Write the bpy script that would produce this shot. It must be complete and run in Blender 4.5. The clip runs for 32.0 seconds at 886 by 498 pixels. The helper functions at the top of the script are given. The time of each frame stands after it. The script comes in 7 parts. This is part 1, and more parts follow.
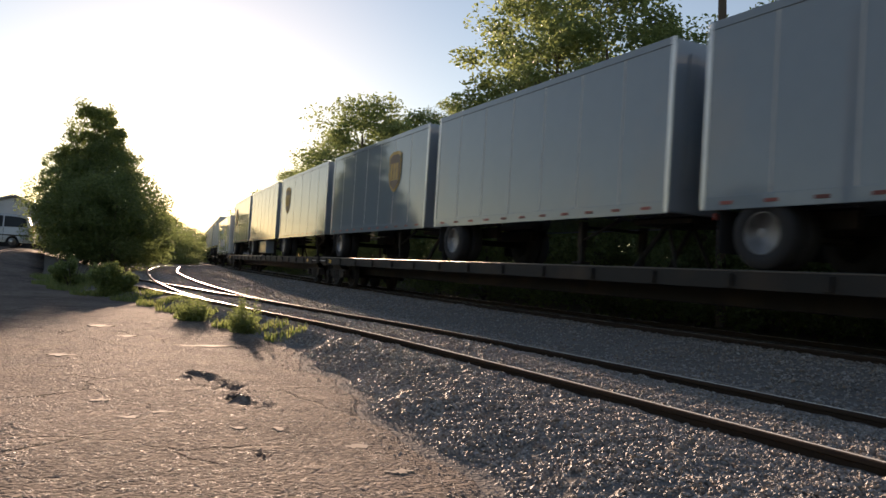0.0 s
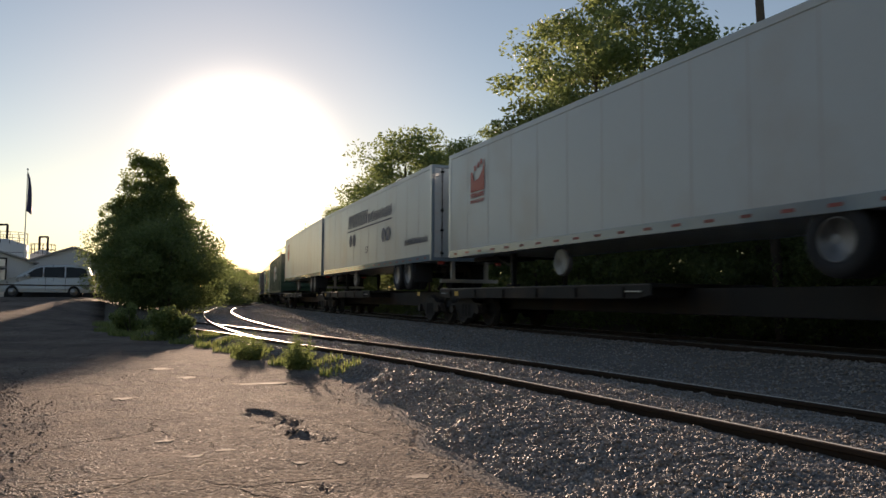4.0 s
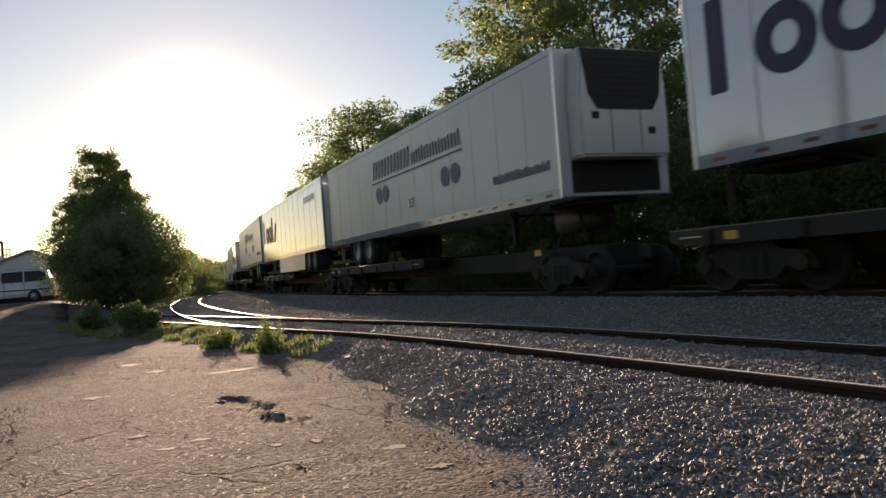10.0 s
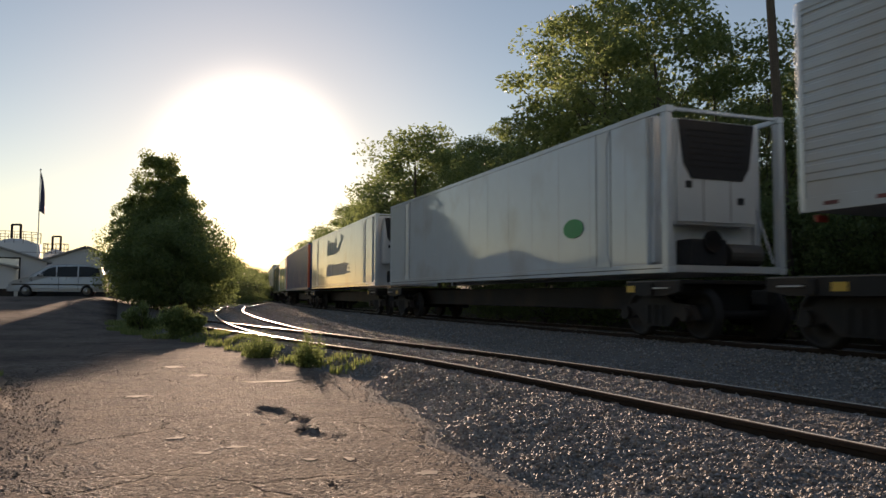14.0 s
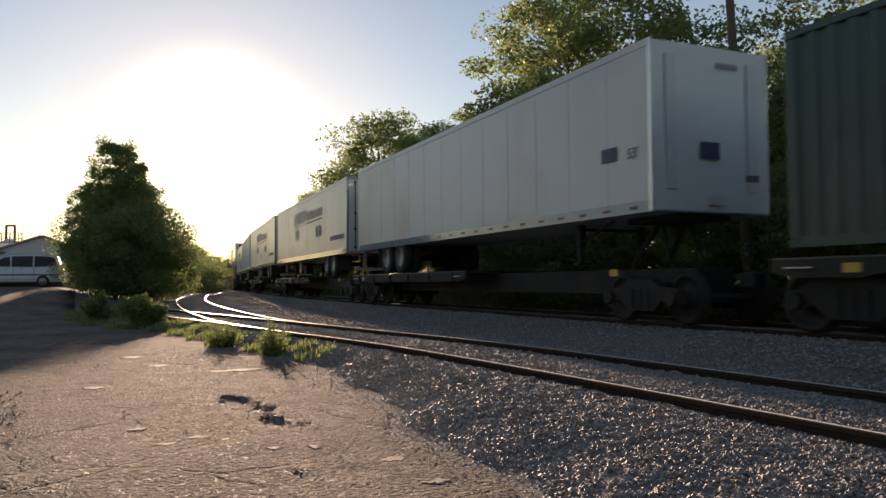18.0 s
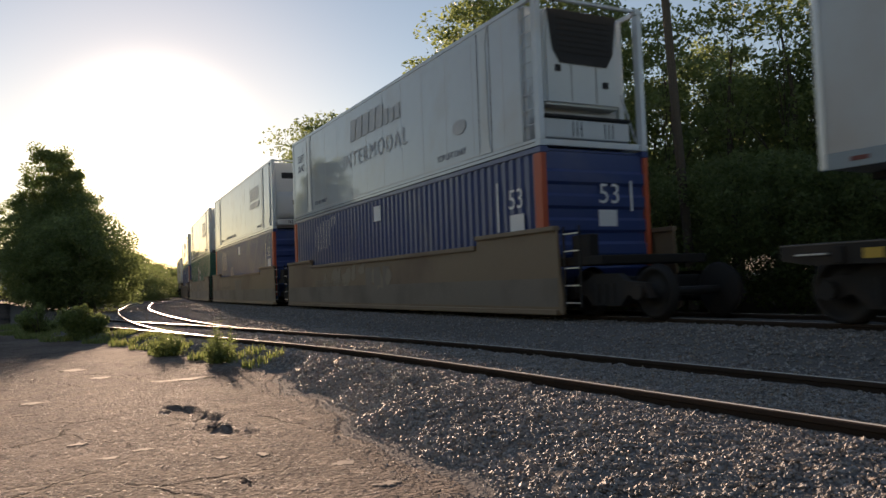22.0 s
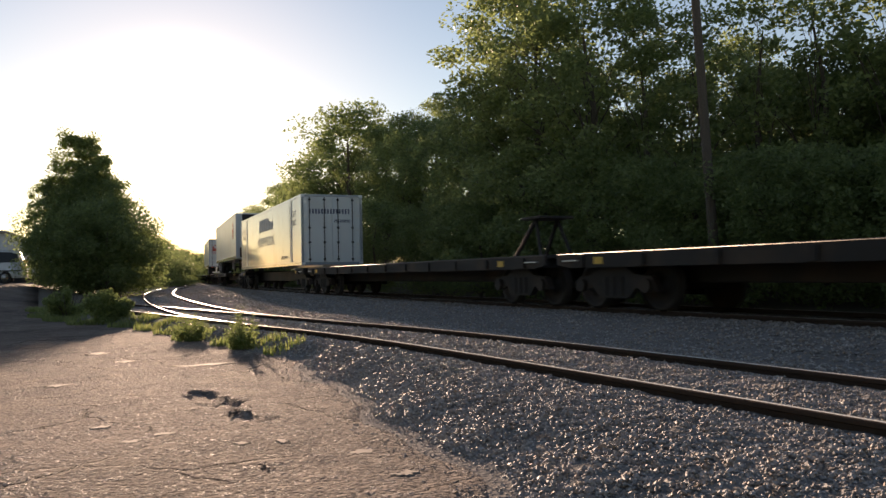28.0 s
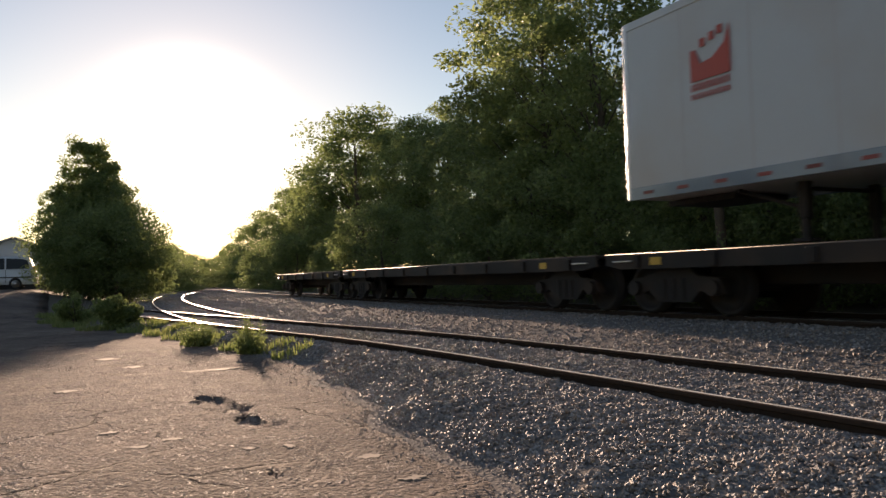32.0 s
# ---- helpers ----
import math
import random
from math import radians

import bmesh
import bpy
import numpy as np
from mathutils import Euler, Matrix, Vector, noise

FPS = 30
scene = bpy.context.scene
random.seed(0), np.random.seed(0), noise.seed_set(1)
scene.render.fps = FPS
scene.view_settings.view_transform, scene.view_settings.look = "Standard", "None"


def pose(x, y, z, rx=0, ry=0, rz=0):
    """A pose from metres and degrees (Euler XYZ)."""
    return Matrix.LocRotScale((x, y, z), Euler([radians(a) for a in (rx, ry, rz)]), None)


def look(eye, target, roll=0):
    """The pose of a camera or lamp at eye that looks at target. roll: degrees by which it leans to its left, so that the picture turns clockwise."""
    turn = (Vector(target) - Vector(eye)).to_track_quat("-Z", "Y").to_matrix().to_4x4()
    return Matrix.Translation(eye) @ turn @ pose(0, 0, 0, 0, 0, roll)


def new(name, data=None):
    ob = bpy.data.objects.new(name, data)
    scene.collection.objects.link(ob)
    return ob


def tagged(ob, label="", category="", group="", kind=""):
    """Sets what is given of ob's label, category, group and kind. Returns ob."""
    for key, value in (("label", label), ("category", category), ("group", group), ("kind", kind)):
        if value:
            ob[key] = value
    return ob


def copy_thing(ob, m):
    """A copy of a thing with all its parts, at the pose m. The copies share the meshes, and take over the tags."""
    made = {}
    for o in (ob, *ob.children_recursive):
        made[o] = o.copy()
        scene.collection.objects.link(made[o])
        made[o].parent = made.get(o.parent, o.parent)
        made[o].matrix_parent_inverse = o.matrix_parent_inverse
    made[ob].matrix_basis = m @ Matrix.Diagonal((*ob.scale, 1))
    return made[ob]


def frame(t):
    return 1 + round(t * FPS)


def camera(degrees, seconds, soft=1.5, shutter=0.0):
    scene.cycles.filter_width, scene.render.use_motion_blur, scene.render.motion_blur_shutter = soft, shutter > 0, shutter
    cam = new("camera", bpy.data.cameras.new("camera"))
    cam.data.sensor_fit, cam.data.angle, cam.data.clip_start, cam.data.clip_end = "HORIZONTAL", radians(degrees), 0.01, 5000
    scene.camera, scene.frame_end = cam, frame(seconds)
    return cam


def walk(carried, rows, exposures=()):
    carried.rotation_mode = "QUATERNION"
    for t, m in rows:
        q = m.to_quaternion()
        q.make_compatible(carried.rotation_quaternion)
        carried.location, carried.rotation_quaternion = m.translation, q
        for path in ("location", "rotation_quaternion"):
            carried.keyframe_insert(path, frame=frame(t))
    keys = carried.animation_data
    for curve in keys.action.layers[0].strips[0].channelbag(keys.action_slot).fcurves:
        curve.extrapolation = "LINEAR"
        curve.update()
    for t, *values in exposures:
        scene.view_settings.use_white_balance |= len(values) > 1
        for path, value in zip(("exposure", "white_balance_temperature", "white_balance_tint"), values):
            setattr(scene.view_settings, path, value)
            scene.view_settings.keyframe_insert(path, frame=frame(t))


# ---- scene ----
# ---- camera and its walk: hand-held, standing beside the tracks ----
cam = camera(60.7, 32.0, soft=1.5, shutter=0.12)
PATH = [
    (0.0, pose(-0.024, 0.008, 1.117, 91.76, -3.54, -0.82)),
    (0.5, pose(-0.026, 0.004, 1.106, 91.66, -1.76, 1.42)),
    (1.0, pose(-0.029, 0.010, 1.110, 91.81, -0.40, 2.28)),
    (1.5, pose(-0.033, 0.013, 1.115, 92.11, -0.17, 1.88)),
    (2.0, pose(-0.037, 0.014, 1.116, 91.93, -0.65, 1.27)),
    (2.5, pose(-0.031, 0.013, 1.117, 92.08, -0.69, 0.77)),
    (4.5, pose(-0.030, -0.025, 1.103, 94.13, 0.65, 5.05)),
    (5.0, pose(-0.026, -0.035, 1.104, 94.15, 1.69, 7.15)),
    (5.5, pose(-0.023, -0.030, 1.102, 93.47, 1.00, 7.60)),
    (6.0, pose(-0.011, -0.013, 1.092, 92.74, -1.03, 4.27)),
    (6.5, pose(-0.005, -0.011, 1.096, 93.39, -0.96, 1.70)),
    (7.0, pose(0.004, -0.009, 1.095, 93.62, 0.48, 0.06)),
    (7.5, pose(0.008, -0.005, 1.103, 93.26, -0.14, -2.65)),
    (8.0, pose(0.003, -0.017, 1.100, 93.70, -0.26, -2.83)),
    (8.5, pose(-0.003, -0.017, 1.095, 93.28, 0.17, -1.23)),
    (9.0, pose(0.002, -0.007, 1.095, 92.41, 1.35, -0.19)),
    (9.5, pose(0.003, -0.007, 1.093, 91.68, 3.63, 0.55)),
    (10.0, pose(0.009, 0.002, 1.094, 91.48, 4.42, 0.56)),
    (10.5, pose(0.010, 0.002, 1.096, 92.10, 4.20, 0.17)),
    (11.0, pose(0.005, 0.003, 1.096, 92.77, 3.69, -0.63)),
    (11.5, pose(0.002, 0.002, 1.093, 92.61, 1.67, -2.00)),
    (12.0, pose(0.006, -0.005, 1.091, 92.61, 1.41, -2.51)),
    (12.5, pose(0.012, -0.013, 1.097, 92.61, 1.41, -1.84)),
    (13.0, pose(0.001, -0.026, 1.097, 93.18, 0.93, 0.74)),
    (13.5, pose(-0.007, -0.035, 1.103, 93.75, 0.28, 3.14)),
    (14.0, pose(-0.015, -0.029, 1.100, 93.63, -0.29, 3.73)),
    (14.5, pose(-0.015, -0.018, 1.100, 92.97, -0.16, 3.04)),
    (15.0, pose(-0.017, -0.010, 1.097, 92.07, -0.23, 1.79)),
    (15.5, pose(-0.018, 0.005, 1.100, 91.68, 0.24, 0.53)),
    (17.5, pose(-0.019, -0.008, 1.098, 92.00, -0.55, 1.07)),
    (18.0, pose(-0.011, -0.009, 1.098, 92.58, 0.33, 1.08)),
    (18.5, pose(-0.010, -0.012, 1.097, 92.50, 0.79, 1.09)),
    (19.0, pose(-0.011, -0.013, 1.097, 92.14, 0.62, 1.05)),
    (19.5, pose(-0.007, -0.007, 1.096, 91.83, 0.56, 0.65)),
    (20.0, pose(-0.009, -0.004, 1.096, 91.94, 0.39, -0.05)),
    (20.5, pose(-0.007, 0.005, 1.097, 92.35, 0.71, -0.74)),
    (21.0, pose(-0.006, 0.004, 1.097, 92.66, 1.08, -1.13)),
    (21.5, pose(-0.005, -0.000, 1.094, 92.76, 1.54, -1.36)),
    (22.0, pose(0.009, -0.001, 1.096, 92.53, 2.07, -2.73)),
    (22.5, pose(0.020, 0.011, 1.106, 92.66, 2.71, -5.80)),
    (23.0, pose(0.026, 0.003, 1.107, 92.74, 2.81, -11.02)),
    (23.5, pose(0.038, -0.012, 1.107, 92.48, 3.05, -18.29)),
    (24.0, pose(0.028, -0.026, 1.100, 92.09, 2.85, -16.41)),
    (24.5, pose(0.002, 0.012, 1.087, 90.13, 2.12, -10.18)),
    (25.0, pose(0.014, 0.019, 1.090, 89.50, 3.23, -9.81)),
    (25.5, pose(0.036, 0.016, 1.101, 91.18, 1.87, -15.37)),
    (26.0, pose(0.007, 0.016, 1.097, 91.96, -0.28, -10.95)),
    (26.5, pose(-0.002, 0.006, 1.095, 91.71, -0.85, -4.38)),
    (28.5, pose(0.023, 0.031, 1.102, 91.83, 1.19, -1.02)),
    (29.0, pose(0.026, 0.033, 1.104, 91.71, 1.03, -1.14)),
    (29.5, pose(0.021, 0.029, 1.106, 91.98, 0.73, -0.98)),
    (30.0, pose(0.019, 0.029, 1.103, 92.00, 0.77, -0.47)),
    (30.5, pose(0.024, 0.032, 1.102, 91.86, 0.88, -0.14)),
    (31.0, pose(0.023, 0.029, 1.102, 91.96, 0.83, -0.05)),
    (31.5, pose(0.023, 0.028, 1.100, 92.20, 1.00, 0.17)),
    (32.0, pose(0.028, 0.030, 1.102, 92.09, 1.53, -0.46)),
]
EXPOSURES = [(0.0, 1.1, 7350, 24), (1.0, 0.9, 7350, 24), (2.5, 0.9, 7350, 24), (5.0, 0.5, 7150, 20), (6.0, 0.6, 7200, 21), (8.0, 0.85, 7350, 23), (13.0, 0.8, 7350, 23), (14.2, 0.6, 7300, 22), (15.5, 0.65, 7300, 22), (17.5, 0.85, 7350, 23), (22.4, 0.85, 7350, 23), (23.0, 0.95, 7350, 23),
             (23.6, 1.8, 7500, 27), (24.0, 2.5, 7500, 30), (24.6, 2.2, 7400, 28), (26.0, 2.15, 7400, 28), (26.6, 1.7, 7300, 26), (28.4, 1.0, 7350, 24), (32.0, 0.9, 7350, 24)]
walk(cam, PATH, EXPOSURES)

# ---- world and sun ----
SUN_AZ, SUN_EL = 17.9, 9.2      # degrees to the left of +y, above the horizon
SUN_DIR = Vector((-math.sin(radians(SUN_AZ)) * math.cos(radians(SUN_EL)), math.cos(radians(SUN_AZ)) * math.cos(radians(SUN_EL)), math.sin(radians(SUN_EL))))


def build_world():
    world = bpy.data.worlds.new("evening_sky")
    scene.world = world
    world.use_nodes = True
    nt = world.node_tree
    nt.nodes.clear()
    out = nt.nodes.new("ShaderNodeOutputWorld")
    sky = nt.nodes.new("ShaderNodeTexSky")
    sky.sky_type = "NISHITA"
    sky.sun_disc = False
    sky.sun_elevation = radians(SUN_EL)
    sky.sun_rotation = radians(-SUN_AZ)
    sky.air_density, sky.dust_density, sky.ozone_density = 1.0, 0.08, 1.2
    bg = nt.nodes.new("ShaderNodeBackground")
    bg.inputs["Strength"].default_value = SKY
    nt.links.new(sky.outputs["Color"], bg.inputs["Color"])
    # circumsolar aureole of the hazy air round the low sun
    tc = nt.nodes.new("ShaderNodeTexCoord")
    dot = nt.nodes.new("ShaderNodeVectorMath")
    dot.operation = "DOT_PRODUCT"
    dot.inputs[1].default_value = SUN_DIR
    nt.links.new(tc.outputs["Generated"], dot.inputs[0])

    def lobe(degrees, power, strength, colour, under):
        ramp = nt.nodes.new("ShaderNodeMapRange")
        ramp.inputs["From Min"].default_value = math.cos(radians(degrees))
        ramp.inputs["From Max"].default_value = 1.0
        nt.links.new(dot.outputs["Value"], ramp.inputs["Value"])
        pw = nt.nodes.new("ShaderNodeMath")
        pw.operation = "POWER"
        pw.inputs[1].default_value = power
        nt.links.new(ramp.outputs["Result"], pw.inputs[0])
        mul = nt.nodes.new("ShaderNodeMath")
        mul.operation = "MULTIPLY"
        mul.inputs[1].default_value = strength
        nt.links.new(pw.outputs[0], mul.inputs[0])
        glow = nt.nodes.new("ShaderNodeBackground")
        glow.inputs["Color"].default_value = (*colour, 1)
        nt.links.new(mul.outputs[0], glow.inputs["Strength"])
        add = nt.nodes.new("ShaderNodeAddShader")
        nt.links.new(under.outputs[0], add.inputs[0])
        nt.links.new(glow.outputs[0], add.inputs[1])
        return add

    inner = lobe(AUREOLE, 5.5, GLOW, (1.0, 0.9, 0.72), bg)
    outer = lobe(24.0, 3.0, 0.16, (1.0, 0.7, 0.38), inner)
    nt.links.new(outer.outputs[0], out.inputs["Surface"])


SKY, AUREOLE, GLOW = 0.084, 11.0, 2.8
build_world()
lamp = bpy.data.lights.new("sun", "SUN")
lamp.energy, lamp.angle, lamp.color = 5.0, radians(0.6), (1.0, 0.79, 0.58)
sun = new("sun", lamp)
sun.matrix_world = look(SUN_DIR * 200, (0, 0, 0))

# ---- materials ----
def material(name, base, rough=0.6, metal=0.0, vary=0.12, scale=2.0, fine=60.0, bump=0.15, dirt=None, dirt_amount=0.0, dirt_scale=0.6, spec=0.5, per_object=0.0, islands=False, trans=0.0, coarse=0.0, relief=0.02):
    """Two scales of colour change, a fine relief, and stains of another colour."""
    m = bpy.data.materials.new(name)
    m.use_nodes = True
    nt = m.node_tree
    nodes, links = nt.nodes, nt.links
    bsdf = nodes["Principled BSDF"]
    bsdf.inputs["Roughness"].default_value = rough
    bsdf.inputs["Metallic"].default_value = metal
    bsdf.inputs["Specular IOR Level"].default_value = spec
    if trans:
        bsdf.inputs["Transmission Weight"].default_value = trans
    tc = nodes.new("ShaderNodeTexCoord")

    def tex(sc, detail=4.0):
        n = nodes.new("ShaderNodeTexNoise")
        n.inputs["Scale"].default_value = sc
        n.inputs["Detail"].default_value = detail
        links.new(tc.outputs["Object"], n.inputs["Vector"])
        return n.outputs["Fac"]

    def mixer(fac, a, b):
        n = nodes.new("ShaderNodeMix")
        n.data_type = "RGBA"
        for sock, val in ((n.inputs[0], fac), (n.inputs[6], a), (n.inputs[7], b)):
            if hasattr(val, "links"):
                links.new(val, sock)
            else:
                sock.default_value = val
        return n.outputs[2]

    def shade(c, k):
        return (*[min(1.0, x * k) for x in c], 1.0)

    big, small = tex(scale), tex(fine, 2.0)
    col = mixer(big, shade(base, 1 - vary), shade(base, 1 + vary))
    dark = mixer(small, shade(base, 1 - 1.6 * vary), shade(base, 1 + 1.6 * vary))
    col = mixer(0.5, col, dark)
    if per_object or islands:
        info = nodes.new("ShaderNodeNewGeometry" if islands else "ShaderNodeObjectInfo")
        rnd = info.outputs["Random Per Island" if islands else "Random"]
        rng = nodes.new("ShaderNodeMapRange")
        rng.inputs["To Min"].default_value = 1 - (per_object or 0.3)
        rng.inputs["To Max"].default_value = 1 + (per_object or 0.3)
        links.new(rnd, rng.inputs["Value"])
        hsv = nodes.new("ShaderNodeHueSaturation")
        links.new(rng.outputs["Result"], hsv.inputs["Value"])
        links.new(col, hsv.inputs["Color"])
        col = hsv.outputs["Color"]
        if islands:
            k = nodes.new("ShaderNodeMath")
            k.operation = "MULTIPLY"
            k.inputs[1].default_value = 7.31
            links.new(rnd, k.inputs[0])
            fr = nodes.new("ShaderNodeMath")
            fr.operation = "FRACT"
            links.new(k.outputs[0], fr.inputs[0])
            sq = nodes.new("ShaderNodeMath")
            sq.operation = "POWER"
            sq.inputs[1].default_value = 2.5
            links.new(fr.outputs[0], sq.inputs[0])
            col = mixer(sq.outputs[0], col, (0.27, 0.2, 0.145, 1.0))
    if dirt:
        st = nodes.new("ShaderNodeMapRange")
        st.inputs["From Min"].default_value = 0.62 - 0.25 * dirt_amount
        st.inputs["From Max"].default_value = 0.75
        links.new(tex(dirt_scale, 8.0), st.inputs["Value"])
        col = mixer(st.outputs["Result"], col, (*dirt, 1.0))
    links.new(col, bsdf.inputs["Base Color"])
    rr = nodes.new("ShaderNodeMapRange")
    rr.inputs["To Min"].default_value = max(0.03, rough - min(0.12, rough * 0.3))
    rr.inputs["To Max"].default_value = min(1.0, rough + min(0.12, rough * 0.3))
    links.new(big, rr.inputs["Value"])
    links.new(rr.outputs["Result"], bsdf.inputs["Roughness"])
    if bump:
        b = nodes.new("ShaderNodeBump")
        b.inputs["Strength"].default_value = bump
        b.inputs["Distance"].default_value = relief
        if coarse:
            hm = nodes.new("ShaderNodeMath")
            hm.operation = "MULTIPLY_ADD"
            hm.inputs[1].default_value = coarse
            links.new(tex(fine / 5, 3.0), hm.inputs[0])
            links.new(small, hm.inputs[2])
            links.new(hm.outputs[0], b.inputs["Height"])
        else:
            links.new(small, b.inputs["Height"])
        links.new(b.outputs["Normal"], bsdf.inputs["Normal"])
    return m


def leaf_material(name, base, light):
    m = bpy.data.materials.new(name)
    m.use_nodes = True
    nt = m.node_tree
    nodes, links = nt.nodes, nt.links
    out = nodes["Material Output"]
    bsdf = nodes["Principled BSDF"]
    bsdf.inputs["Roughness"].default_value = 0.5
    geo = nodes.new("ShaderNodeNewGeometry")
    ramp = nodes.new("ShaderNodeMix")
    ramp.data_type = "RGBA"
    ramp.inputs[6].default_value = (*base, 1)
    ramp.inputs[7].default_value = (*light, 1)
    links.new(geo.outputs["Random Per Island"], ramp.inputs[0])
    links.new(ramp.outputs[2], bsdf.inputs["Base Color"])
    tr = nodes.new("ShaderNodeBsdfTranslucent")
    hsv = nodes.new("ShaderNodeHueSaturation")
    hsv.inputs["Value"].default_value = 1.8
    hsv.inputs["Saturation"].default_value = 0.9
    hsv.inputs["Hue"].default_value = 0.495
    links.new(ramp.outputs[2], hsv.inputs["Color"])
    links.new(hsv.outputs["Color"], tr.inputs["Color"])
    mix = nodes.new("ShaderNodeMixShader")
    mix.inputs[0].default_value = 0.52
    links.new(bsdf.outputs[0], mix.inputs[1])
    links.new(tr.outputs[0], mix.inputs[2])
    links.new(mix.outputs[0], out.inputs["Surface"])
    return m


def asphalt_material():
    """Worn asphalt: stones in tar, pale dust, dark patches and thin branching cracks."""
    m = bpy.data.materials.new("asphalt")
    m.use_nodes = True
    nt = m.node_tree
    nodes, links = nt.nodes, nt.links
    bsdf = nodes["Principled BSDF"]
    bsdf.inputs["Roughness"].default_value = 0.95
    bsdf.inputs["Specular IOR Level"].default_value = 0.12
    tc = nodes.new("ShaderNodeTexCoord")

    def node(kind, **vals):
        n = nodes.new(kind)
        for k, v in vals.items():
            if hasattr(v, "links"):
                links.new(v, n.inputs[k])
            else:
                n.inputs[k].default_value = v
        return n

    def noise_fac(sc, detail):
        return node("ShaderNodeTexNoise", Vector=tc.outputs["Object"], Scale=sc, Detail=detail).outputs["Fac"]

    def span(v, a, b, lo=0.0, hi=1.0):
        n = node("ShaderNodeMapRange", Value=v)
        n.inputs["From Min"].default_value, n.inputs["From Max"].default_value = a, b
        n.inputs["To Min"].default_value, n.inputs["To Max"].default_value = lo, hi
        return n.outputs["Result"]

    def mixed(fac, a, b, blend="MIX"):
        n = nodes.new("ShaderNodeMix")
        n.data_type, n.blend_type = "RGBA", blend
        for sock, val in ((n.inputs[0], fac), (n.inputs[6], a), (n.inputs[7], b)):
            if hasattr(val, "links"):
                links.new(val, sock)
            else:
                sock.default_value = val
        return n.outputs[2]

    def maths(op, a, b):
        n = nodes.new("ShaderNodeMath")
        n.operation = op
        for sock, val in ((n.inputs[0], a), (n.inputs[1], b)):
            if hasattr(val, "links"):
                links.new(val, sock)
            else:
                sock.default_value = val
        return n.outputs[0]

    cells = node("ShaderNodeTexVoronoi", Vector=tc.outputs["Object"], Scale=36.0)
    fine = node("ShaderNodeTexVoronoi", Vector=tc.outputs["Object"], Scale=95.0)
    sep = nodes.new("ShaderNodeSeparateColor")
    links.new(cells.outputs["Color"], sep.inputs[0])
    col = mixed(span(noise_fac(0.45, 6.0), 0.35, 0.65), (0.1, 0.083, 0.072, 1), (0.188, 0.155, 0.133, 1))
    col = mixed(span(noise_fac(2.4, 8.0), 0.5, 0.72), col, (0.205, 0.166, 0.138, 1))
    col = mixed(span(noise_fac(1.1, 9.0), 0.56, 0.7, 0.0, 0.6), col, (0.085, 0.07, 0.062, 1))
    stone = mixed(sep.outputs[0], (0.5, 0.5, 0.5, 1), (1.55, 1.52, 1.5, 1))
    col = mixed(0.85, col, stone, "MULTIPLY")
    col = mixed(0.5, col, mixed(fine.outputs["Distance"], (1.5, 1.5, 1.5, 1), (0.4, 0.4, 0.4, 1)), "MULTIPLY")
    # cracks
    warp = node("ShaderNodeTexNoise", Vector=tc.outputs["Object"], Scale=2.2, Detail=6.0)
    shift = nodes.new("ShaderNodeVectorMath")
    shift.operation = "MULTIPLY_ADD"
    links.new(warp.outputs["Color"], shift.inputs[0])
    shift.inputs[1].default_value = (0.5, 0.5, 0.0)
    links.new(tc.outputs["Object"], shift.inputs[2])
    web = node("ShaderNodeTexVoronoi", Vector=shift.outputs[0], Scale=0.8)
    web.feature = "DISTANCE_TO_EDGE"
    crack = span(web.outputs["Distance"], 0.004, 0.013, 1.0, 0.0)
    crack = maths("MULTIPLY", crack, span(noise_fac(0.6, 3.0), 0.5, 0.58))
    col = mixed(crack, col, (0.03, 0.025, 0.022, 1))
    links.new(col, bsdf.inputs["Base Color"])
    height = maths("ADD", maths("MULTIPLY", sep.outputs[1], 0.6), maths("SUBTRACT", 0.7, cells.outputs["Distance"]))
    height = maths("ADD", height, maths("MULTIPLY", noise_fac(30.0, 7.0), 1.5))
    height = maths("SUBTRACT", height, maths("MULTIPLY", crack, 4.0))
    b = node("ShaderNodeBump", Height=height, Strength=1.0, Distance=0.009)
    links.new(b.outputs["Normal"], bsdf.inputs["Normal"])
    return m


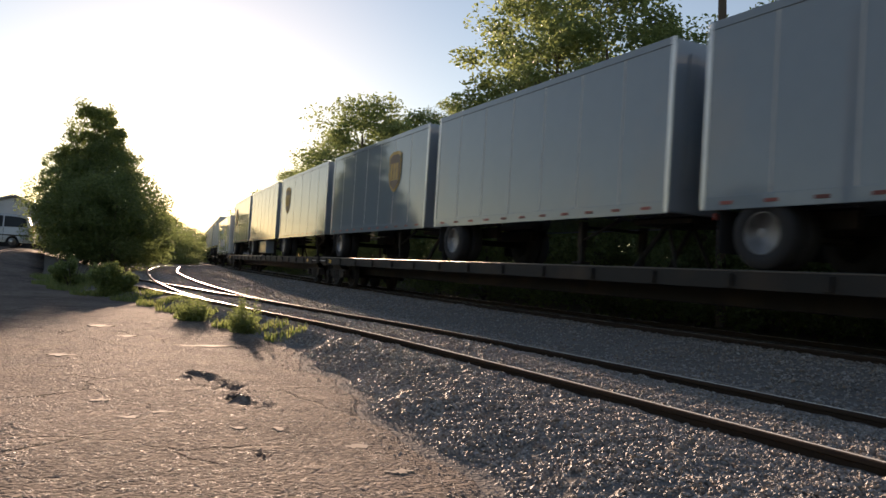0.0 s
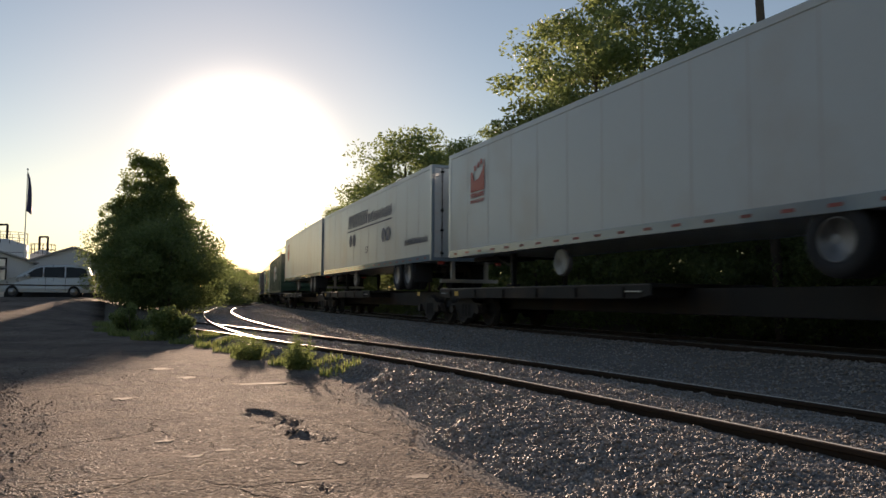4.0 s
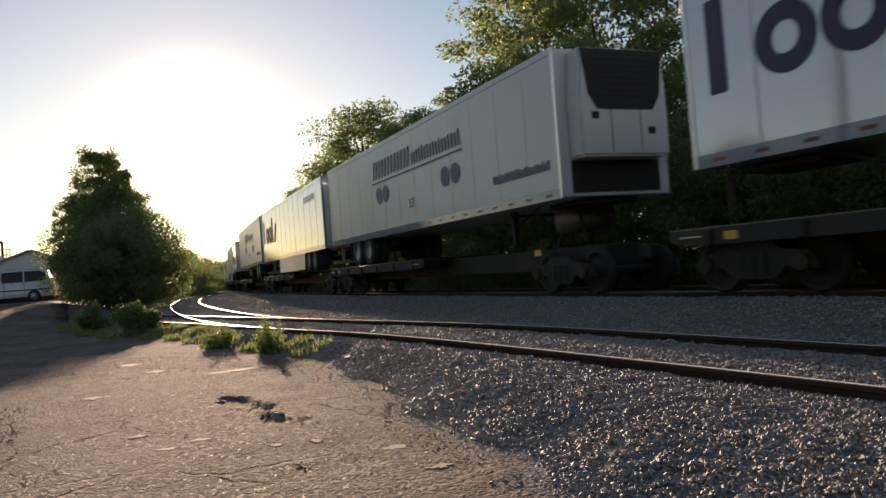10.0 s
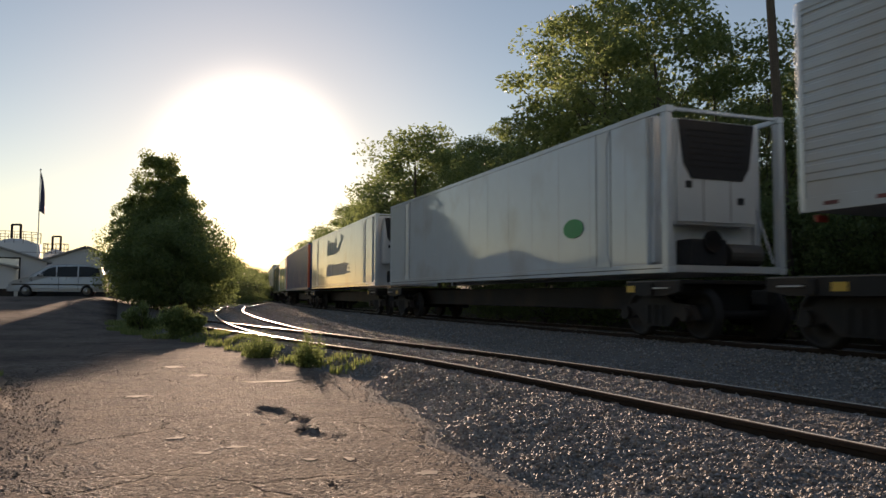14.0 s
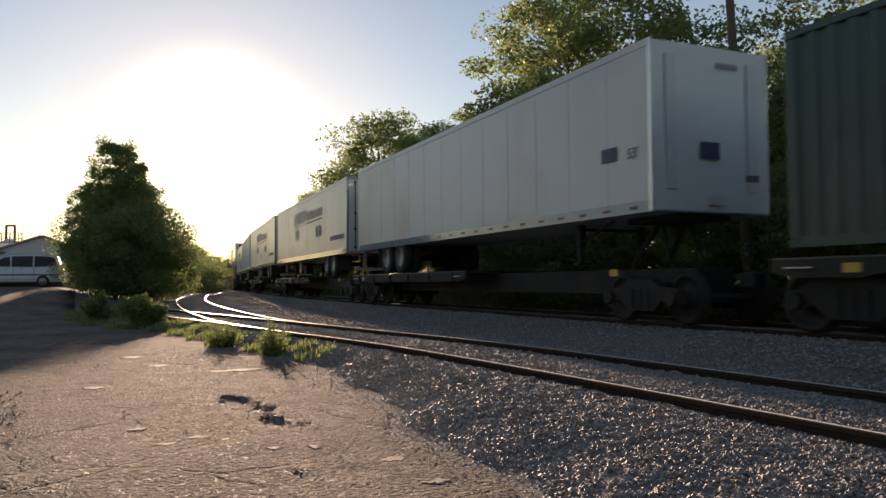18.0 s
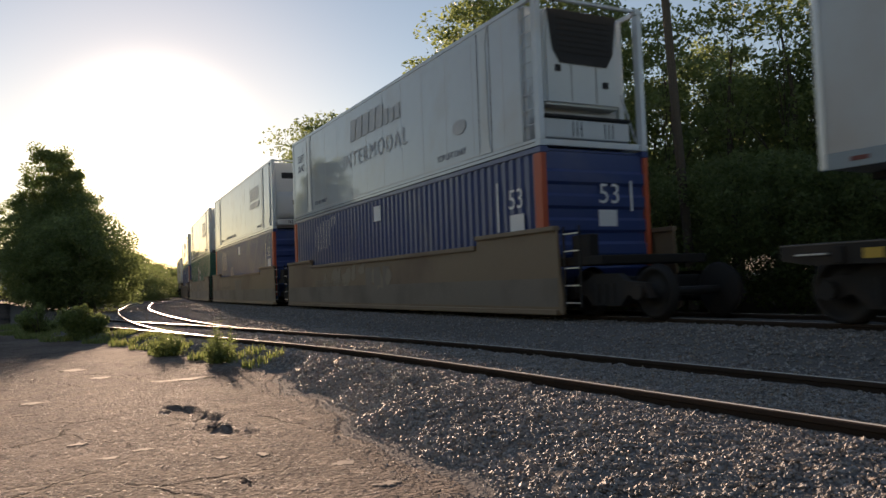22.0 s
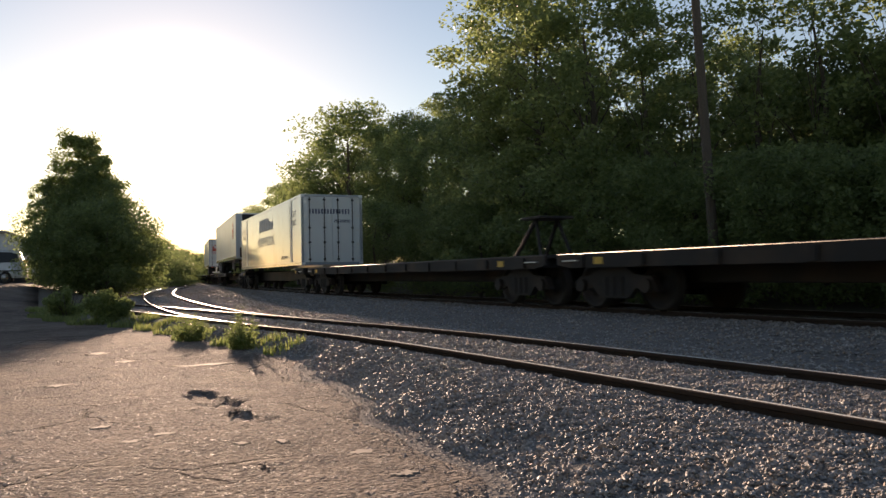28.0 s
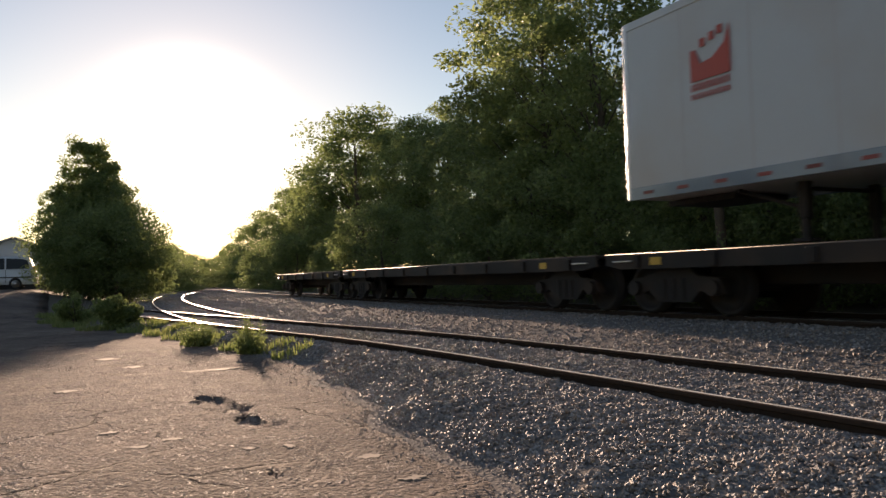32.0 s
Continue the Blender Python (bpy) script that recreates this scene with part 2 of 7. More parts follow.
M = {
    "asphalt": asphalt_material(),
    "rubble": material("rubble", (0.13, 0.108, 0.092), 0.8, vary=0.2, scale=30, fine=150, bump=0.3, islands=True, per_object=0.4),
    "grain": material("asphalt_grain", (0.18, 0.152, 0.133), 0.66, vary=0.2, scale=30, fine=150, bump=0.2, islands=True, per_object=0.4),
    "earth": material("earth", (0.16, 0.115, 0.08), 0.95, vary=0.35, scale=1.5, fine=45, bump=0.9, coarse=1.0),
    "soil": material("soil", (0.10, 0.085, 0.06), 0.95, vary=0.3, scale=0.6, fine=40, bump=0.8),
    "ballast": material("ballast", (0.17, 0.163, 0.155), 1.0, vary=0.35, scale=1.2, fine=28, bump=1.0, spec=0.05),
    "stone": material("stone", (0.28, 0.272, 0.262), 0.62, vary=0.2, scale=30, fine=150, bump=0.3, islands=True, per_object=0.45),
    "rail": material("rail_steel", (0.055, 0.04, 0.032), 0.95, spec=0.05, vary=0.25, scale=4, fine=80, bump=0.15),
    # near-white non-metal base: the sun glint on the worn steel is in the colour
    "railtop_glint": material("rail_head", (0.95, 0.87, 0.76), 0.42, metal=0.0, vary=0.08, scale=3, fine=60, bump=0.03),
    "tie": material("tie_wood", (0.075, 0.06, 0.048), 0.9, vary=0.3, scale=6, fine=50, bump=0.6, per_object=0.3),
    "white": material("white_panel", (0.555, 0.6, 0.615), 0.33, vary=0.05, scale=0.5, fine=30, bump=0.04, dirt=(0.5, 0.48, 0.45), dirt_amount=0.3, dirt_scale=0.35, per_object=0.06),
    "grey": material("grey_panel", (0.23, 0.285, 0.335), 0.06, vary=0.06, scale=0.5, fine=3, bump=0.03, dirt=(0.3, 0.3, 0.3), dirt_amount=0.2, dirt_scale=0.3, per_object=0.06),
    "gloss": material("glossy_white_panel", (0.58, 0.635, 0.665), 0.05, vary=0.05, scale=0.5, fine=3, bump=0.03, dirt=(0.5, 0.49, 0.47), dirt_amount=0.35, dirt_scale=0.6, per_object=0.06),
    "silver": material("silver_panel", (0.6, 0.63, 0.67), 0.08, metal=0.35, vary=0.06, scale=0.6, fine=3, bump=0.03, dirt=(0.4, 0.4, 0.4), dirt_amount=0.2, per_object=0.05),
    "alu": material("aluminium", (0.6, 0.6, 0.6), 0.35, metal=0.8, vary=0.1, scale=3, fine=60, bump=0.05),
    "black": material("black_rubber", (0.025, 0.025, 0.027), 0.85, vary=0.2, scale=8, fine=80, bump=0.2),
    "steel": material("dark_steel", (0.022, 0.02, 0.019), 0.7, metal=0.3, vary=0.25, scale=2, fine=40, bump=0.2, dirt=(0.06, 0.04, 0.028), dirt_amount=0.4, dirt_scale=1.0),
    "deck": material("deck_steel", (0.026, 0.024, 0.022), 0.75, metal=0.2, vary=0.25, scale=1, fine=30, bump=0.2, dirt=(0.07, 0.048, 0.033), dirt_amount=0.5, dirt_scale=0.8, per_object=0.15),
    "rim": material("wheel_rim", (0.24, 0.24, 0.24), 0.5, metal=0.4, vary=0.2, scale=6, fine=50, bump=0.1, dirt=(0.1, 0.09, 0.08), dirt_amount=0.5, dirt_scale=3.0),
    "worn": material("worn_steel", (0.16, 0.14, 0.12), 0.5, metal=0.7, vary=0.2, scale=3, fine=50, bump=0.1),
    "blue": material("blue_paint", (0.03, 0.06, 0.19), 0.33, vary=0.12, scale=0.8, fine=40, bump=0.06, dirt=(0.09, 0.11, 0.2), dirt_amount=0.3, dirt_scale=0.5),
    "navy": material("navy_paint", (0.022, 0.035, 0.1), 0.3, vary=0.12, scale=0.8, fine=40, bump=0.06),
    "worn_navy": material("worn_navy_paint", (0.085, 0.075, 0.12), 0.5, vary=0.25, scale=4, fine=40, bump=0.0),
    "green": material("green_paint", (0.03, 0.13, 0.09), 0.33, vary=0.12, scale=0.8, fine=40, bump=0.06, dirt=(0.1, 0.17, 0.13), dirt_amount=0.3, dirt_scale=0.5),
    "faded_red_ink": material("faded_red_ink", (0.16, 0.05, 0.045), 0.5, vary=0.15, scale=2, fine=40, bump=0.0),
    "faded": material("faded_red_paint", (0.5, 0.25, 0.2), 0.6, vary=0.12, scale=1, fine=40, bump=0.05),
    "dark_green": material("dark_green_paint", (0.022, 0.065, 0.05), 0.33, vary=0.12, scale=0.8, fine=40, bump=0.06, dirt=(0.08, 0.1, 0.09), dirt_amount=0.3, dirt_scale=0.5),
    "graffiti_pale": material("white_sprayed_paint", (0.55, 0.52, 0.48), 0.6, vary=0.2, scale=3, fine=30, bump=0.0),
    "graffiti": material("pale_sprayed_paint", (0.25, 0.2, 0.145), 0.6, vary=0.25, scale=3, fine=30, bump=0.0),
    "orange": material("orange_paint", (0.55, 0.1, 0.04), 0.5, vary=0.12, scale=1, fine=40, bump=0.05),
    "tan": material("tan_car_paint", (0.22, 0.155, 0.095), 0.6, vary=0.12, scale=0.5, fine=30, bump=0.1, dirt=(0.16, 0.10, 0.065), dirt_amount=0.5, dirt_scale=0.5),
    "brown": material("brown_car_paint", (0.2, 0.165, 0.13), 0.65, vary=0.15, scale=0.5, fine=30, bump=0.12, dirt=(0.11, 0.08, 0.06), dirt_amount=0.5, dirt_scale=0.5),
    "rust": material("rust_brown_paint", (0.17, 0.1, 0.07), 0.65, vary=0.2, scale=1, fine=30, bump=0.12, dirt=(0.24, 0.18, 0.13), dirt_amount=0.4, dirt_scale=0.7),
    "yellow": material("yellow_paint", (0.65, 0.4, 0.06), 0.55, vary=0.15, scale=2, fine=40, bump=0.05),
    "red": material("red_paint", (0.5, 0.075, 0.05), 0.45, vary=0.06, scale=2, fine=40, bump=0.0),
    "tape": material("red_reflective_tape", (0.22, 0.04, 0.035), 0.4, vary=0.1, scale=4, fine=60, bump=0.0, per_object=0.4),
    "ink": material("dark_blue_ink", (0.03, 0.045, 0.11), 0.5, vary=0.1, scale=2, fine=40, bump=0.0),
    "ink_black": material("near_black_ink", (0.035, 0.038, 0.045), 0.5, vary=0.1, scale=2, fine=40, bump=0.0),
    "ink_green": material("green_ink", (0.02, 0.33, 0.10), 0.5, vary=0.1, scale=2, fine=40, bump=0.0),
    "ink_purple": material("purple_ink", (0.03, 0.024, 0.085), 0.5, vary=0.1, scale=2, fine=40, bump=0.0),
    "ink_orange": material("orange_ink", (0.85, 0.2, 0.02), 0.5, vary=0.1, scale=2, fine=40, bump=0.0),
    "ink_white": material("white_ink", (0.8, 0.8, 0.8), 0.5, vary=0.06, scale=2, fine=40, bump=0.0),
    "worn_white": material("worn_white_ink", (0.36, 0.42, 0.39), 0.55, vary=0.3, scale=5, fine=40, bump=0.0),
    "gold": material("gold_ink", (0.55, 0.33, 0.05), 0.5, vary=0.1, scale=2, fine=40, bump=0.0),
    # faded lettering, and dark lettering whose washing-out by glare is painted in
    "faded_glare_ink": material("faded_glare_blue_ink", (0.48, 0.51, 0.54), 0.55, vary=0.2, scale=3, fine=40, bump=0.0, dirt=(0.6, 0.61, 0.62), dirt_amount=0.7, dirt_scale=2.5),
    "seam": material("panel_seam", (0.5, 0.5, 0.5), 0.5, vary=0.15, scale=2, fine=40, bump=0.0),
    "faded_green": material("faded_green_ink", (0.42, 0.5, 0.45), 0.55, vary=0.2, scale=3, fine=40, bump=0.0, dirt=(0.6, 0.61, 0.6), dirt_amount=0.7, dirt_scale=2.5),
    "umber": material("brown_ink", (0.12, 0.06, 0.03), 0.5, vary=0.1, scale=2, fine=40, bump=0.0),
    "bark": material("bark", (0.10, 0.08, 0.06), 0.95, vary=0.3, scale=3, fine=25, bump=0.9),
    "polewood": material("weathered_pole", (0.22, 0.17, 0.12), 0.9, vary=0.2, scale=2, fine=40, bump=0.5),
    "wall": material("white_siding", (0.62, 0.62, 0.62), 0.6, vary=0.06, scale=0.4, fine=20, bump=0.05),
    "roof": material("metal_roof", (0.3, 0.29, 0.28), 0.5, metal=0.2, vary=0.1, scale=0.5, fine=20, bump=0.1),
    "glass": material("dark_glass", (0.02, 0.025, 0.03), 0.08, vary=0.1, scale=2, fine=20, bump=0.0),
    "van": material("van_paint", (0.36, 0.39, 0.43), 0.3, metal=0.4, vary=0.04, scale=2, fine=60, bump=0.0),
    "leaf": leaf_material("leaf", (0.10, 0.14, 0.04), (0.19, 0.24, 0.075)),
    "leaf_dark": leaf_material("leaf_dark", (0.09, 0.13, 0.042), (0.155, 0.205, 0.065)),
    "grass": leaf_material("grass_blade", (0.09, 0.14, 0.03), (0.2, 0.22, 0.07)),
}

_coat = M["railtop_glint"].node_tree.nodes["Principled BSDF"]
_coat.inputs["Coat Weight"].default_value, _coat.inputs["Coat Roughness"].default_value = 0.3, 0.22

# ---- building helpers ----
def finish(name, bm, mat, parent=None, label="", smooth=False):
    me = bpy.data.meshes.new(name)
    bm.to_mesh(me)
    bm.free()
    me.materials.append(mat)
    if smooth:
        for p in me.polygons:
            p.use_smooth = True
    ob = new(name, me)
    if parent:
        ob.parent = parent
    if label:
        ob["label"] = label
    return ob


def part(name, bm, mat, parent, label="", smooth=False):
    return finish(name, bm, mat, parent, label, smooth)


def share(name, src, parent, m):
    """Another object on src's mesh."""
    ob = new(name, src.data)
    ob.parent = parent
    ob.matrix_basis = m
    return ob


def box(bm, x0, x1, y0, y1, z0, z1, bevel=0.0):
    vs = [bm.verts.new(c) for c in ((x0, y0, z0), (x1, y0, z0), (x1, y1, z0), (x0, y1, z0), (x0, y0, z1), (x1, y0, z1), (x1, y1, z1), (x0, y1, z1))]
    fs = [bm.faces.new([vs[i] for i in f]) for f in ((3, 2, 1, 0), (4, 5, 6, 7), (0, 1, 5, 4), (1, 2, 6, 5), (2, 3, 7, 6), (3, 0, 4, 7))]
    if bevel:
        es = list({e for f in fs for e in f.edges})
        bmesh.ops.bevel(bm, geom=es, offset=bevel, segments=2, affect="EDGES", profile=0.5)
    return bm


def boxm(x0, x1, y0, y1, z0, z1, bevel=0.0):
    return box(bmesh.new(), x0, x1, y0, y1, z0, z1, bevel)


def tube(bm, p, q, r0, r1=None, n=10):
    p, q = Vector(p), Vector(q)
    r1 = r0 if r1 is None else r1
    d = q - p
    rot = d.to_track_quat("Z", "Y").to_matrix().to_4x4()
    bmesh.ops.create_cone(bm, cap_ends=True, segments=n, radius1=r0, radius2=r1, depth=d.length, matrix=Matrix.Translation((p + q) / 2) @ rot)
    return bm


def lathe(bm, prof, n=20, axis="X", at=(0, 0, 0)):
    """Turn a profile of (along, radius) about an axis."""
    rings = []
    for a, r in prof:
        ring = []
        for i in range(n):
            t = 2 * math.pi * i / n
            c = (a, r * math.cos(t), r * math.sin(t)) if axis == "X" else (r * math.cos(t), r * math.sin(t), a)
            ring.append(bm.verts.new(Vector(c) + Vector(at)))
        rings.append(ring)
    for a, b in zip(rings, rings[1:]):
        for i in range(n):
            bm.faces.new((a[i], a[(i + 1) % n], b[(i + 1) % n], b[i]))
    for ring in (rings[0], rings[-1]):
        if (ring[0].co - ring[n // 2].co).length > 1e-6:
            bm.faces.new(ring)
    bmesh.ops.recalc_face_normals(bm, faces=bm.faces)
    return bm


def poly(bm, pts, depth):
    """A flat plate on the side that faces +x: outline in (y, z) at x = 0, depth thick."""
    front = [bm.verts.new((depth, y, z)) for y, z in pts]
    back = [bm.verts.new((0, y, z)) for y, z in pts]
    bm.faces.new(front)
    k = len(pts)
    for i in range(k):
        bm.faces.new((front[i], back[i], back[(i + 1) % k], front[(i + 1) % k]))
    bmesh.ops.recalc_face_normals(bm, faces=bm.faces)
    return bm


def thing(name, label, category, group="", kind="", at=None):
    ob = new(name)
    ob.empty_display_size = 0.2
    tagged(ob, label, category, group, kind)
    if at is not None:
        ob.matrix_basis = at
    return ob


def from_arrays(name, verts, faces, mat, parent=None, smooth=False):
    me = bpy.data.meshes.new(name)
    verts = np.asarray(verts, dtype=np.float32)
    faces = np.asarray(faces, dtype=np.int32)
    k = faces.shape[1]
    me.vertices.add(len(verts))
    me.vertices.foreach_set("co", verts.ravel())
    me.loops.add(faces.size)
    me.loops.foreach_set("vertex_index", faces.ravel())
    me.polygons.add(len(faces))
    me.polygons.foreach_set("loop_start", np.arange(0, faces.size, k, dtype=np.int32))
    me.polygons.foreach_set("loop_total", np.full(len(faces), k, dtype=np.int32))
    me.polygons.foreach_set("use_smooth", np.full(len(faces), smooth, dtype=bool))
    me.materials.append(mat)
    me.update(calc_edges=True)
    me.validate()
    ob = new(name, me)
    if parent:
        ob.parent = parent
    return ob


# ---- plan of the tracks: s runs along the line away from the viewer, e to its right ----
YAW = radians(27.0)
AHEAD = Vector((-math.sin(YAW), math.cos(YAW), 0))
RIGHT = Vector((math.cos(YAW), math.sin(YAW), 0))
RAIL_Z = 0.24
MAIN_Z = 0.40
MAIN = dict(d0=9.8, radius=450.0, s1=70.0, z=MAIN_Z)
# the siding jogs left at the turnout and then swings right towards the main line; the spur runs straight on
SIDING = dict(z=RAIL_Z, knots=((-60, 4.83), (0, 4.83), (7, 4.83), (10.5, 4.64), (14, 4.14), (17.5, 3.82), (21, 3.8), (27.5, 4.15), (36, 4.9), (45, 5.95), (55, 7.5), (64, 9.05), (75, 11.5), (85, 14.1), (120, 24.0)))
SPUR = dict(z=RAIL_Z, knots=((7, 4.83), (10.5, 4.64), (14, 4.14), (17.9, 3.62), (21.3, 3.1), (26.5, 2.38), (38, 0.9)))


def knot_line(knots, s):
    """Offset and slope of a smooth line through knots (s, e)."""
    n = len(knots)
    i = max(0, min(n - 2, sum(k[0] <= s for k in knots) - 1))

    def slope(j):
        a, b = knots[max(0, j - 1)], knots[min(n - 1, j + 1)]
        return (b[1] - a[1]) / (b[0] - a[0])
    (s0, e0), (s1, e1) = knots[i], knots[i + 1]
    h = s1 - s0
    u = max(0.0, min(1.0, (s - s0) / h))
    m0, m1 = slope(i) * h, slope(i + 1) * h
    e = (2 * u ** 3 - 3 * u * u + 1) * e0 + (u ** 3 - 2 * u * u + u) * m0 + (3 * u * u - 2 * u ** 3) * e1 + (u ** 3 - u * u) * m1
    d = ((6 * u * u - 6 * u) * e0 + (3 * u * u - 4 * u + 1) * m0 + (6 * u - 6 * u * u) * e1 + (3 * u * u - 2 * u) * m1) / h
    return e, d


def along(track, s, e=0.0):
    """The place and the heading (away from the viewer) at s metres on a track, e metres to its right."""
    if "knots" in track:
        off, d = knot_line(track["knots"], s)
        t = (AHEAD + RIGHT * d).normalized()
        return AHEAD * s + RIGHT * off + (RIGHT - AHEAD * d).normalized() * e, t
    r, s1 = track["radius"], track["s1"]
    p = RIGHT * track["d0"]
    if s <= 0:
        phi = 0.0
        p = p + AHEAD * s
    else:
        phi = min(s, s1) / r
        p = p + AHEAD * (r * math.sin(phi)) + RIGHT * (r * (1 - math.cos(phi)))
    t = AHEAD * math.cos(phi) + RIGHT * math.sin(phi)
    if s > s1:
        p = p + t * (s - s1)
    side = RIGHT * math.cos(phi) - AHEAD * math.sin(phi)
    return p + side * e, t


def on_track(s, track=MAIN, z=RAIL_Z):
    """The pose of a car at s: its +y is the way it goes, its +x faces the viewer's side."""
    p, t = along(track, s)
    return pose(p.x, p.y, z, 0, 0, math.degrees(math.atan2(t.x, -t.y)))


def plan(s, e):
    """A point of the ground by its distance along and to the right of the viewer's line."""
    return AHEAD * s + RIGHT * e

# ---- the ground ----
def smooth01(a, b, x):
    t = max(0.0, min(1.0, (x - a) / (b - a)))
    return t * t * (3 - 2 * t)


def asphalt_edge(s):
    """How far right the paving reaches at s."""
    if s < 3.2:
        e = 2.05 - 0.02 * (3.2 - s)
    elif s < 9.5:
        e = 2.05 + 0.88 * (s - 3.2) / 6.3
    elif s < 11.5:
        e = 2.93
    elif s < 18:
        e = 2.93 - 0.75 * (s - 11.5) / 6.5
    elif s < 21:
        e = 2.18 - 1.0 * (s - 18) / 3
    else:
        e = 1.18 - 1.6 * min(s - 21, 12) / 12
    return e + 0.07 * math.sin(2.1 * s) + 0.05 * math.sin(5.3 * s + 1)


def ground_z(s, e):
    bend = max(0.0, s) ** 2 / 1040 if s < 80 else 6.15 + 0.154 * (s - 80)
    z = 1.0 * smooth01(24, 44, s) * smooth01(3.5, -4.0, e - bend)
    z += 0.9 * smooth01(13.5, 22, e - bend) + 4.0 * smooth01(24, 70, e - bend)
    return z


def spaced(a, b, near, far, grow):
    """Numbers from a to b, close together round zero and wider apart outwards."""
    out, x, step = [0.0], 0.0, near
    while x < b:
        x, step = x + step, min(far, step * grow)
        out.append(min(x, b))
    x, step = 0.0, near
    while x > a:
        x, step = x - step, min(far, step * grow)
        out.append(max(x, a))
    return sorted(set(out))


def sheet(name, ss, es, zf, mat, label):
    verts, faces, rows = [], [], len(es)
    for s in ss:
        for e in es:
            ee = e(s) if callable(e) else e
            p = plan(s, ee)
            verts.append((p.x, p.y, zf(s, ee)))
    for i in range(len(ss) - 1):
        for j in range(rows - 1):
            a = i * rows + j
            faces.append((a, a + 1, a + rows + 1, a + rows))
    ob = from_arrays(name, verts, faces, mat, smooth=True)
    return tagged(ob, label, "ground", kind="structure")


sheet("ground", spaced(-1500, 2500, 2.0, 300, 1.12), spaced(-2000, 2000, 1.5, 300, 1.12), lambda s, e: ground_z(s, e) - 0.05, M["soil"], "bare dark soil and scrub beside the railway")

HOLES = [(7.2, 1.38, 0.55, 0.15, 0.04), (6.8, 1.5, 0.25, 0.1, 0.035), (6.15, 1.45, 0.27, 0.09, 0.035), (4.36, 1.2, 0.05, 0.028, 0.035), (5.85, 1.56, 0.1, 0.06, 0.02)]


def asphalt_z(s, e):
    z = ground_z(s, e) + 0.012 * noise.noise((s * 0.7, e * 0.7, 0)) + 0.006 * noise.noise((s * 3, e * 3, 5))
    z -= 0.025 * smooth01(-0.14, 0.0, e - asphalt_edge(s))
    if s < 14:
        z += 0.004 * noise.noise((s * 14, e * 14, 9))
    for hs, he, ls, le, deep in HOLES:
        r = ((s - hs) / ls) ** 2 + ((e - he - 0.1 * noise.noise((s * 4, e * 4, 2))) / le) ** 2
        if r < 2.5:
            z -= deep * (1 - smooth01(0.7, 1.1, r + 0.4 * noise.noise((s * 7, e * 12, 3))))
    return z


s_rows = [-12 + 0.5 * i for i in range(24)] + [0.08 * i for i in range(150)] + [12 + 0.3 * i for i in range(60)] + [30 + 1.0 * i for i in range(36)]
lanes = [-1.0, -0.8, -0.6, -0.45, -0.3, -0.2, -0.12, -0.06] + [0.016 * i for i in range(63)]


sheet("pavement", s_rows, [(lambda s, f=f: (f * 13.0 if f < 0 else f * asphalt_edge(s))) for f in lanes], asphalt_z, M["asphalt"], "worn cracked asphalt lot with potholes and gravel dust")


# ---- ballast beds ----
def curve_off(s, radius=520.0, s1=80.0):
    """How far right the line has swung at s."""
    return max(0.0, s) ** 2 / (2 * radius) if s < s1 else s1 * s1 / (2 * radius) + s1 / radius * (s - s1)


def bed_edge(s):
    return asphalt_edge(s) - 0.12 if s < 30 else asphalt_edge(30) - 0.12 + curve_off(s) - curve_off(30)


def bed_z(s, e):
    q, qm = e - curve_off(s), e - curve_off(s, 450.0, 70.0)
    edge = bed_edge(s) + 0.12
    top = RAIL_Z - 0.09
    z = top * smooth01(edge - 0.1, edge + 1.0 - 0.5 * smooth01(7, 10, s), e) * smooth01(13.9, 12.2, qm)
    z += (MAIN_Z - RAIL_Z) * smooth01(6.9, 8.2, qm) * smooth01(13.4, 11.6, qm)
    dip = smooth01(5.9, 6.4, q) * smooth01(7.4, 6.9, q)
    calm = smooth01(edge - 0.1, edge + 0.5, e)
    return z - 0.05 * dip - 0.012 + 0.02 * calm + calm * (0.014 * noise.noise((s * 2.3, e * 2.3, 1)) + (0.02 * noise.noise((s * 9, e * 9, 4)) if s < 25 else 0))


bed_rows = [-40 + 2.0 * i for i in range(18)] + [-4 + 0.15 * i for i in range(160)] + [20 + 0.8 * i for i in range(60)] + [68 + 4.0 * i for i in range(60)]
sheet("ballast_bed", bed_rows, [(lambda s, q=q: max(q + curve_off(s), bed_edge(s))) for q in [-0.8 + 0.16 * i for i in range(92)]], bed_z, M["ballast"], "grey crushed stone ballast under the railway tracks")


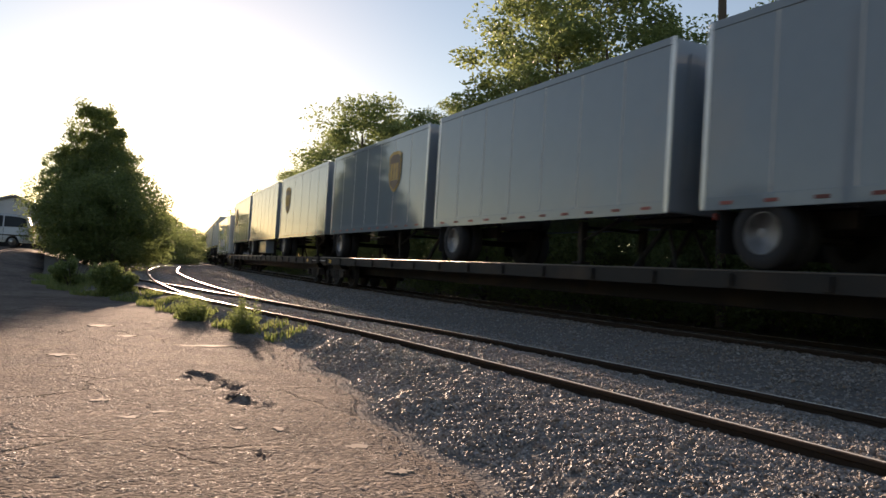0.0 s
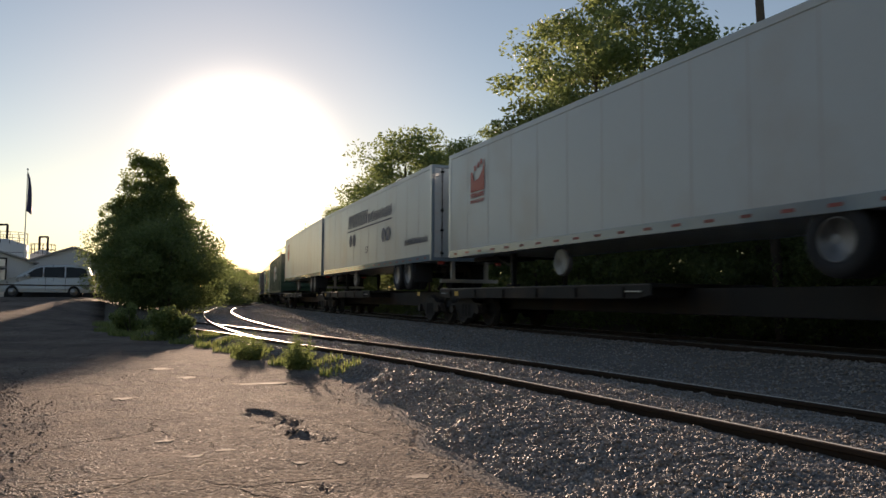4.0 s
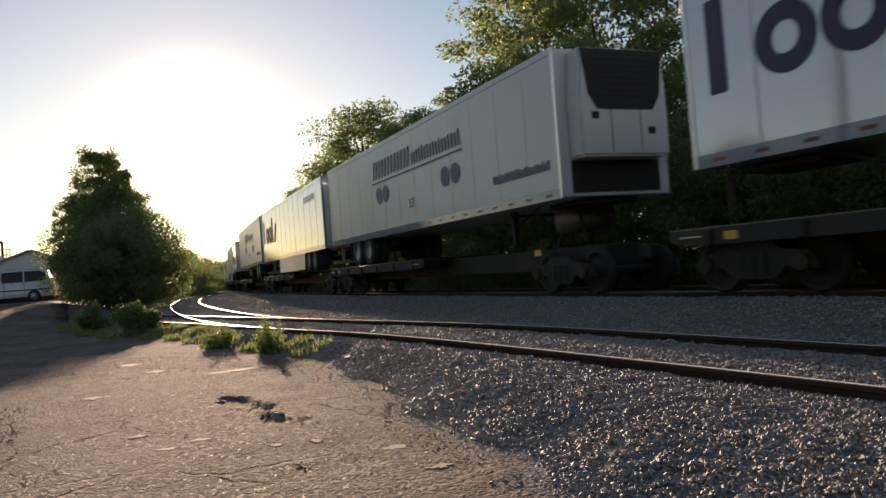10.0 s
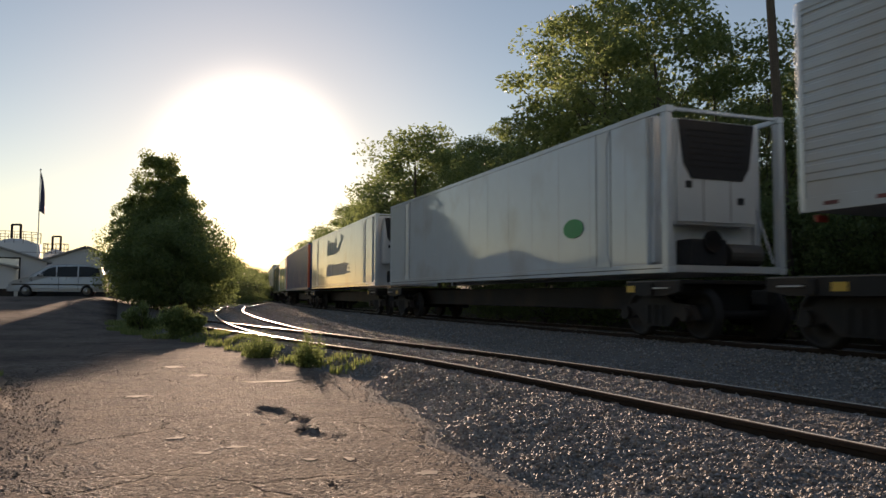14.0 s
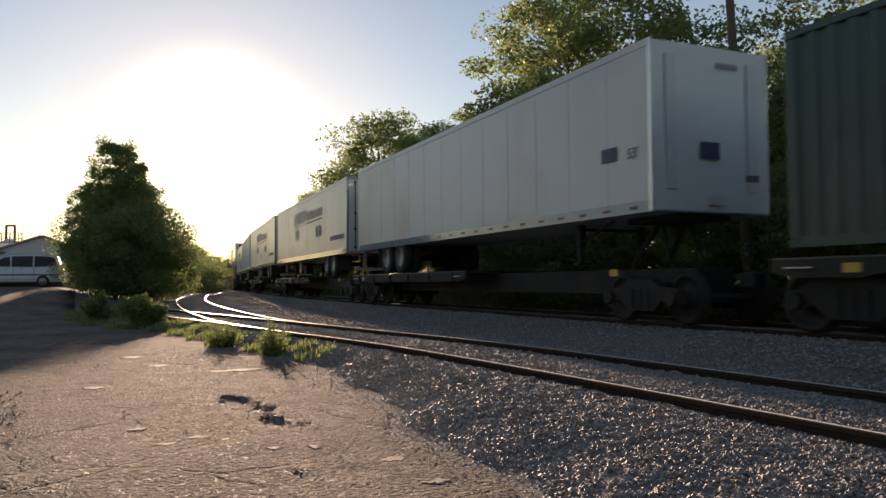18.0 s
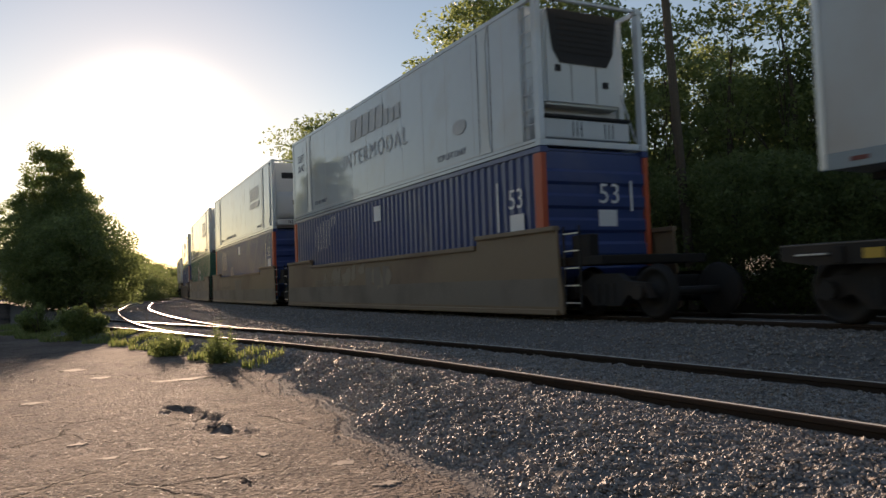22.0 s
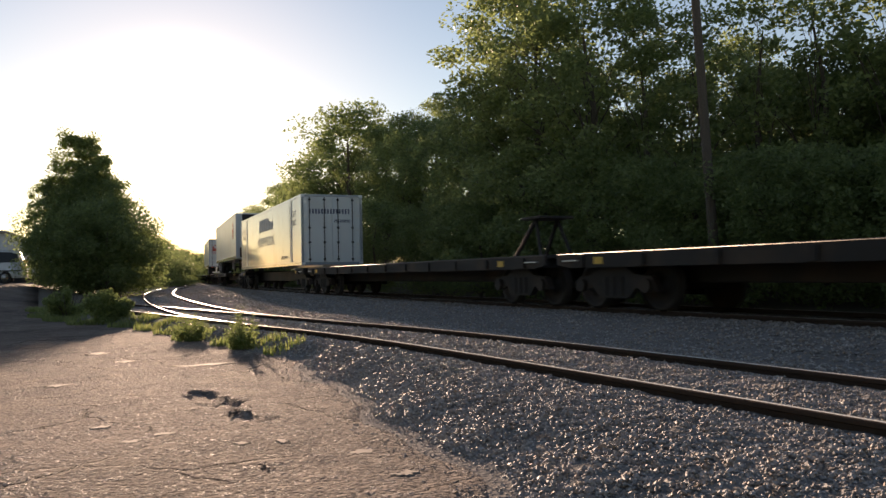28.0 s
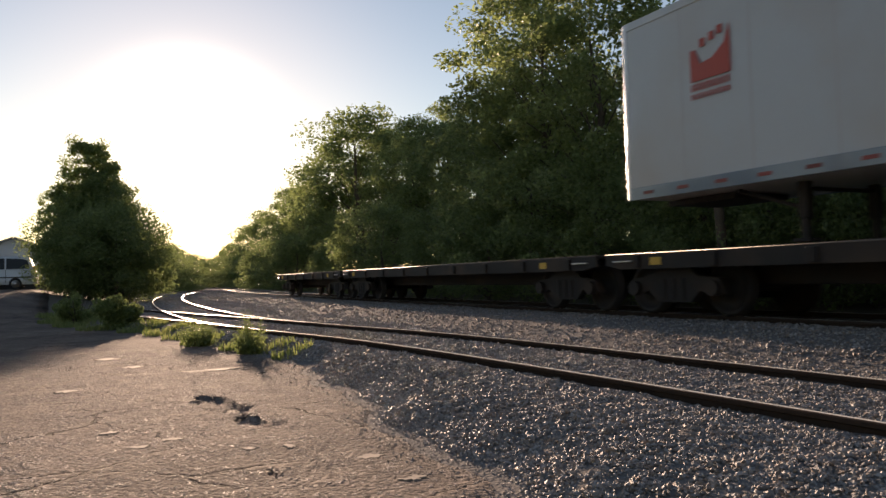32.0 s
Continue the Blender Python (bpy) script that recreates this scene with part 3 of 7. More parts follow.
def scatter_stones():
    rng = np.random.default_rng(4)
    shard = np.array([(1, 0, 0), (0, 1, 0), (-1, 0, 0), (0, -1, 0), (0, 0, 1), (0, 0, -1)])
    tri = np.array([(0, 1, 4), (1, 2, 4), (2, 3, 4), (3, 0, 4), (1, 0, 5), (2, 1, 5), (3, 2, 5), (0, 3, 5)])
    zones = [(0.2, 8, 1.8, 6.4, 2900), (0.2, 8, 6.4, 9.0, 500), (8, 16, 2.2, 6.4, 1050), (8, 16, 6.4, 9.0, 240), (16, 30, 2.2, 9.5, 170), (30, 52, 2.0, 13.0, 75), (52, 85, 2.0, 13.5, 34), (-7, 0.2, 1.7, 6.4, 420), (-7, 0.2, 6.4, 9.0, 200)]
    vs, fs, base = [], [], 0
    zones += [(-7, 0.4, -0.12, 0.45, 400, True), (0.4, 7, -0.12, 0.45, 1200, True), (7, 16, -0.15, 0.5, 700, True)]
    for s0, s1, e0, e1, dens, *rim in zones:
        k = int((s1 - s0) * (e1 - e0) * dens)
        s, e = rng.uniform(s0, s1, k), rng.uniform(e0, e1, k)
        bend = np.array([curve_off(x) for x in s])
        edge = np.array([asphalt_edge(x) for x in s])
        rail_e = np.array([knot_line(SIDING["knots"], x)[0] for x in s])
        e = e + (edge if rim else bend)
        keep = (e > edge - 0.06 + rng.exponential(0.1, k) - 0.3 * (rng.random(k) < 0.1)) & (np.abs(np.abs(e - rail_e) - 0.75) > 0.07)
        s, e = s[keep], e[keep]
        k = len(s)
        size = rng.uniform(0.008, 0.0155, k) * np.where(rng.random(k) < 0.1, 1.35, 1.0)
        if s0 > 7 or e0 > 6:
            size *= 1.35
        if s0 >= 16:
            size *= 1.25 if s0 < 30 else 1.8 if s0 < 50 else 2.6
        size *= np.where(e < edge[keep] + 0.06, 0.5, 1.0)
        z = np.array([bed_z(a, b) for a, b in zip(s, e)]) + size * rng.uniform(-0.1, 0.6, k)
        z = np.maximum(z, np.array([asphalt_z(a, b) for a, b in zip(s, e)]) + size * 0.3) if e0 < 3 else z
        shape = shard[None] * (size[:, None, None] * rng.uniform(0.6, 1.3, (k, 1, 3)) * np.array([1.1, 1.0, 0.8])) * rng.uniform(0.65, 1.35, (k, 6, 1))
        ang = rng.uniform(0, 6.28, k)
        tilt = rng.uniform(-0.7, 0.7, k)
        c, sn, ct, st = np.cos(ang)[:, None], np.sin(ang)[:, None], np.cos(tilt)[:, None], np.sin(tilt)[:, None]
        x, y, w = shape[..., 0], shape[..., 1], shape[..., 2]
        y, w = y * ct - w * st, y * st + w * ct
        x, y = x * c - y * sn, x * sn + y * c
        px = AHEAD.x * s + RIGHT.x * e
        py = AHEAD.y * s + RIGHT.y * e
        v = np.stack([x + px[:, None], y + py[:, None], w + z[:, None]], -1).reshape(-1, 3)
        f = (tri[None] + (np.arange(k) * 6)[:, None, None]).reshape(-1, 3) + base
        base += len(v)
        vs.append(v)
        fs.append(f)
    # rubble along the verge
    k = 2600
    s = rng.uniform(4.4, 13, k)
    e = np.array([verge_edge(x) for x in s]) + 0.02 + 0.75 * rng.random(k) ** 2.4 * np.where(s < 9, 1.0, 0.45)
    size = rng.uniform(0.004, 0.011, k)
    z = np.array([max(asphalt_z(a, b), verge_z(a, b) if b < verge_edge(a) + 0.5 else 0) for a, b in zip(s, e)]) + size * 0.2
    shape = shard[None] * (size[:, None, None] * rng.uniform(0.6, 1.3, (k, 1, 3))) * rng.uniform(0.65, 1.3, (k, 6, 1))
    px, py = AHEAD.x * s + RIGHT.x * e, AHEAD.y * s + RIGHT.y * e
    v = np.stack([shape[..., 0] + px[:, None], shape[..., 1] + py[:, None], shape[..., 2] + z[:, None]], -1).reshape(-1, 3)
    rubble = from_arrays("verge_rubble", v, (tri[None] + (np.arange(k) * 6)[:, None, None]).reshape(-1, 3), M["rubble"])
    tagged(rubble, "dark broken asphalt crumbs along the verge", "rubble", kind="stuff")
    # the ragged border: stones strewn over the paving's edge
    ob = from_arrays("ballast_stones", np.concatenate(vs), np.concatenate(fs), M["stone"])
    tagged(ob, "loose grey crushed stones covering the track bed", "gravel", kind="stuff")


def scatter_grains():
    """Stones of the worn paving that stand proud of the tar."""
    rng = np.random.default_rng(8)
    octa = np.array([(1, 0, 0), (0, 1, 0), (-1, 0, 0), (0, -1, 0), (0, 0, 1)])
    tri = np.array([(0, 1, 4), (1, 2, 4), (2, 3, 4), (3, 0, 4)])
    vs = []
    for s0, s1, e0, e1, dens in ((1.6, 5.5, -1.2, 2.4, 3000), (5.5, 9.0, -1.5, 3.0, 1700), (9.0, 14.0, -1.8, 3.4, 700)):
        k = int((s1 - s0) * (e1 - e0) * dens)
        s, e = rng.uniform(s0, s1, k), rng.uniform(e0, e1, k)
        edge = np.array([asphalt_edge(x) for x in s])
        keep = e < edge + 0.05
        s, e = s[keep], e[keep]
        k = len(s)
        r = rng.uniform(0.005, 0.0125, k) * (1.0 if s0 < 5 else 1.2 if s0 < 9 else 1.5)
        z = np.array([asphalt_z(a, b) for a, b in zip(s, e)]) - 0.001
        shape = octa[None] * r[:, None, None] * rng.uniform(0.6, 1.3, (k, 5, 1))
        shape[..., 2] *= rng.uniform(0.1, 0.3, k)[:, None]
        a = rng.uniform(0, 6.28, k)[:, None]
        x = shape[..., 0] * np.cos(a) - shape[..., 1] * np.sin(a) + (AHEAD.x * s + RIGHT.x * e)[:, None]
        y = shape[..., 0] * np.sin(a) + shape[..., 1] * np.cos(a) + (AHEAD.y * s + RIGHT.y * e)[:, None]
        vs.append(np.stack([x, y, shape[..., 2] + z[:, None]], -1).reshape(-1, 3))
    v = np.concatenate(vs)
    f = (tri[None] + (np.arange(len(v) // 5) * 5)[:, None, None]).reshape(-1, 3)
    tagged(from_arrays("paving_grains", v, f, M["grain"]), "small proud stones of the worn asphalt", "aggregate", kind="stuff")


# ---- the earthy verge under the pole ----
def verge_edge(s):
    """Where the grass verge meets the paving."""
    if s < 6:
        return -1.15 - 0.12 * (6 - s)
    if s < 11:
        return -1.12 - 0.03 * (s - 6)
    return -1.27 - 0.26 * (s - 11) - 0.02 * (s - 11) ** 2


def verge_z(s, e):
    q = verge_edge(s) - e
    return ground_z(s, e) - 0.03 + 0.083 * smooth01(-0.6, 0.4, q) * smooth01(2.0, 4.5, s) * smooth01(23.0, 18.0, s) + smooth01(-0.55, -0.05, q) * (0.02 * noise.noise((s * 3, e * 3, 7)) + 0.012 * noise.noise((s * 11, e * 11, 3)))


sheet("verge", [2 + 0.12 * i for i in range(110)] + [15.3 + 0.6 * i for i in range(14)], [(lambda s, q=q: verge_edge(s) - q) for q in [-0.55 + 0.1 * i for i in range(26)] + [2.5, 3.5, 5.0]], verge_z, M["earth"], "bare brown earth verge beside the paving")


# ---- tracks ----
def rail_line(name, track, e, s0, s1, parent, step=1.0):
    """One rail: foot, web and worn head, whose sun glint is a pale colour."""
    prof = [(-0.07, -0.16), (0.07, -0.16), (0.07, -0.145), (0.012, -0.125), (0.012, -0.045), (0.036, -0.035), (0.0365, -0.016), (0.0364, -0.01)]
    prof = prof + [(-x, z) for x, z in prof[:1:-1]]
    shoulder = [(0.0364, -0.01), (0.033, -0.0055), (0.017, -0.0012)]
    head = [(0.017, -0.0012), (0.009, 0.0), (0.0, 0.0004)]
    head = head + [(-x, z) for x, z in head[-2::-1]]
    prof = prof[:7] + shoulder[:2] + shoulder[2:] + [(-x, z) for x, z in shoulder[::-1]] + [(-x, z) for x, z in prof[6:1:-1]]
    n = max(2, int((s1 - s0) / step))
    for nm, pr, mat, closed in (("rail", prof, M["rail"], False), ("rail_head", head, M["railtop_glint"], False)):
        verts, faces = [], []
        for i in range(n + 1):
            s = s0 + (s1 - s0) * i / n
            p, t = along(track, s, e)
            side = Vector((t.y, -t.x, 0))
            for x, z in pr:
                q = p + side * x
                verts.append((q.x, q.y, track["z"] + z))
        k = len(pr)
        for i in range(n):
            for j in range(k - 1):
                if nm == "rail" and j == 9:
                    continue
                a = i * k + j
                faces.append((a, a + 1, a + k + 1, a + k))
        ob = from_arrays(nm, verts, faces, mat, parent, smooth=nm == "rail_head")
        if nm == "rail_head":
            ob["label"] = "worn steel running surface with its sun glint put into pale colour"


def build_track(name, track, s0, s1, label):
    tr = thing(name, label, "railway track", kind="structure")
    for e in (-0.7525, 0.7525):
        rail_line("rail", track, e, s0, s1, tr, 1.0)
    return tr


siding = build_track("siding_track", SIDING, -40, 110, "rusty steel siding rails on wooden ties in ballast")
main_track = build_track("main_track", MAIN, -60, 420, "steel main line rails on wooden ties in ballast")
spur = build_track("spur_track", SPUR, 15.0, 33.0, "short disused spur rails among weeds")


def build_ties():
    src = None
    for track, tr, s0, s1, step in ((SIDING, siding, -2, 88, 0.56), (MAIN, main_track, -4, 80, 0.56), (SPUR, spur, 18, 29, 0.7)):
        s = s0
        while s < s1:
            p, t = along(track, s + random.uniform(-0.03, 0.03))
            m = pose(p.x, p.y, track["z"] - (0.108 if track is MAIN else 0.128) + random.uniform(-0.012, 0.006), 0, 0, math.degrees(math.atan2(t.y, t.x)) + random.uniform(-0.8, 0.8))
            if src is None:
                src = part("tie", boxm(-0.11, 0.11, -1.3, 1.3, -0.17, 0.0, 0.012), M["tie"], tr)
                src.matrix_basis = m
            else:
                share("tie", src, tr, m)
            s += step

# ---- the train: every car, trailer and container is a thing of its own ----
# local space of all: origin on the rail top at mid length, +y the way it goes, +x the viewer's side
SPEED = 22.4
TRAIN = []      # (thing, metres along the track at the start)
CACHE = {}


def shared_part(key, name, make, mat, parent, m, smooth=False, label=""):
    if key in CACHE:
        ob = share(name, CACHE[key], parent, m)
        if label:
            ob["label"] = label
    else:
        ob = part(name, make(), mat, parent, label, smooth)
        ob.matrix_basis = m
        CACHE[key] = ob
    return ob


def tyre_bm():
    return lathe(bmesh.new(), [(-0.13, 0.30), (-0.14, 0.40), (-0.12, 0.49), (-0.09, 0.505), (0.09, 0.505), (0.12, 0.49), (0.14, 0.40), (0.13, 0.30), (-0.13, 0.30)], 24)


def rim_bm():
    return lathe(bmesh.new(), [(0.125, 0.305), (0.135, 0.29), (0.06, 0.25), (0.05, 0.13), (0.11, 0.11), (0.13, 0.05), (0.13, 0.0)], 20)


def road_wheel(parent, x, y, z, flip=False):
    m = pose(x, y, z, 0, 0, 180 if flip else 0)
    w = shared_part("tyre", "wheel", tyre_bm, M["black"], parent, m, True)
    shared_part("rim", "rim", rim_bm, M["rim"], w, Matrix.Identity(4), True, "pale metal rim")
    return w


def rail_wheel_bm():
    return lathe(bmesh.new(), [(-0.07, 0.0), (-0.07, 0.44), (-0.045, 0.50), (-0.04, 0.46), (0.07, 0.45), (0.07, 0.38), (0.02, 0.36), (0.02, 0.16), (0.09, 0.14), (0.09, 0.0)], 24)


def side_frame_bm():
    bm = bmesh.new()
    pts = [(-1.15, 0.36), (-1.0, 0.62), (-0.55, 0.66), (-0.35, 0.80), (0.35, 0.80), (0.55, 0.66), (1.0, 0.62), (1.15, 0.36), (0.75, 0.36), (0.6, 0.42), (0.38, 0.22), (-0.38, 0.22), (-0.6, 0.42), (-0.75, 0.36)]
    poly(bm, pts, 0.14)
    for y in (-0.22, 0, 0.22):
        tube(bm, (0.1, y, 0.27), (0.1, y, 0.62), 0.075, n=8)
    for y in (-0.9, 0.9):
        tube(bm, (0.08, y, 0.46), (0.22, y, 0.46), 0.13, n=12)
    return bm


def truck(parent, y):
    """A two-axle railway truck under a car."""
    base = pose(0, y, MAIN_Z - RAIL_Z) @ Matrix.Diagonal((1, 0.93, 0.93, 1))
    for dy in (-0.9, 0.9):
        for x, f in ((0.72, 0), (-0.72, 180)):
            shared_part("railwheel", "wheel", rail_wheel_bm, M["steel"], parent, base @ pose(x, dy, 0.45, 0, 0, f), True)
        shared_part("axle", "axle", lambda: tube(bmesh.new(), (-0.7, 0, 0), (0.7, 0, 0), 0.08), M["steel"], parent, base @ pose(0, dy, 0.45))
    for x, f in ((0.93, 0), (-0.93, 180)):
        shared_part("sideframe", "side_frame", side_frame_bm, M["steel"], parent, base @ pose(x, 0, 0, 0, 0, f))
    shared_part("bolster", "bolster", lambda: boxm(-0.95, 0.95, -0.2, 0.2, 0.5, 0.74, 0.03), M["steel"], parent, base)


def flat_car(k0, k1, trucks=(True, True), hitches=(), label="dark rusty steel flat car with a low deck", deck=1.17, paint="deck", platforms=None):
    """A long low car from k0 to k1 (metres back from the viewer's line at the start)."""
    mid, half = (k0 + k1) / 2, (k1 - k0) / 2 - 0.12
    car = thing("flat_car", label, "flat car", "cars of the train")
    spans = [(mid - b, mid - a) for a, b in platforms] if platforms else [(-half, half)]
    for y0, y1 in spans:
        part("deck", boxm(-1.3, 1.3, y0, y1, deck - 0.07, deck, 0.01), M[paint], car)
        for x in (1.24, -1.24):
            bm = bmesh.new()
            poly(bm, [(y0, deck - 0.012), (y1, deck - 0.012), (y1, deck - 0.2), (y1 - 0.4, deck - 0.27), (y0 + 0.4, deck - 0.27), (y0, deck - 0.2)], 0.07)
            ob = part("side_sill", bm, M[paint], car)
            ob.matrix_basis = pose(x, 0 if x > 0 else y0 + y1, 0, 0, 0, 0 if x > 0 else 180)
        # added tube of lighter metal that draws the sunlit line of the deck edge
        part("edge_strip", tube(bmesh.new(), (1.3, y0, deck - 0.02), (1.3, y1, deck - 0.02), 0.013, n=8), M["worn"], car, "lighter metal strip standing for sun on the deck edge", True)
        for i in range(max(2, int((y1 - y0) / 2.5))):
            y = y0 + 0.3 + i * (y1 - y0 - 0.6) / (max(2, int((y1 - y0) / 2.5)) - 1)
            shared_part("crossbeam", "cross_beam", lambda: boxm(-1.2, 1.2, -0.07, 0.07, -0.25, -0.075), M["steel"], car, pose(0, y, deck))
    bm = boxm(-0.4, 0.4, -half + 0.6, half - 0.6, deck - 0.55, deck - 0.075, 0.02)
    part("centre_beam", bm, M["steel"], car)
    k = int((spans[0][1] - spans[0][0]) / 1.5)
    for i in range(k):
        y = spans[0][0] + (i + 0.5) * (spans[0][1] - spans[0][0]) / k
        shared_part("pocket", "stake_pocket", lambda: boxm(0, 0.05, -0.06, 0.06, -0.2, 0.0, 0.008), M["steel"], car, pose(1.31, y, deck - 0.05))
    for on, y in zip(trucks, (half - 1.3, -half + 1.3)):
        if on:
            truck(car, y)
    for y, sg in ((half, 1), (-half, -1)):
        part("coupler", boxm(-0.13, 0.13, min(y, y + 0.35 * sg), max(y, y + 0.35 * sg), 0.75, 1.0, 0.03), M["steel"], car)
        shared_part("graburon%d" % sg, "grab_iron", lambda: tube(tube(tube(bmesh.new(), (0, -0.2, 0), (0, 0.2, 0), 0.014, n=6), (0, -0.2, 0), (-0.06, -0.2, 0), 0.014, n=6), (0, 0.2, 0), (-0.06, 0.2, 0), 0.014, n=6), M["alu"], car, pose(1.36, (spans[0][1] if sg > 0 else spans[-1][0]) - 0.45 * sg, deck - 0.14))
    for y in (half - 1.7, spans[-1][0] + 1.2):
        shared_part("reflector", "reflector", lambda: boxm(1.312, 1.318, -0.12, 0.12, -0.06, 0.06), M["yellow"], car, pose(0, y, deck - 0.15))
    for hy in hitches:
        y = mid - hy
        bm = bmesh.new()
        for x in (-0.4, 0.4):
            tube(bm, (x, y - 0.7, deck), (x * 0.7, y, deck + 0.82), 0.05, n=8)
            tube(bm, (x, y + 0.35, deck), (x * 0.7, y, deck + 0.82), 0.04, n=8)
        box(bm, -0.45, 0.45, y - 0.4, y + 0.4, deck + 0.82, deck + 0.88, 0.015)
        part("trailer_hitch", bm, M["steel"], car)
    TRAIN.append((car, mid))
    return car


def letters(parent, y0, z0, length, height, count, mat, slant=0.0, x=1.302, gap=0.28, wobble=0.0, seed=1, front=None):
    """A row of plain bars that stand for lettering; front: the y of an end wall instead of the side."""
    rng = random.Random(seed)
    bm = bmesh.new()
    if gap == 0.28 and count > 4:
        count, gap = int(count * 1.6), 0.52
    w = length / count
    for i in range(count):
        a, b = y0 + i * w, y0 + (i + 1 - gap) * w
        h = height * (1 - wobble * rng.random())
        pts = [(a, z0), (b, z0), (b + slant, z0 + h), (a + slant, z0 + h)]
        sub = bmesh.new()
        poly(sub, pts, 0.004)
        me = bpy.data.meshes.new("t")
        sub.to_mesh(me)
        sub.free()
        bm.from_mesh(me)
        bpy.data.meshes.remove(me)
    ob = part("lettering", bm, M[mat], parent)
    ob.matrix_basis = pose(x, 0, 0) if front is None else pose(0, front, 0, 0, 0, 90)
    return ob


def words(parent, text, y, z, size, mat, x=1.306, front=None, wide=1.0):
    cu = bpy.data.curves.new("words", "FONT")
    cu.body, cu.size, cu.extrude, cu.space_character = text, size, 0.002, wide
    cu.materials.append(M[mat])
    ob = new("writing", cu)
    ob.parent = parent
    ob.matrix_basis = pose(x, y, z, 90, 0, 90) if front is None else pose(-y, front, z, 90, 0, 180)
    return ob


def disc(parent, y, z, r, mat, name="emblem", x=1.302, squash=1.0, n=24):
    pts = [(y + r * squash * math.cos(2 * math.pi * i / n), z + r * math.sin(2 * math.pi * i / n)) for i in range(n)]
    ob = part(name, poly(bmesh.new(), pts, 0.005), M[mat], parent)
    ob.matrix_basis = pose(x, 0, 0)
    return ob


def ring(parent, y, z, r, hole, mat, x=1.302, n=28):
    bm = bmesh.new()
    rows = []
    for rad, d in ((hole, 0), (hole, 0.005), (r, 0.005), (r, 0)):
        rows.append([bm.verts.new((d, y + rad * math.cos(2 * math.pi * i / n), z + rad * math.sin(2 * math.pi * i / n))) for i in range(n)])
    for a, b in zip(rows, rows[1:]):
        for i in range(n):
            bm.faces.new((a[i], a[(i + 1) % n], b[(i + 1) % n], b[i]))
    bmesh.ops.recalc_face_normals(bm, faces=bm.faces)
    ob = part("emblem", bm, M[mat], parent)
    ob.matrix_basis = pose(x, 0, 0)
    return ob


def plate(parent, pts, mat, name="emblem", x=1.302, depth=0.005, front=None):
    ob = part(name, poly(bmesh.new(), pts, depth), M[mat], parent)
    ob.matrix_basis = pose(x, 0, 0) if front is None else pose(0, front, 0, 0, 0, 90)
    return ob


def reefer_unit(parent, y, z0, z1, w=1.05):
    """A refrigeration unit on a front wall at y: white shell, dark grille above."""
    h = z1 - z0
    bm = bmesh.new()
    lower = [(-w, z0 + 0.12 * h), (w, z0 + 0.12 * h), (w, z0 + 0.62 * h), (w * 0.93, z1), (-w * 0.93, z1), (-w, z0 + 0.62 * h)]
    poly(bm, lower, 0.42)
    bmesh.ops.bevel(bm, geom=[e for e in bm.edges if e.calc_length() > 0.3], offset=0.05, segments=2, affect="EDGES")
    ob = part("cooling_unit", bm, M["white"], parent, "white refrigeration unit shell")
    ob.matrix_basis = pose(0, y, 0, 0, 0, 90)
    bm = bmesh.new()
    grille = [(-w * 0.62, z0 + 0.5 * h), (w * 0.62, z0 + 0.5 * h), (w * 0.8, z0 + 0.62 * h), (w * 0.92, z1 - 0.03), (-w * 0.92, z1 - 0.03), (-w * 0.8, z0 + 0.62 * h)]
    poly(bm, grille, 0.02)
    g = part("grille", bm, M["black"], ob, "black louvred grille")
    g.matrix_basis = pose(0.424, 0, 0)
    bm = bmesh.new()
    for i in range(7):
        z = z0 + (0.6 + 0.05 * i) * h
        box(bm, 0.446, 0.456, -w * 0.7, w * 0.7, z, z + 0.02)
    part("slats", bm, M["steel"], ob)
    bm = bmesh.new()
    for x in (-0.33 * w, 0.33 * w):
        box(bm, 0.423, 0.428, x - 0.006, x + 0.006, z0 + 0.15 * h, z0 + 0.54 * h)
    box(bm, 0.423, 0.43, 0.5 * w, 0.66 * w, z0 + 0.3 * h, z0 + 0.36 * h)
    box(bm, 0.423, 0.43, -0.75 * w, -0.6 * w, z0 + 0.42 * h, z0 + 0.48 * h)
    part("panel_seams", bm, M["black"], ob)


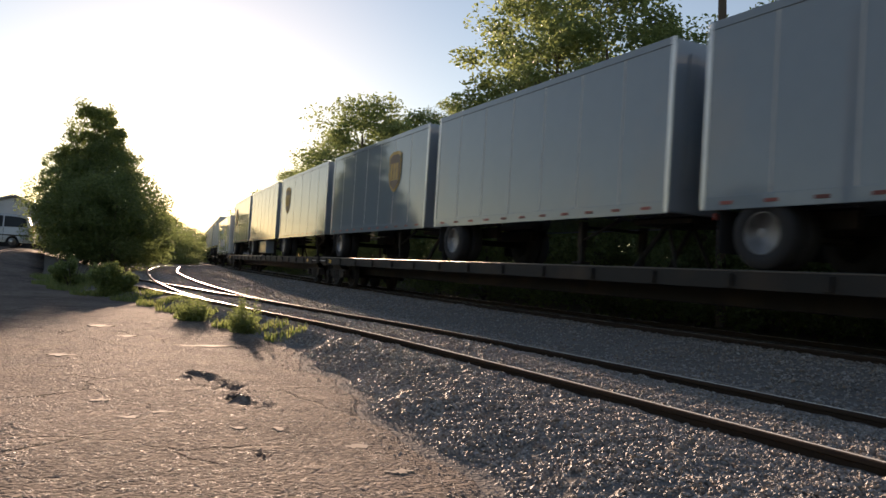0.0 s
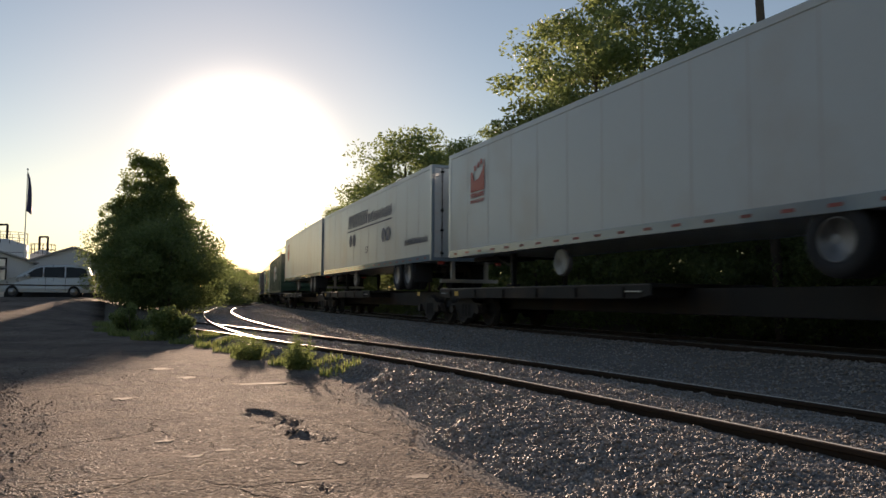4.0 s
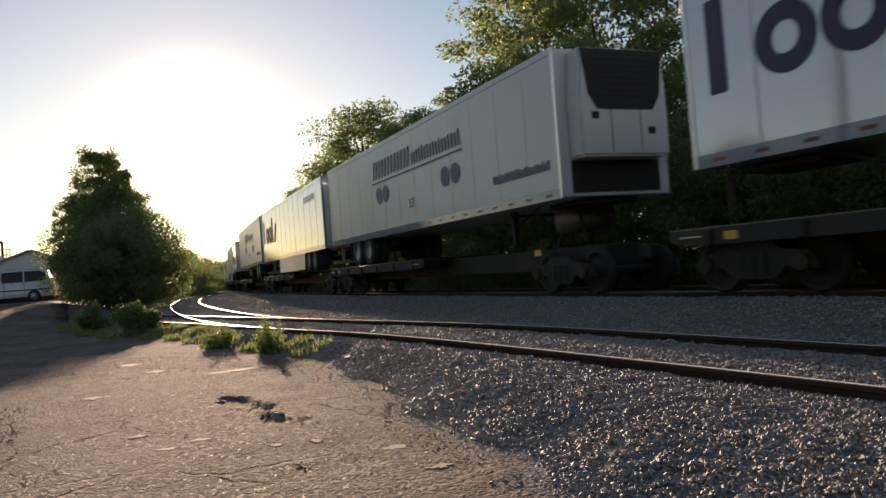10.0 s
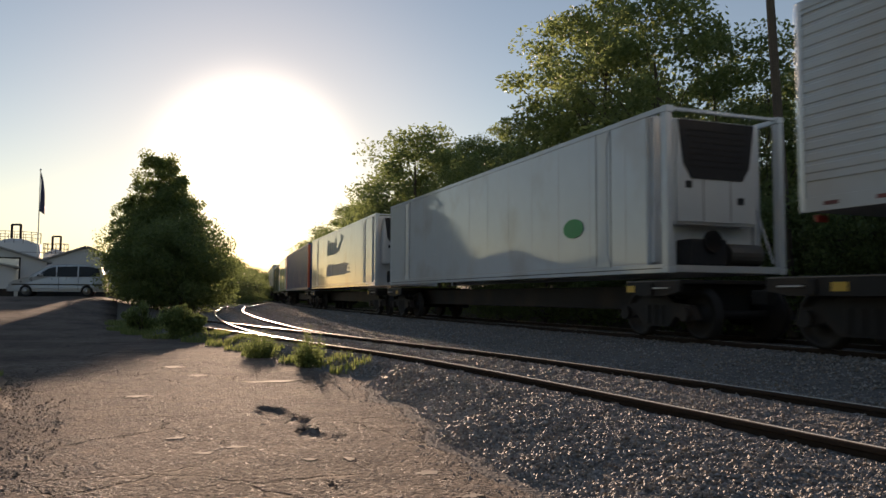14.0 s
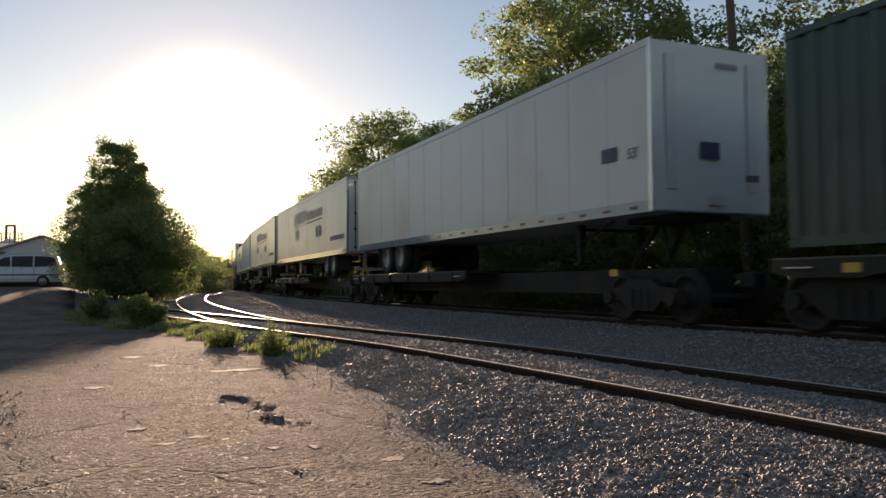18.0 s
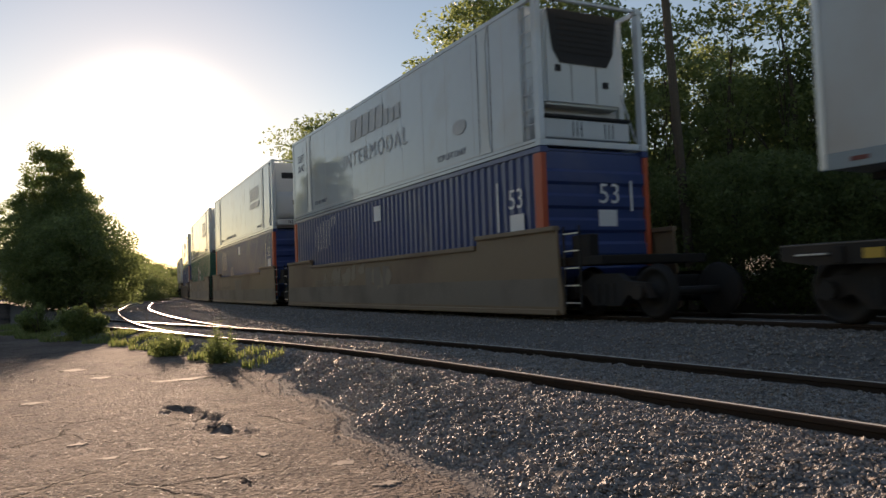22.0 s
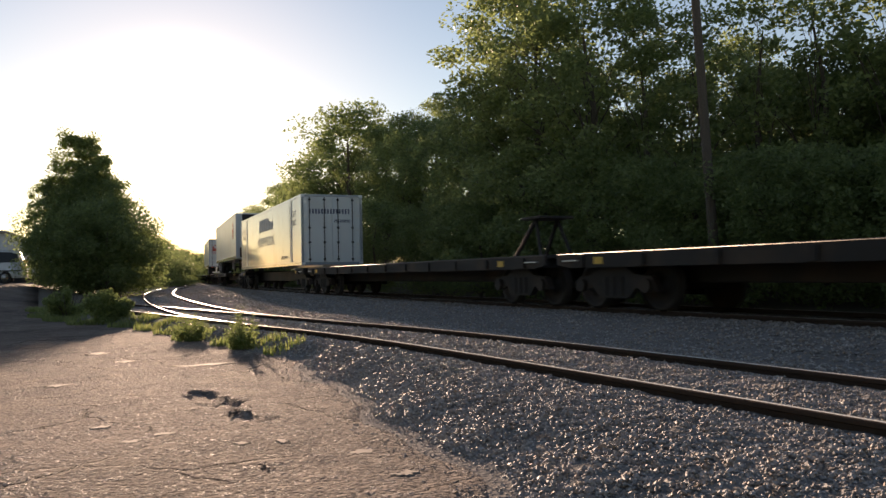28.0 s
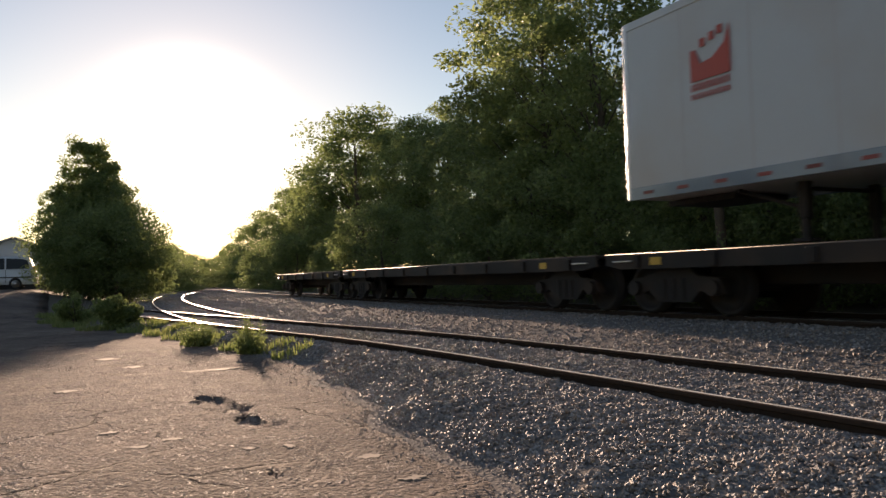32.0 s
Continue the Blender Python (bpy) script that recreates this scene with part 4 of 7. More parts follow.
def end_doors(parent, y, z0, z1, w=1.27):
    """Two door leaves with lock rods, hinges and a dark frame on the wall at y."""
    fr = bmesh.new()
    box(fr, -w - 0.02, -w + 0.06, y, y + 0.05, z0, z1)
    box(fr, w - 0.06, w + 0.02, y, y + 0.05, z0, z1)
    box(fr, -w + 0.06, w - 0.06, y, y + 0.05, z1 - 0.09, z1)
    box(fr, -w + 0.06, w - 0.06, y, y + 0.05, z0, z0 + 0.1)
    part("door_frame", fr, M["grey"], parent)
    for a, b in ((-w + 0.07, -0.015), (0.015, w - 0.07)):
        leaf = part("door", boxm(a, b, y, y + 0.035, z0 + 0.11, z1 - 0.1, 0.008), M["white"], parent)
        for f in (0.27, 0.8):
            x = a + (b - a) * f
            rod = bmesh.new()
            tube(rod, (x, y + 0.06, z0 + 0.13), (x, y + 0.06, z1 - 0.12), 0.016, n=8)
            for zz in (z0 + 0.2, z0 + 0.9, z0 + 1.5, z1 - 0.25):
                box(rod, x - 0.05, x + 0.05, y + 0.036, y + 0.085, zz, zz + 0.06)
            part("lock_rod", rod, M["steel"], leaf, "dark lock rod with keepers")
        xh = a if a < 0 else b
        for i in range(5):
            zz = z0 + 0.25 + i * (z1 - z0 - 0.6) / 4
            shared_part("hinge", "hinge", lambda: boxm(-0.07, 0.07, 0.036, 0.05, 0, 0.07), M["alu"], leaf, pose(xh - (0.07 if xh > 0 else -0.07), y, zz))


def trailer_gear(tr, half, z0, wheels_back=True, wheel_y=None, deck=1.17, skirt="", legs=True):
    """Wheels, axles, landing legs and flaps under a trailer; the rear is at -y."""
    wy = wheel_y if wheel_y is not None else (-half + 2.9, -half + 4.15)
    rz = deck + 0.505
    back = 1 if min(wy) > 0 else -1      # the end that has the wheels and doors
    for y in wy:
        for x, f in ((1.13, False), (0.82, False), (-1.13, True), (-0.82, True)):
            road_wheel(tr, x, y, rz, f)
        shared_part("roadaxle", "axle", lambda: tube(bmesh.new(), (-0.8, 0, 0), (0.8, 0, 0), 0.07), M["steel"], tr, pose(0, y, rz))
    sub = bmesh.new()
    for x in (-0.5, 0.5):
        box(sub, x - 0.06, x + 0.06, min(wy) - 0.8, max(wy) + 0.9, rz + 0.1, z0 - 0.005)
    part("bogie_frame", sub, M["steel"], tr)
    for x in (-0.97, 0.97):
        shared_part("mudflap", "mud_flap", lambda: boxm(-0.3, 0.3, -0.01, 0.01, -0.62, 0.0, 0.004), M["black"], tr, pose(x, min(wy) - 0.75 if back < 0 else max(wy) + 0.75, z0))
    for x in (-0.95, 0.95):
        shared_part("lampbar", "tail_lamp", lambda: boxm(-0.1, 0.1, -0.03, 0.03, -0.05, 0.05, 0.01), M["red"], tr, pose(x, back * (half - 0.05), z0 - 0.06))
    if legs:
        ly = -back * (half - 2.9)
        for x in (-0.75, 0.75):
            bm = bmesh.new()
            box(bm, x - 0.07, x + 0.07, ly - 0.07, ly + 0.07, deck + 0.35, z0 - 0.004, 0.01)
            box(bm, x - 0.05, x + 0.05, ly - 0.05, ly + 0.05, deck + 0.08, deck + 0.35, 0.008)
            box(bm, x - 0.13, x + 0.13, ly - 0.13, ly + 0.13, deck + 0.03, deck + 0.08, 0.008)
            part("landing_leg", bm, M["steel"], tr)
        bm = tube(bmesh.new(), (0.7, ly, deck + 0.75), (-0.7, ly, deck + 0.75), 0.03, n=8)
        tube(bm, (0.75, ly - 0.06 * back, deck + 0.5), (0.75, ly - 1.1 * back, z0 - 0.01), 0.03, n=8)
        part("leg_brace", bm, M["steel"], tr)
    part("coupler_plate", boxm(-0.6, 0.6, *((half - 1.6, half - 0.2) if back < 0 else (-half + 0.2, -half + 1.6)), z0 - 0.09, z0 - 0.004, 0.01), M["steel"], tr)
    if back > 0:
        part("spare_wheel", lathe(bmesh.new(), [(0.0, 0.0), (0.03, 0.12), (0.05, 0.27), (0.02, 0.3), (-0.08, 0.3), (-0.08, 0.0)], 24), M["rim"], tr, "pale spare wheel hung under the floor").matrix_basis = pose(1.0, -half + 5.6, z0 - 0.34)
    if skirt:
        bm = bmesh.new()
        y0, y1 = (max(wy) + 0.9, half - 3.2) if back < 0 else (-half + 5.1, min(wy) - 0.75)
        poly(bm, [(y0, z0 - 0.006), (y0 + 0.15, z0 - 0.72), (y1 - 0.15, z0 - 0.72), (y1, z0 - 0.006)], 0.025)
        sk = part("side_skirt", bm, M[skirt], tr)
        sk.matrix_basis = pose(1.24, 0, 0)


def trailer(k0, k1, paint="white", label="white box trailer", style="plain", reefer=False, skirt="", doors_front=False, lights=True, z0=2.02, z1=4.95, wheel_y=None):
    """A road trailer whose front is at k0 and rear at k1."""
    mid, half = (k0 + k1) / 2, (k1 - k0) / 2
    tr = thing("semi_trailer", label, "trailer", "trailers on the train")
    inner = half - 0.02
    body = boxm(-1.285, 1.285, -inner, inner, z0 + 0.02, z1 - 0.02, 0.03)
    part("body", body, M[paint], tr)
    for x in (1.27, -1.27):
        a, b = (x, x + 0.03) if x > 0 else (x - 0.03, x)
        part("bottom_rail", boxm(a, b, -half, half, z0, z0 + 0.2, 0.008), M["grey" if style != "ribbed" else "white"], tr)
        part("top_rail", boxm(a, b, -half, half, z1 - 0.13, z1, 0.008), M[paint], tr)
        for y in (-half, half - 0.09):
            part("corner_post", boxm(a - 0.004, b + 0.004, y, y + 0.09, z0 + 0.01, z1 - 0.002, 0.012), M["alu"], tr)
    if style == "plain":
        k = int(2 * half / 1.22)
        for i in range(1, k):
            shared_part("seam%.2f" % z1, "panel_seam", lambda: boxm(1.284, 1.288, -0.014, 0.014, z0 + 0.2, z1 - 0.13), M["seam"], tr, pose(0, -half + i * 2 * half / k, 0))
    elif style == "posts":
        k = int(2 * half / 0.61)
        for i in range(1, k):
            shared_part("post%.2f" % z1, "side_post", lambda: boxm(1.284, 1.297, -0.02, 0.02, z0 + 0.2, z1 - 0.13), M[paint], tr, pose(0, -half + i * 2 * half / k, 0))
    elif style == "ribbed":
        bm = bmesh.new()
        z = z0 + 0.52
        while z < z1 - 0.25:
            vs = []
            for y in (-half + 0.1, half - 0.1):
                vs.append([bm.verts.new((1.284 + dx, y, z + dz)) for dx, dz in ((0, 0), (0.016, 0.02), (0.016, 0.105), (0, 0.125))])
            for i in range(3):
                bm.faces.new((vs[0][i], vs[1][i], vs[1][i + 1], vs[0][i + 1]))
            z += 0.158
        box(bm, 1.284, 1.306, -half + 0.1, half - 0.1, z0 + 0.42, z0 + 0.46)
        box(bm, 1.284, 1.308, -half + 0.1, half - 0.1, z1 - 0.2, z1 - 0.17)
        part("side_ribs", bm, M[paint], tr)
    if lights:
        k = max(4, int(2 * half / 0.75))
        for i in range(k):
            y = -half + 0.5 + i * (2 * half - 1.0) / (k - 1)
            shared_part("marker", "reflective_tape", lambda: boxm(0, 0.008, -0.11, 0.11, -0.026, 0.026, 0.003), M["tape"], tr, pose(1.302, y, z0 + 0.1))
    if doors_front:
        end_doors(tr, half, z0, z1)
        bm = bmesh.new()
        for x in (-0.55, 0.55):
            box(bm, x - 0.06, x + 0.06, half - 0.12, half - 0.02, z0 - 0.55, z0 - 0.004)
        box(bm, -0.95, 0.95, half - 0.14, half - 0.02, z0 - 0.66, z0 - 0.55, 0.01)
        part("bumper_guard", bm, M["alu"], tr)
        trailer_gear(tr, half, z0, wheel_y=(half - 3.6, half - 2.35), skirt=skirt)
    else:
        trailer_gear(tr, half, z0, skirt=skirt, wheel_y=wheel_y)
        if reefer:
            reefer_unit(tr, half, z0 + 0.45, z1 - 0.1)
            # flat panel on the wall; its dark colour draws the shade of a recess
            part("nose_recess", boxm(-1.05, 1.05, half, half + 0.015, z0 + 0.1, z0 + 0.72, 0.004), M["steel"], tr, "dark rusty panel standing for the shaded recess under the cooling unit")
            part("fuel_tank", tube(bmesh.new(), (-0.6, half - 1.2, z0 - 0.35), (0.6, half - 1.2, z0 - 0.35), 0.28, n=18), M["worn"], tr, smooth=True)
        else:
            bm = bmesh.new()
            for x in (-0.9, 0.9):
                box(bm, x - 0.1, x + 0.1, half, half + 0.02, z0 + 0.4, z1 - 0.25)
            box(bm, -0.25, 0.1, half, half + 0.05, z0 + 0.15, z0 + 0.3)
            part("nose_panel", bm, M[paint], tr)
    TRAIN.append((tr, mid))
    return tr, half


def corrugated(bm, half, z0, z1, x, pitch=0.28, depth=0.046):
    """A side wall of upright trapezoid folds."""
    sg = 1 if x > 0 else -1
    n = int(2 * half / pitch)
    pitch = 2 * half / n
    ys = []
    for i in range(n):
        y = -half + i * pitch
        ys += [(y, 0), (y + 0.18 * pitch, -depth), (y + 0.5 * pitch, -depth), (y + 0.68 * pitch, 0)]
    ys.append((half, 0))
    lo = [bm.verts.new((x + sg * d, y, z0)) for y, d in ys]
    hi = [bm.verts.new((x + sg * d, y, z1)) for y, d in ys]
    for i in range(len(ys) - 1):
        bm.faces.new((lo[i], lo[i + 1], hi[i + 1], hi[i]))


def container_frame(c, half, z0, z1, mat, post_mat=None, w=1.3):
    for x in (1, -1):
        for y in (-half, half):
            a, b = (w - 0.12, w) if x > 0 else (-w, -w + 0.12)
            t = 0.26 if post_mat else 0.16
            y0, y1 = (y, y + t) if y < 0 else (y - t, y)
            part("corner_post", boxm(a, b, y0, y1, z0 + 0.12, z1 - 0.12, 0.01), M[post_mat or mat], c)
            for z in (z0, z1 - 0.12):
                shared_part("casting" + mat, "corner_casting", lambda: boxm(-0.085, 0.085, -0.09, 0.09, 0, 0.12, 0.012), M[mat], c, pose((w - 0.08) * x, y - (0.08 if y > 0 else -0.08), z))
        a, b = (w - 0.07, w - 0.002) if x > 0 else (-w + 0.002, -w + 0.07)
        part("top_rail", boxm(a, b, -half + 0.16, half - 0.16, z1 - 0.1, z1 - 0.005, 0.008), M[mat], c)
        part("bottom_rail", boxm(a, b, -half + 0.16, half - 0.16, z0 + 0.005, z0 + 0.15, 0.008), M[mat], c)


def steel_container(k0, k1, z0, paint, label, posts=None):
    """A ribbed steel container, 2.9 m high, standing at z0."""
    mid, half, z1 = (k0 + k1) / 2, (k1 - k0) / 2, z0 + 2.9
    c = thing("shipping_container", label, "container", "containers on the train")
    for x in (1.285, -1.285):
        bm = bmesh.new()
        corrugated(bm, half - 0.16, z0 + 0.1, z1 - 0.08, x)
        part("side_wall", bm, M[paint], c)
    part("roof_panel", boxm(-1.22, 1.22, -half + 0.1, half - 0.1, z1 - 0.06, z1 - 0.02), M[paint], c)
    bm = bmesh.new()
    prof = [(z0 + 0.1, 0.06)]
    for i in range(5):
        zz = z0 + 0.35 + i * 0.46
        prof += [(zz, 0.06), (zz + 0.06, 0.015), (zz + 0.24, 0.015), (zz + 0.3, 0.06)]
    prof.append((z1 - 0.08, 0.06))
    a = [bm.verts.new((-1.18, half - d, z)) for z, d in prof]
    b = [bm.verts.new((1.18, half - d, z)) for z, d in prof]
    for i in range(len(prof) - 1):
        bm.faces.new((a[i], a[i + 1], b[i + 1], b[i]))
    part("front_wall", bm, M[paint], c)
    part("rear_wall", boxm(-1.18, 1.18, -half + 0.04, -half + 0.1, z0 + 0.1, z1 - 0.08), M[paint], c)
    part("floor", boxm(-1.2, 1.2, -half + 0.1, half - 0.1, z0 + 0.06, z0 + 0.1), M["steel"], c)
    container_frame(c, half, z0, z1, paint, posts)
    TRAIN.append((c, mid))
    return c, half


def round_unit(c, yf, half, z0, z1):
    """A cooling unit with a bulging white lower shell, a dark grille above at one side and a slotted bumper."""
    deep = half - 0.06 - yf
    back = part("unit_back", boxm(-1.08, 1.08, yf - 0.05, yf + deep * 0.45, z0 + 0.3, z1 - 0.1, 0.03), M["white"], c)
    part("hatch", boxm(0.3, 0.8, yf + deep * 0.45, yf + deep * 0.45 + 0.012, z1 - 0.75, z1 - 0.5, 0.004), M["black"], back, "small dark hatch")
    g = part("grille", boxm(-0.98, 0.1, yf + deep * 0.45, yf + deep * 0.45 + 0.02, z0 + 1.5, z1 - 0.16, 0.006), M["black"], back, "tall black louvred grille")
    bm = bmesh.new()
    for i in range(10):
        z = z0 + 1.56 + i * (z1 - z0 - 1.82) / 9
        box(bm, -0.92, 0.04, yf + deep * 0.45 + 0.021, yf + deep * 0.45 + 0.032, z, z + 0.025)
    part("slats", bm, M["steel"], g)
    bm = bmesh.new()
    rows = []
    for z, k in ((0.42, 0.55), (0.5, 0.85), (0.7, 0.97), (1.1, 1.0), (1.4, 0.94), (1.52, 0.78), (1.6, 0.5)):
        row = []
        for i in range(13):
            x = 1.04 - 2.08 * i / 12
            bulge = 1 - 0.35 * abs(x / 1.04) ** 3
            row.append(bm.verts.new((x, yf + deep * k * bulge, z0 + z - (0.16 * max(0.0, -x) if z > 1.3 else 0.0))))
        rows.append(row)
    for a, b in zip(rows, rows[1:]):
        for i in range(12):
            bm.faces.new((a[i], a[i + 1], b[i + 1], b[i]))
    bmesh.ops.recalc_face_normals(bm, faces=bm.faces)
    shell = part("shell", bm, M["white"], c, "bulging white lower shell of the cooling unit", True)
    bm = bmesh.new()
    for i in range(6):
        box(bm, 0.35 - 0.13 * i, 0.43 - 0.13 * i, half - 0.056, half - 0.05, z0 + 1.0, z0 + 1.2)
    part("lettering", bm, M["ink_black"], shell)
    part("bumper", boxm(-1.1, 1.1, half - 0.12, half - 0.02, z0 + 0.16, z0 + 0.4, 0.03), M["white"], c)
    bm = bmesh.new()
    for i in range(6):
        x = -0.6 + 0.07 * i + (0.85 if i > 2 else 0)
        box(bm, x, x + 0.025, half - 0.021, half - 0.014, z0 + 0.2, z0 + 0.36)
    part("bumper_slots", bm, M["black"], c)
    part("end_sill", boxm(-1.18, 1.18, half - 0.14, half - 0.04, z0 + 0.02, z0 + 0.14), M["worn"], c, "rusty worn end sill")


def smooth_container(k0, k1, z0, label, front="reefer", frame_extra=0.6, paint="gloss"):
    """A smooth white insulated container, with a cooling unit inside an open end frame, or doors, at its front."""
    mid, half, z1 = (k0 + k1) / 2, (k1 - k0) / 2, z0 + 2.9
    c = thing("refrigerated_container", label, "container", "containers on the train")
    yf = half - (0.05 if front == "doors" else frame_extra)
    part("body", boxm(-1.285, 1.285, -half + 0.05, yf, z0 + 0.12, z1 - 0.04, 0.02), M[paint], c)
    container_frame(c, half, z0, z1, paint)
    for y in (-half + 1.98, half - 1.98):
        w = [(y - 0.24, z0 + 0.16), (y + 0.24, z0 + 0.16), (y + 0.15, z0 + 0.42), (y + 0.13, z1 - 0.4), (y + 0.22, z1 - 0.12), (y - 0.22, z1 - 0.12), (y - 0.13, z1 - 0.4), (y - 0.15, z0 + 0.42)]
        part("lift_post", poly(bmesh.new(), w, 0.02), M["white"], c).matrix_basis = pose(1.284, 0, 0)
        for d in (-0.25, 0.25):
            shared_part("postline", "post_seam", lambda: boxm(1.284, 1.2885, -0.012, 0.012, 0.15, 2.8), M["steel"], c, pose(0, y + d, z0))
    part("rail_seam", boxm(1.298, 1.301, -half + 0.17, half - 0.17, z0 + 0.075, z0 + 0.09), M["steel"], c)
    part("rail_seam", boxm(1.284, 1.289, -half + 0.17, yf - 0.01, z0 + 0.17, z0 + 0.19), M["seam"], c)
    for i in range(1, 13):
        y = -half + i * 2 * half / 13
        if y < yf:
            shared_part("cseam", "panel_seam", lambda: boxm(1.284, 1.2868, -0.008, 0.008, 0.15, 2.8), M["seam"], c, pose(0, y, z0))
    if front == "round":
        round_unit(c, yf, half, z0, z1)
        part("top_bar", boxm(-1.18, 1.18, half - 0.1, half - 0.03, z1 - 0.07, z1 - 0.02), M[paint], c)
    elif front in ("reefer", "panel"):
        reefer_unit(c, yf - 0.1, z0 + 0.62, z1 - 0.12, 0.92)
        part("top_bar", boxm(-1.18, 1.18, half - 0.1, half - 0.03, z1 - 0.07, z1 - 0.02), M[paint], c)
        part("end_sill", boxm(-1.18, 1.18, half - 0.14, half - 0.04, z0 + 0.02, z0 + 0.14), M[paint], c)
        for x in (-1.12, 1.12):
            part("brace", tube(bmesh.new(), (x, half - 0.12, z0 + 0.2), (x, yf, z0 + 1.5), 0.018, n=6), M[paint], c)
        part("inner_post", boxm(-1.2, -1.06, yf, yf + 0.1, z0 + 0.2, z1 - 0.1, 0.01), M[paint], c)
        part("inner_post", boxm(1.06, 1.2, yf, yf + 0.1, z0 + 0.2, z1 - 0.1, 0.01), M[paint], c)
        if front == "panel":
            low = part("lower_panel", boxm(-1.04, 1.04, yf, half - 0.2, z0 + 0.2, z0 + 0.58, 0.03), M["white"], c, "white lower panel of the cooling unit")
            for x in (-0.62, -0.52, -0.42, 0.16, 0.26, 0.36):
                part("groove", boxm(x, x + 0.025, half - 0.2, half - 0.197, z0 + 0.24, z0 + 0.54), M["black"], low)
            part("lip", boxm(-1.06, 1.06, yf, half - 0.16, z0 + 0.6, z0 + 0.66, 0.02), M["black"], low, "dark rubber lip")
            for i in range(8):
                part("rung", tube(bmesh.new(), (1.24, yf, z0 + 0.45 + 0.3 * i), (1.24, half - 0.1, z0 + 0.45 + 0.3 * i), 0.013, n=6), M[paint], c)
        else:
            part("engine", boxm(-0.15, 0.65, yf - 0.1, half - 0.2, z0 + 0.14, z0 + 0.62, 0.04), M["black"], c, "dark engine block under the cooling unit")
            part("pulley", lathe(bmesh.new(), [(-0.02, 0.14), (-0.02, 0.2), (0.02, 0.2), (0.02, 0.14), (-0.02, 0.14)], 20, "Z"), M["steel"], c).matrix_basis = pose(0.2, half - 0.17, z0 + 0.58, 90, 0, 0)
            part("fuel_tank", tube(bmesh.new(), (-1.0, half - 0.4, z0 + 0.36), (-0.25, half - 0.4, z0 + 0.36), 0.2, n=18), M["worn"], c)
            part("engine_shelf", boxm(-1.1, 1.1, yf - 0.1, half - 0.14, z0 + 0.1, z0 + 0.135), M["steel"], c)
    else:
        end_doors(c, half - 0.05, z0, z1, 1.25)
    TRAIN.append((c, mid))
    return c, half


def well_car(k0, k1, paint="tan", ribs=False, label="tan steel well car with a deep side", load=16.15):
    mid, half = (k0 + k1) / 2, (k1 - k0) / 2 - 0.15
    car = thing("well_car", label, "well car", "cars of the train")
    w0 = load / 2 + 0.5
    for x in (1.36, -1.36):
        sg = 1 if x > 0 else -1
        bm = bmesh.new()
        if ribs:
            out = [(-w0 + 0.6, 0.22), (w0 - 0.6, 0.22), (w0 - 0.3, 0.8), (w0 + 0.9, 1.1), (w0 + 0.9, 1.6), (w0 - 3.2, 1.6), (w0 - 3.3, 1.42), (-w0 + 3.3, 1.42), (-w0 + 3.2, 1.6), (-w0 - 0.9, 1.6), (-w0 - 0.9, 1.1), (-w0 + 0.3, 0.8)]
            poly(bm, out, 0.05)
        else:
            poly(bm, [(-w0 - 0.12, 0.22), (w0 + 0.12, 0.22), (w0 + 0.12, 0.55), (w0 + 0.04, 0.95), (w0 + 0.0, 1.77), (w0 - 2.8, 1.77), (w0 - 2.86, 1.57), (-w0 + 2.86, 1.57), (-w0 + 2.8, 1.77), (-w0, 1.77), (-w0 - 0.04, 0.95), (-w0 - 0.12, 0.55)], 0.05)
        ob = part("side_wall", bm, M[paint], car)
        ob.matrix_basis = pose(x, 0, 0, 0, 0, 0 if sg > 0 else 180)
        a, b = (x - 0.03, x + 0.11) if sg > 0 else (x - 0.11, x + 0.03)
        if ribs:
            part("top_sill", boxm(a, b, -w0 + 3.3, w0 - 3.3, 1.35, 1.45, 0.015), M["rust"], car)
            for y0, y1 in ((-w0 - 0.9, -w0 + 3.28), (w0 - 3.28, w0 + 0.9)):
                part("raised_sill", boxm(a, b + 0.02, y0, y1, 1.54, 1.65, 0.015), M["rust"], car)
            part("bottom_sill", boxm(a, b, -w0 + 0.6, w0 - 0.6, 0.21, 0.32, 0.015), M[paint], car)
        else:
            part("top_sill", boxm(a, b, -w0 + 2.87, w0 - 2.87, 1.5, 1.6, 0.015), M[paint], car)
            for y0, y1 in ((-w0, -w0 + 2.84), (w0 - 2.84, w0)):
                part("raised_sill", boxm(a, b, y0, y1, 1.7, 1.79, 0.015), M[paint], car)
            part("bottom_sill", boxm(a, b, -w0, w0, 0.2, 0.3, 0.015), M[paint], car)
            part("lower_side", boxm(min(x + 0.051 * sg, x + 0.058 * sg), max(x + 0.051 * sg, x + 0.058 * sg), -w0, w0, 0.35, 0.86), M["brown"], car, "dark rusty lower side")
        if ribs and sg > 0:
            n = 9
            for i in range(n):
                y = -w0 + 1.0 + i * (2 * w0 - 2.0) / (n - 1)
                shared_part("wellrib", "side_rib", lambda: boxm(0, 0.1, -0.06, 0.06, 0.37, 1.34, 0.012), M[paint], car, pose(x + 0.05, y, 0))
    part("well_floor", boxm(-1.34, 1.34, -w0 + 0.6, w0 - 0.6, 0.3, 0.4), M["steel"], car)
    for sg in (1, -1):
        y0, y1 = (w0 - 0.3, half) if sg > 0 else (-half, -w0 + 0.3)
        part("end_platform", boxm(-1.2, 1.2, y0, y1, 1.06, 1.22, 0.02), M["steel"], car)
        yy = sg * (w0 + 0.42)
        bm = bmesh.new()
        for dy in (-0.22, 0.22):
            tube(bm, (1.4, yy + dy, 0.35), (1.4, yy + dy, 1.75), 0.022, n=6)
        lad = part("ladder", bm, M["steel"], car)
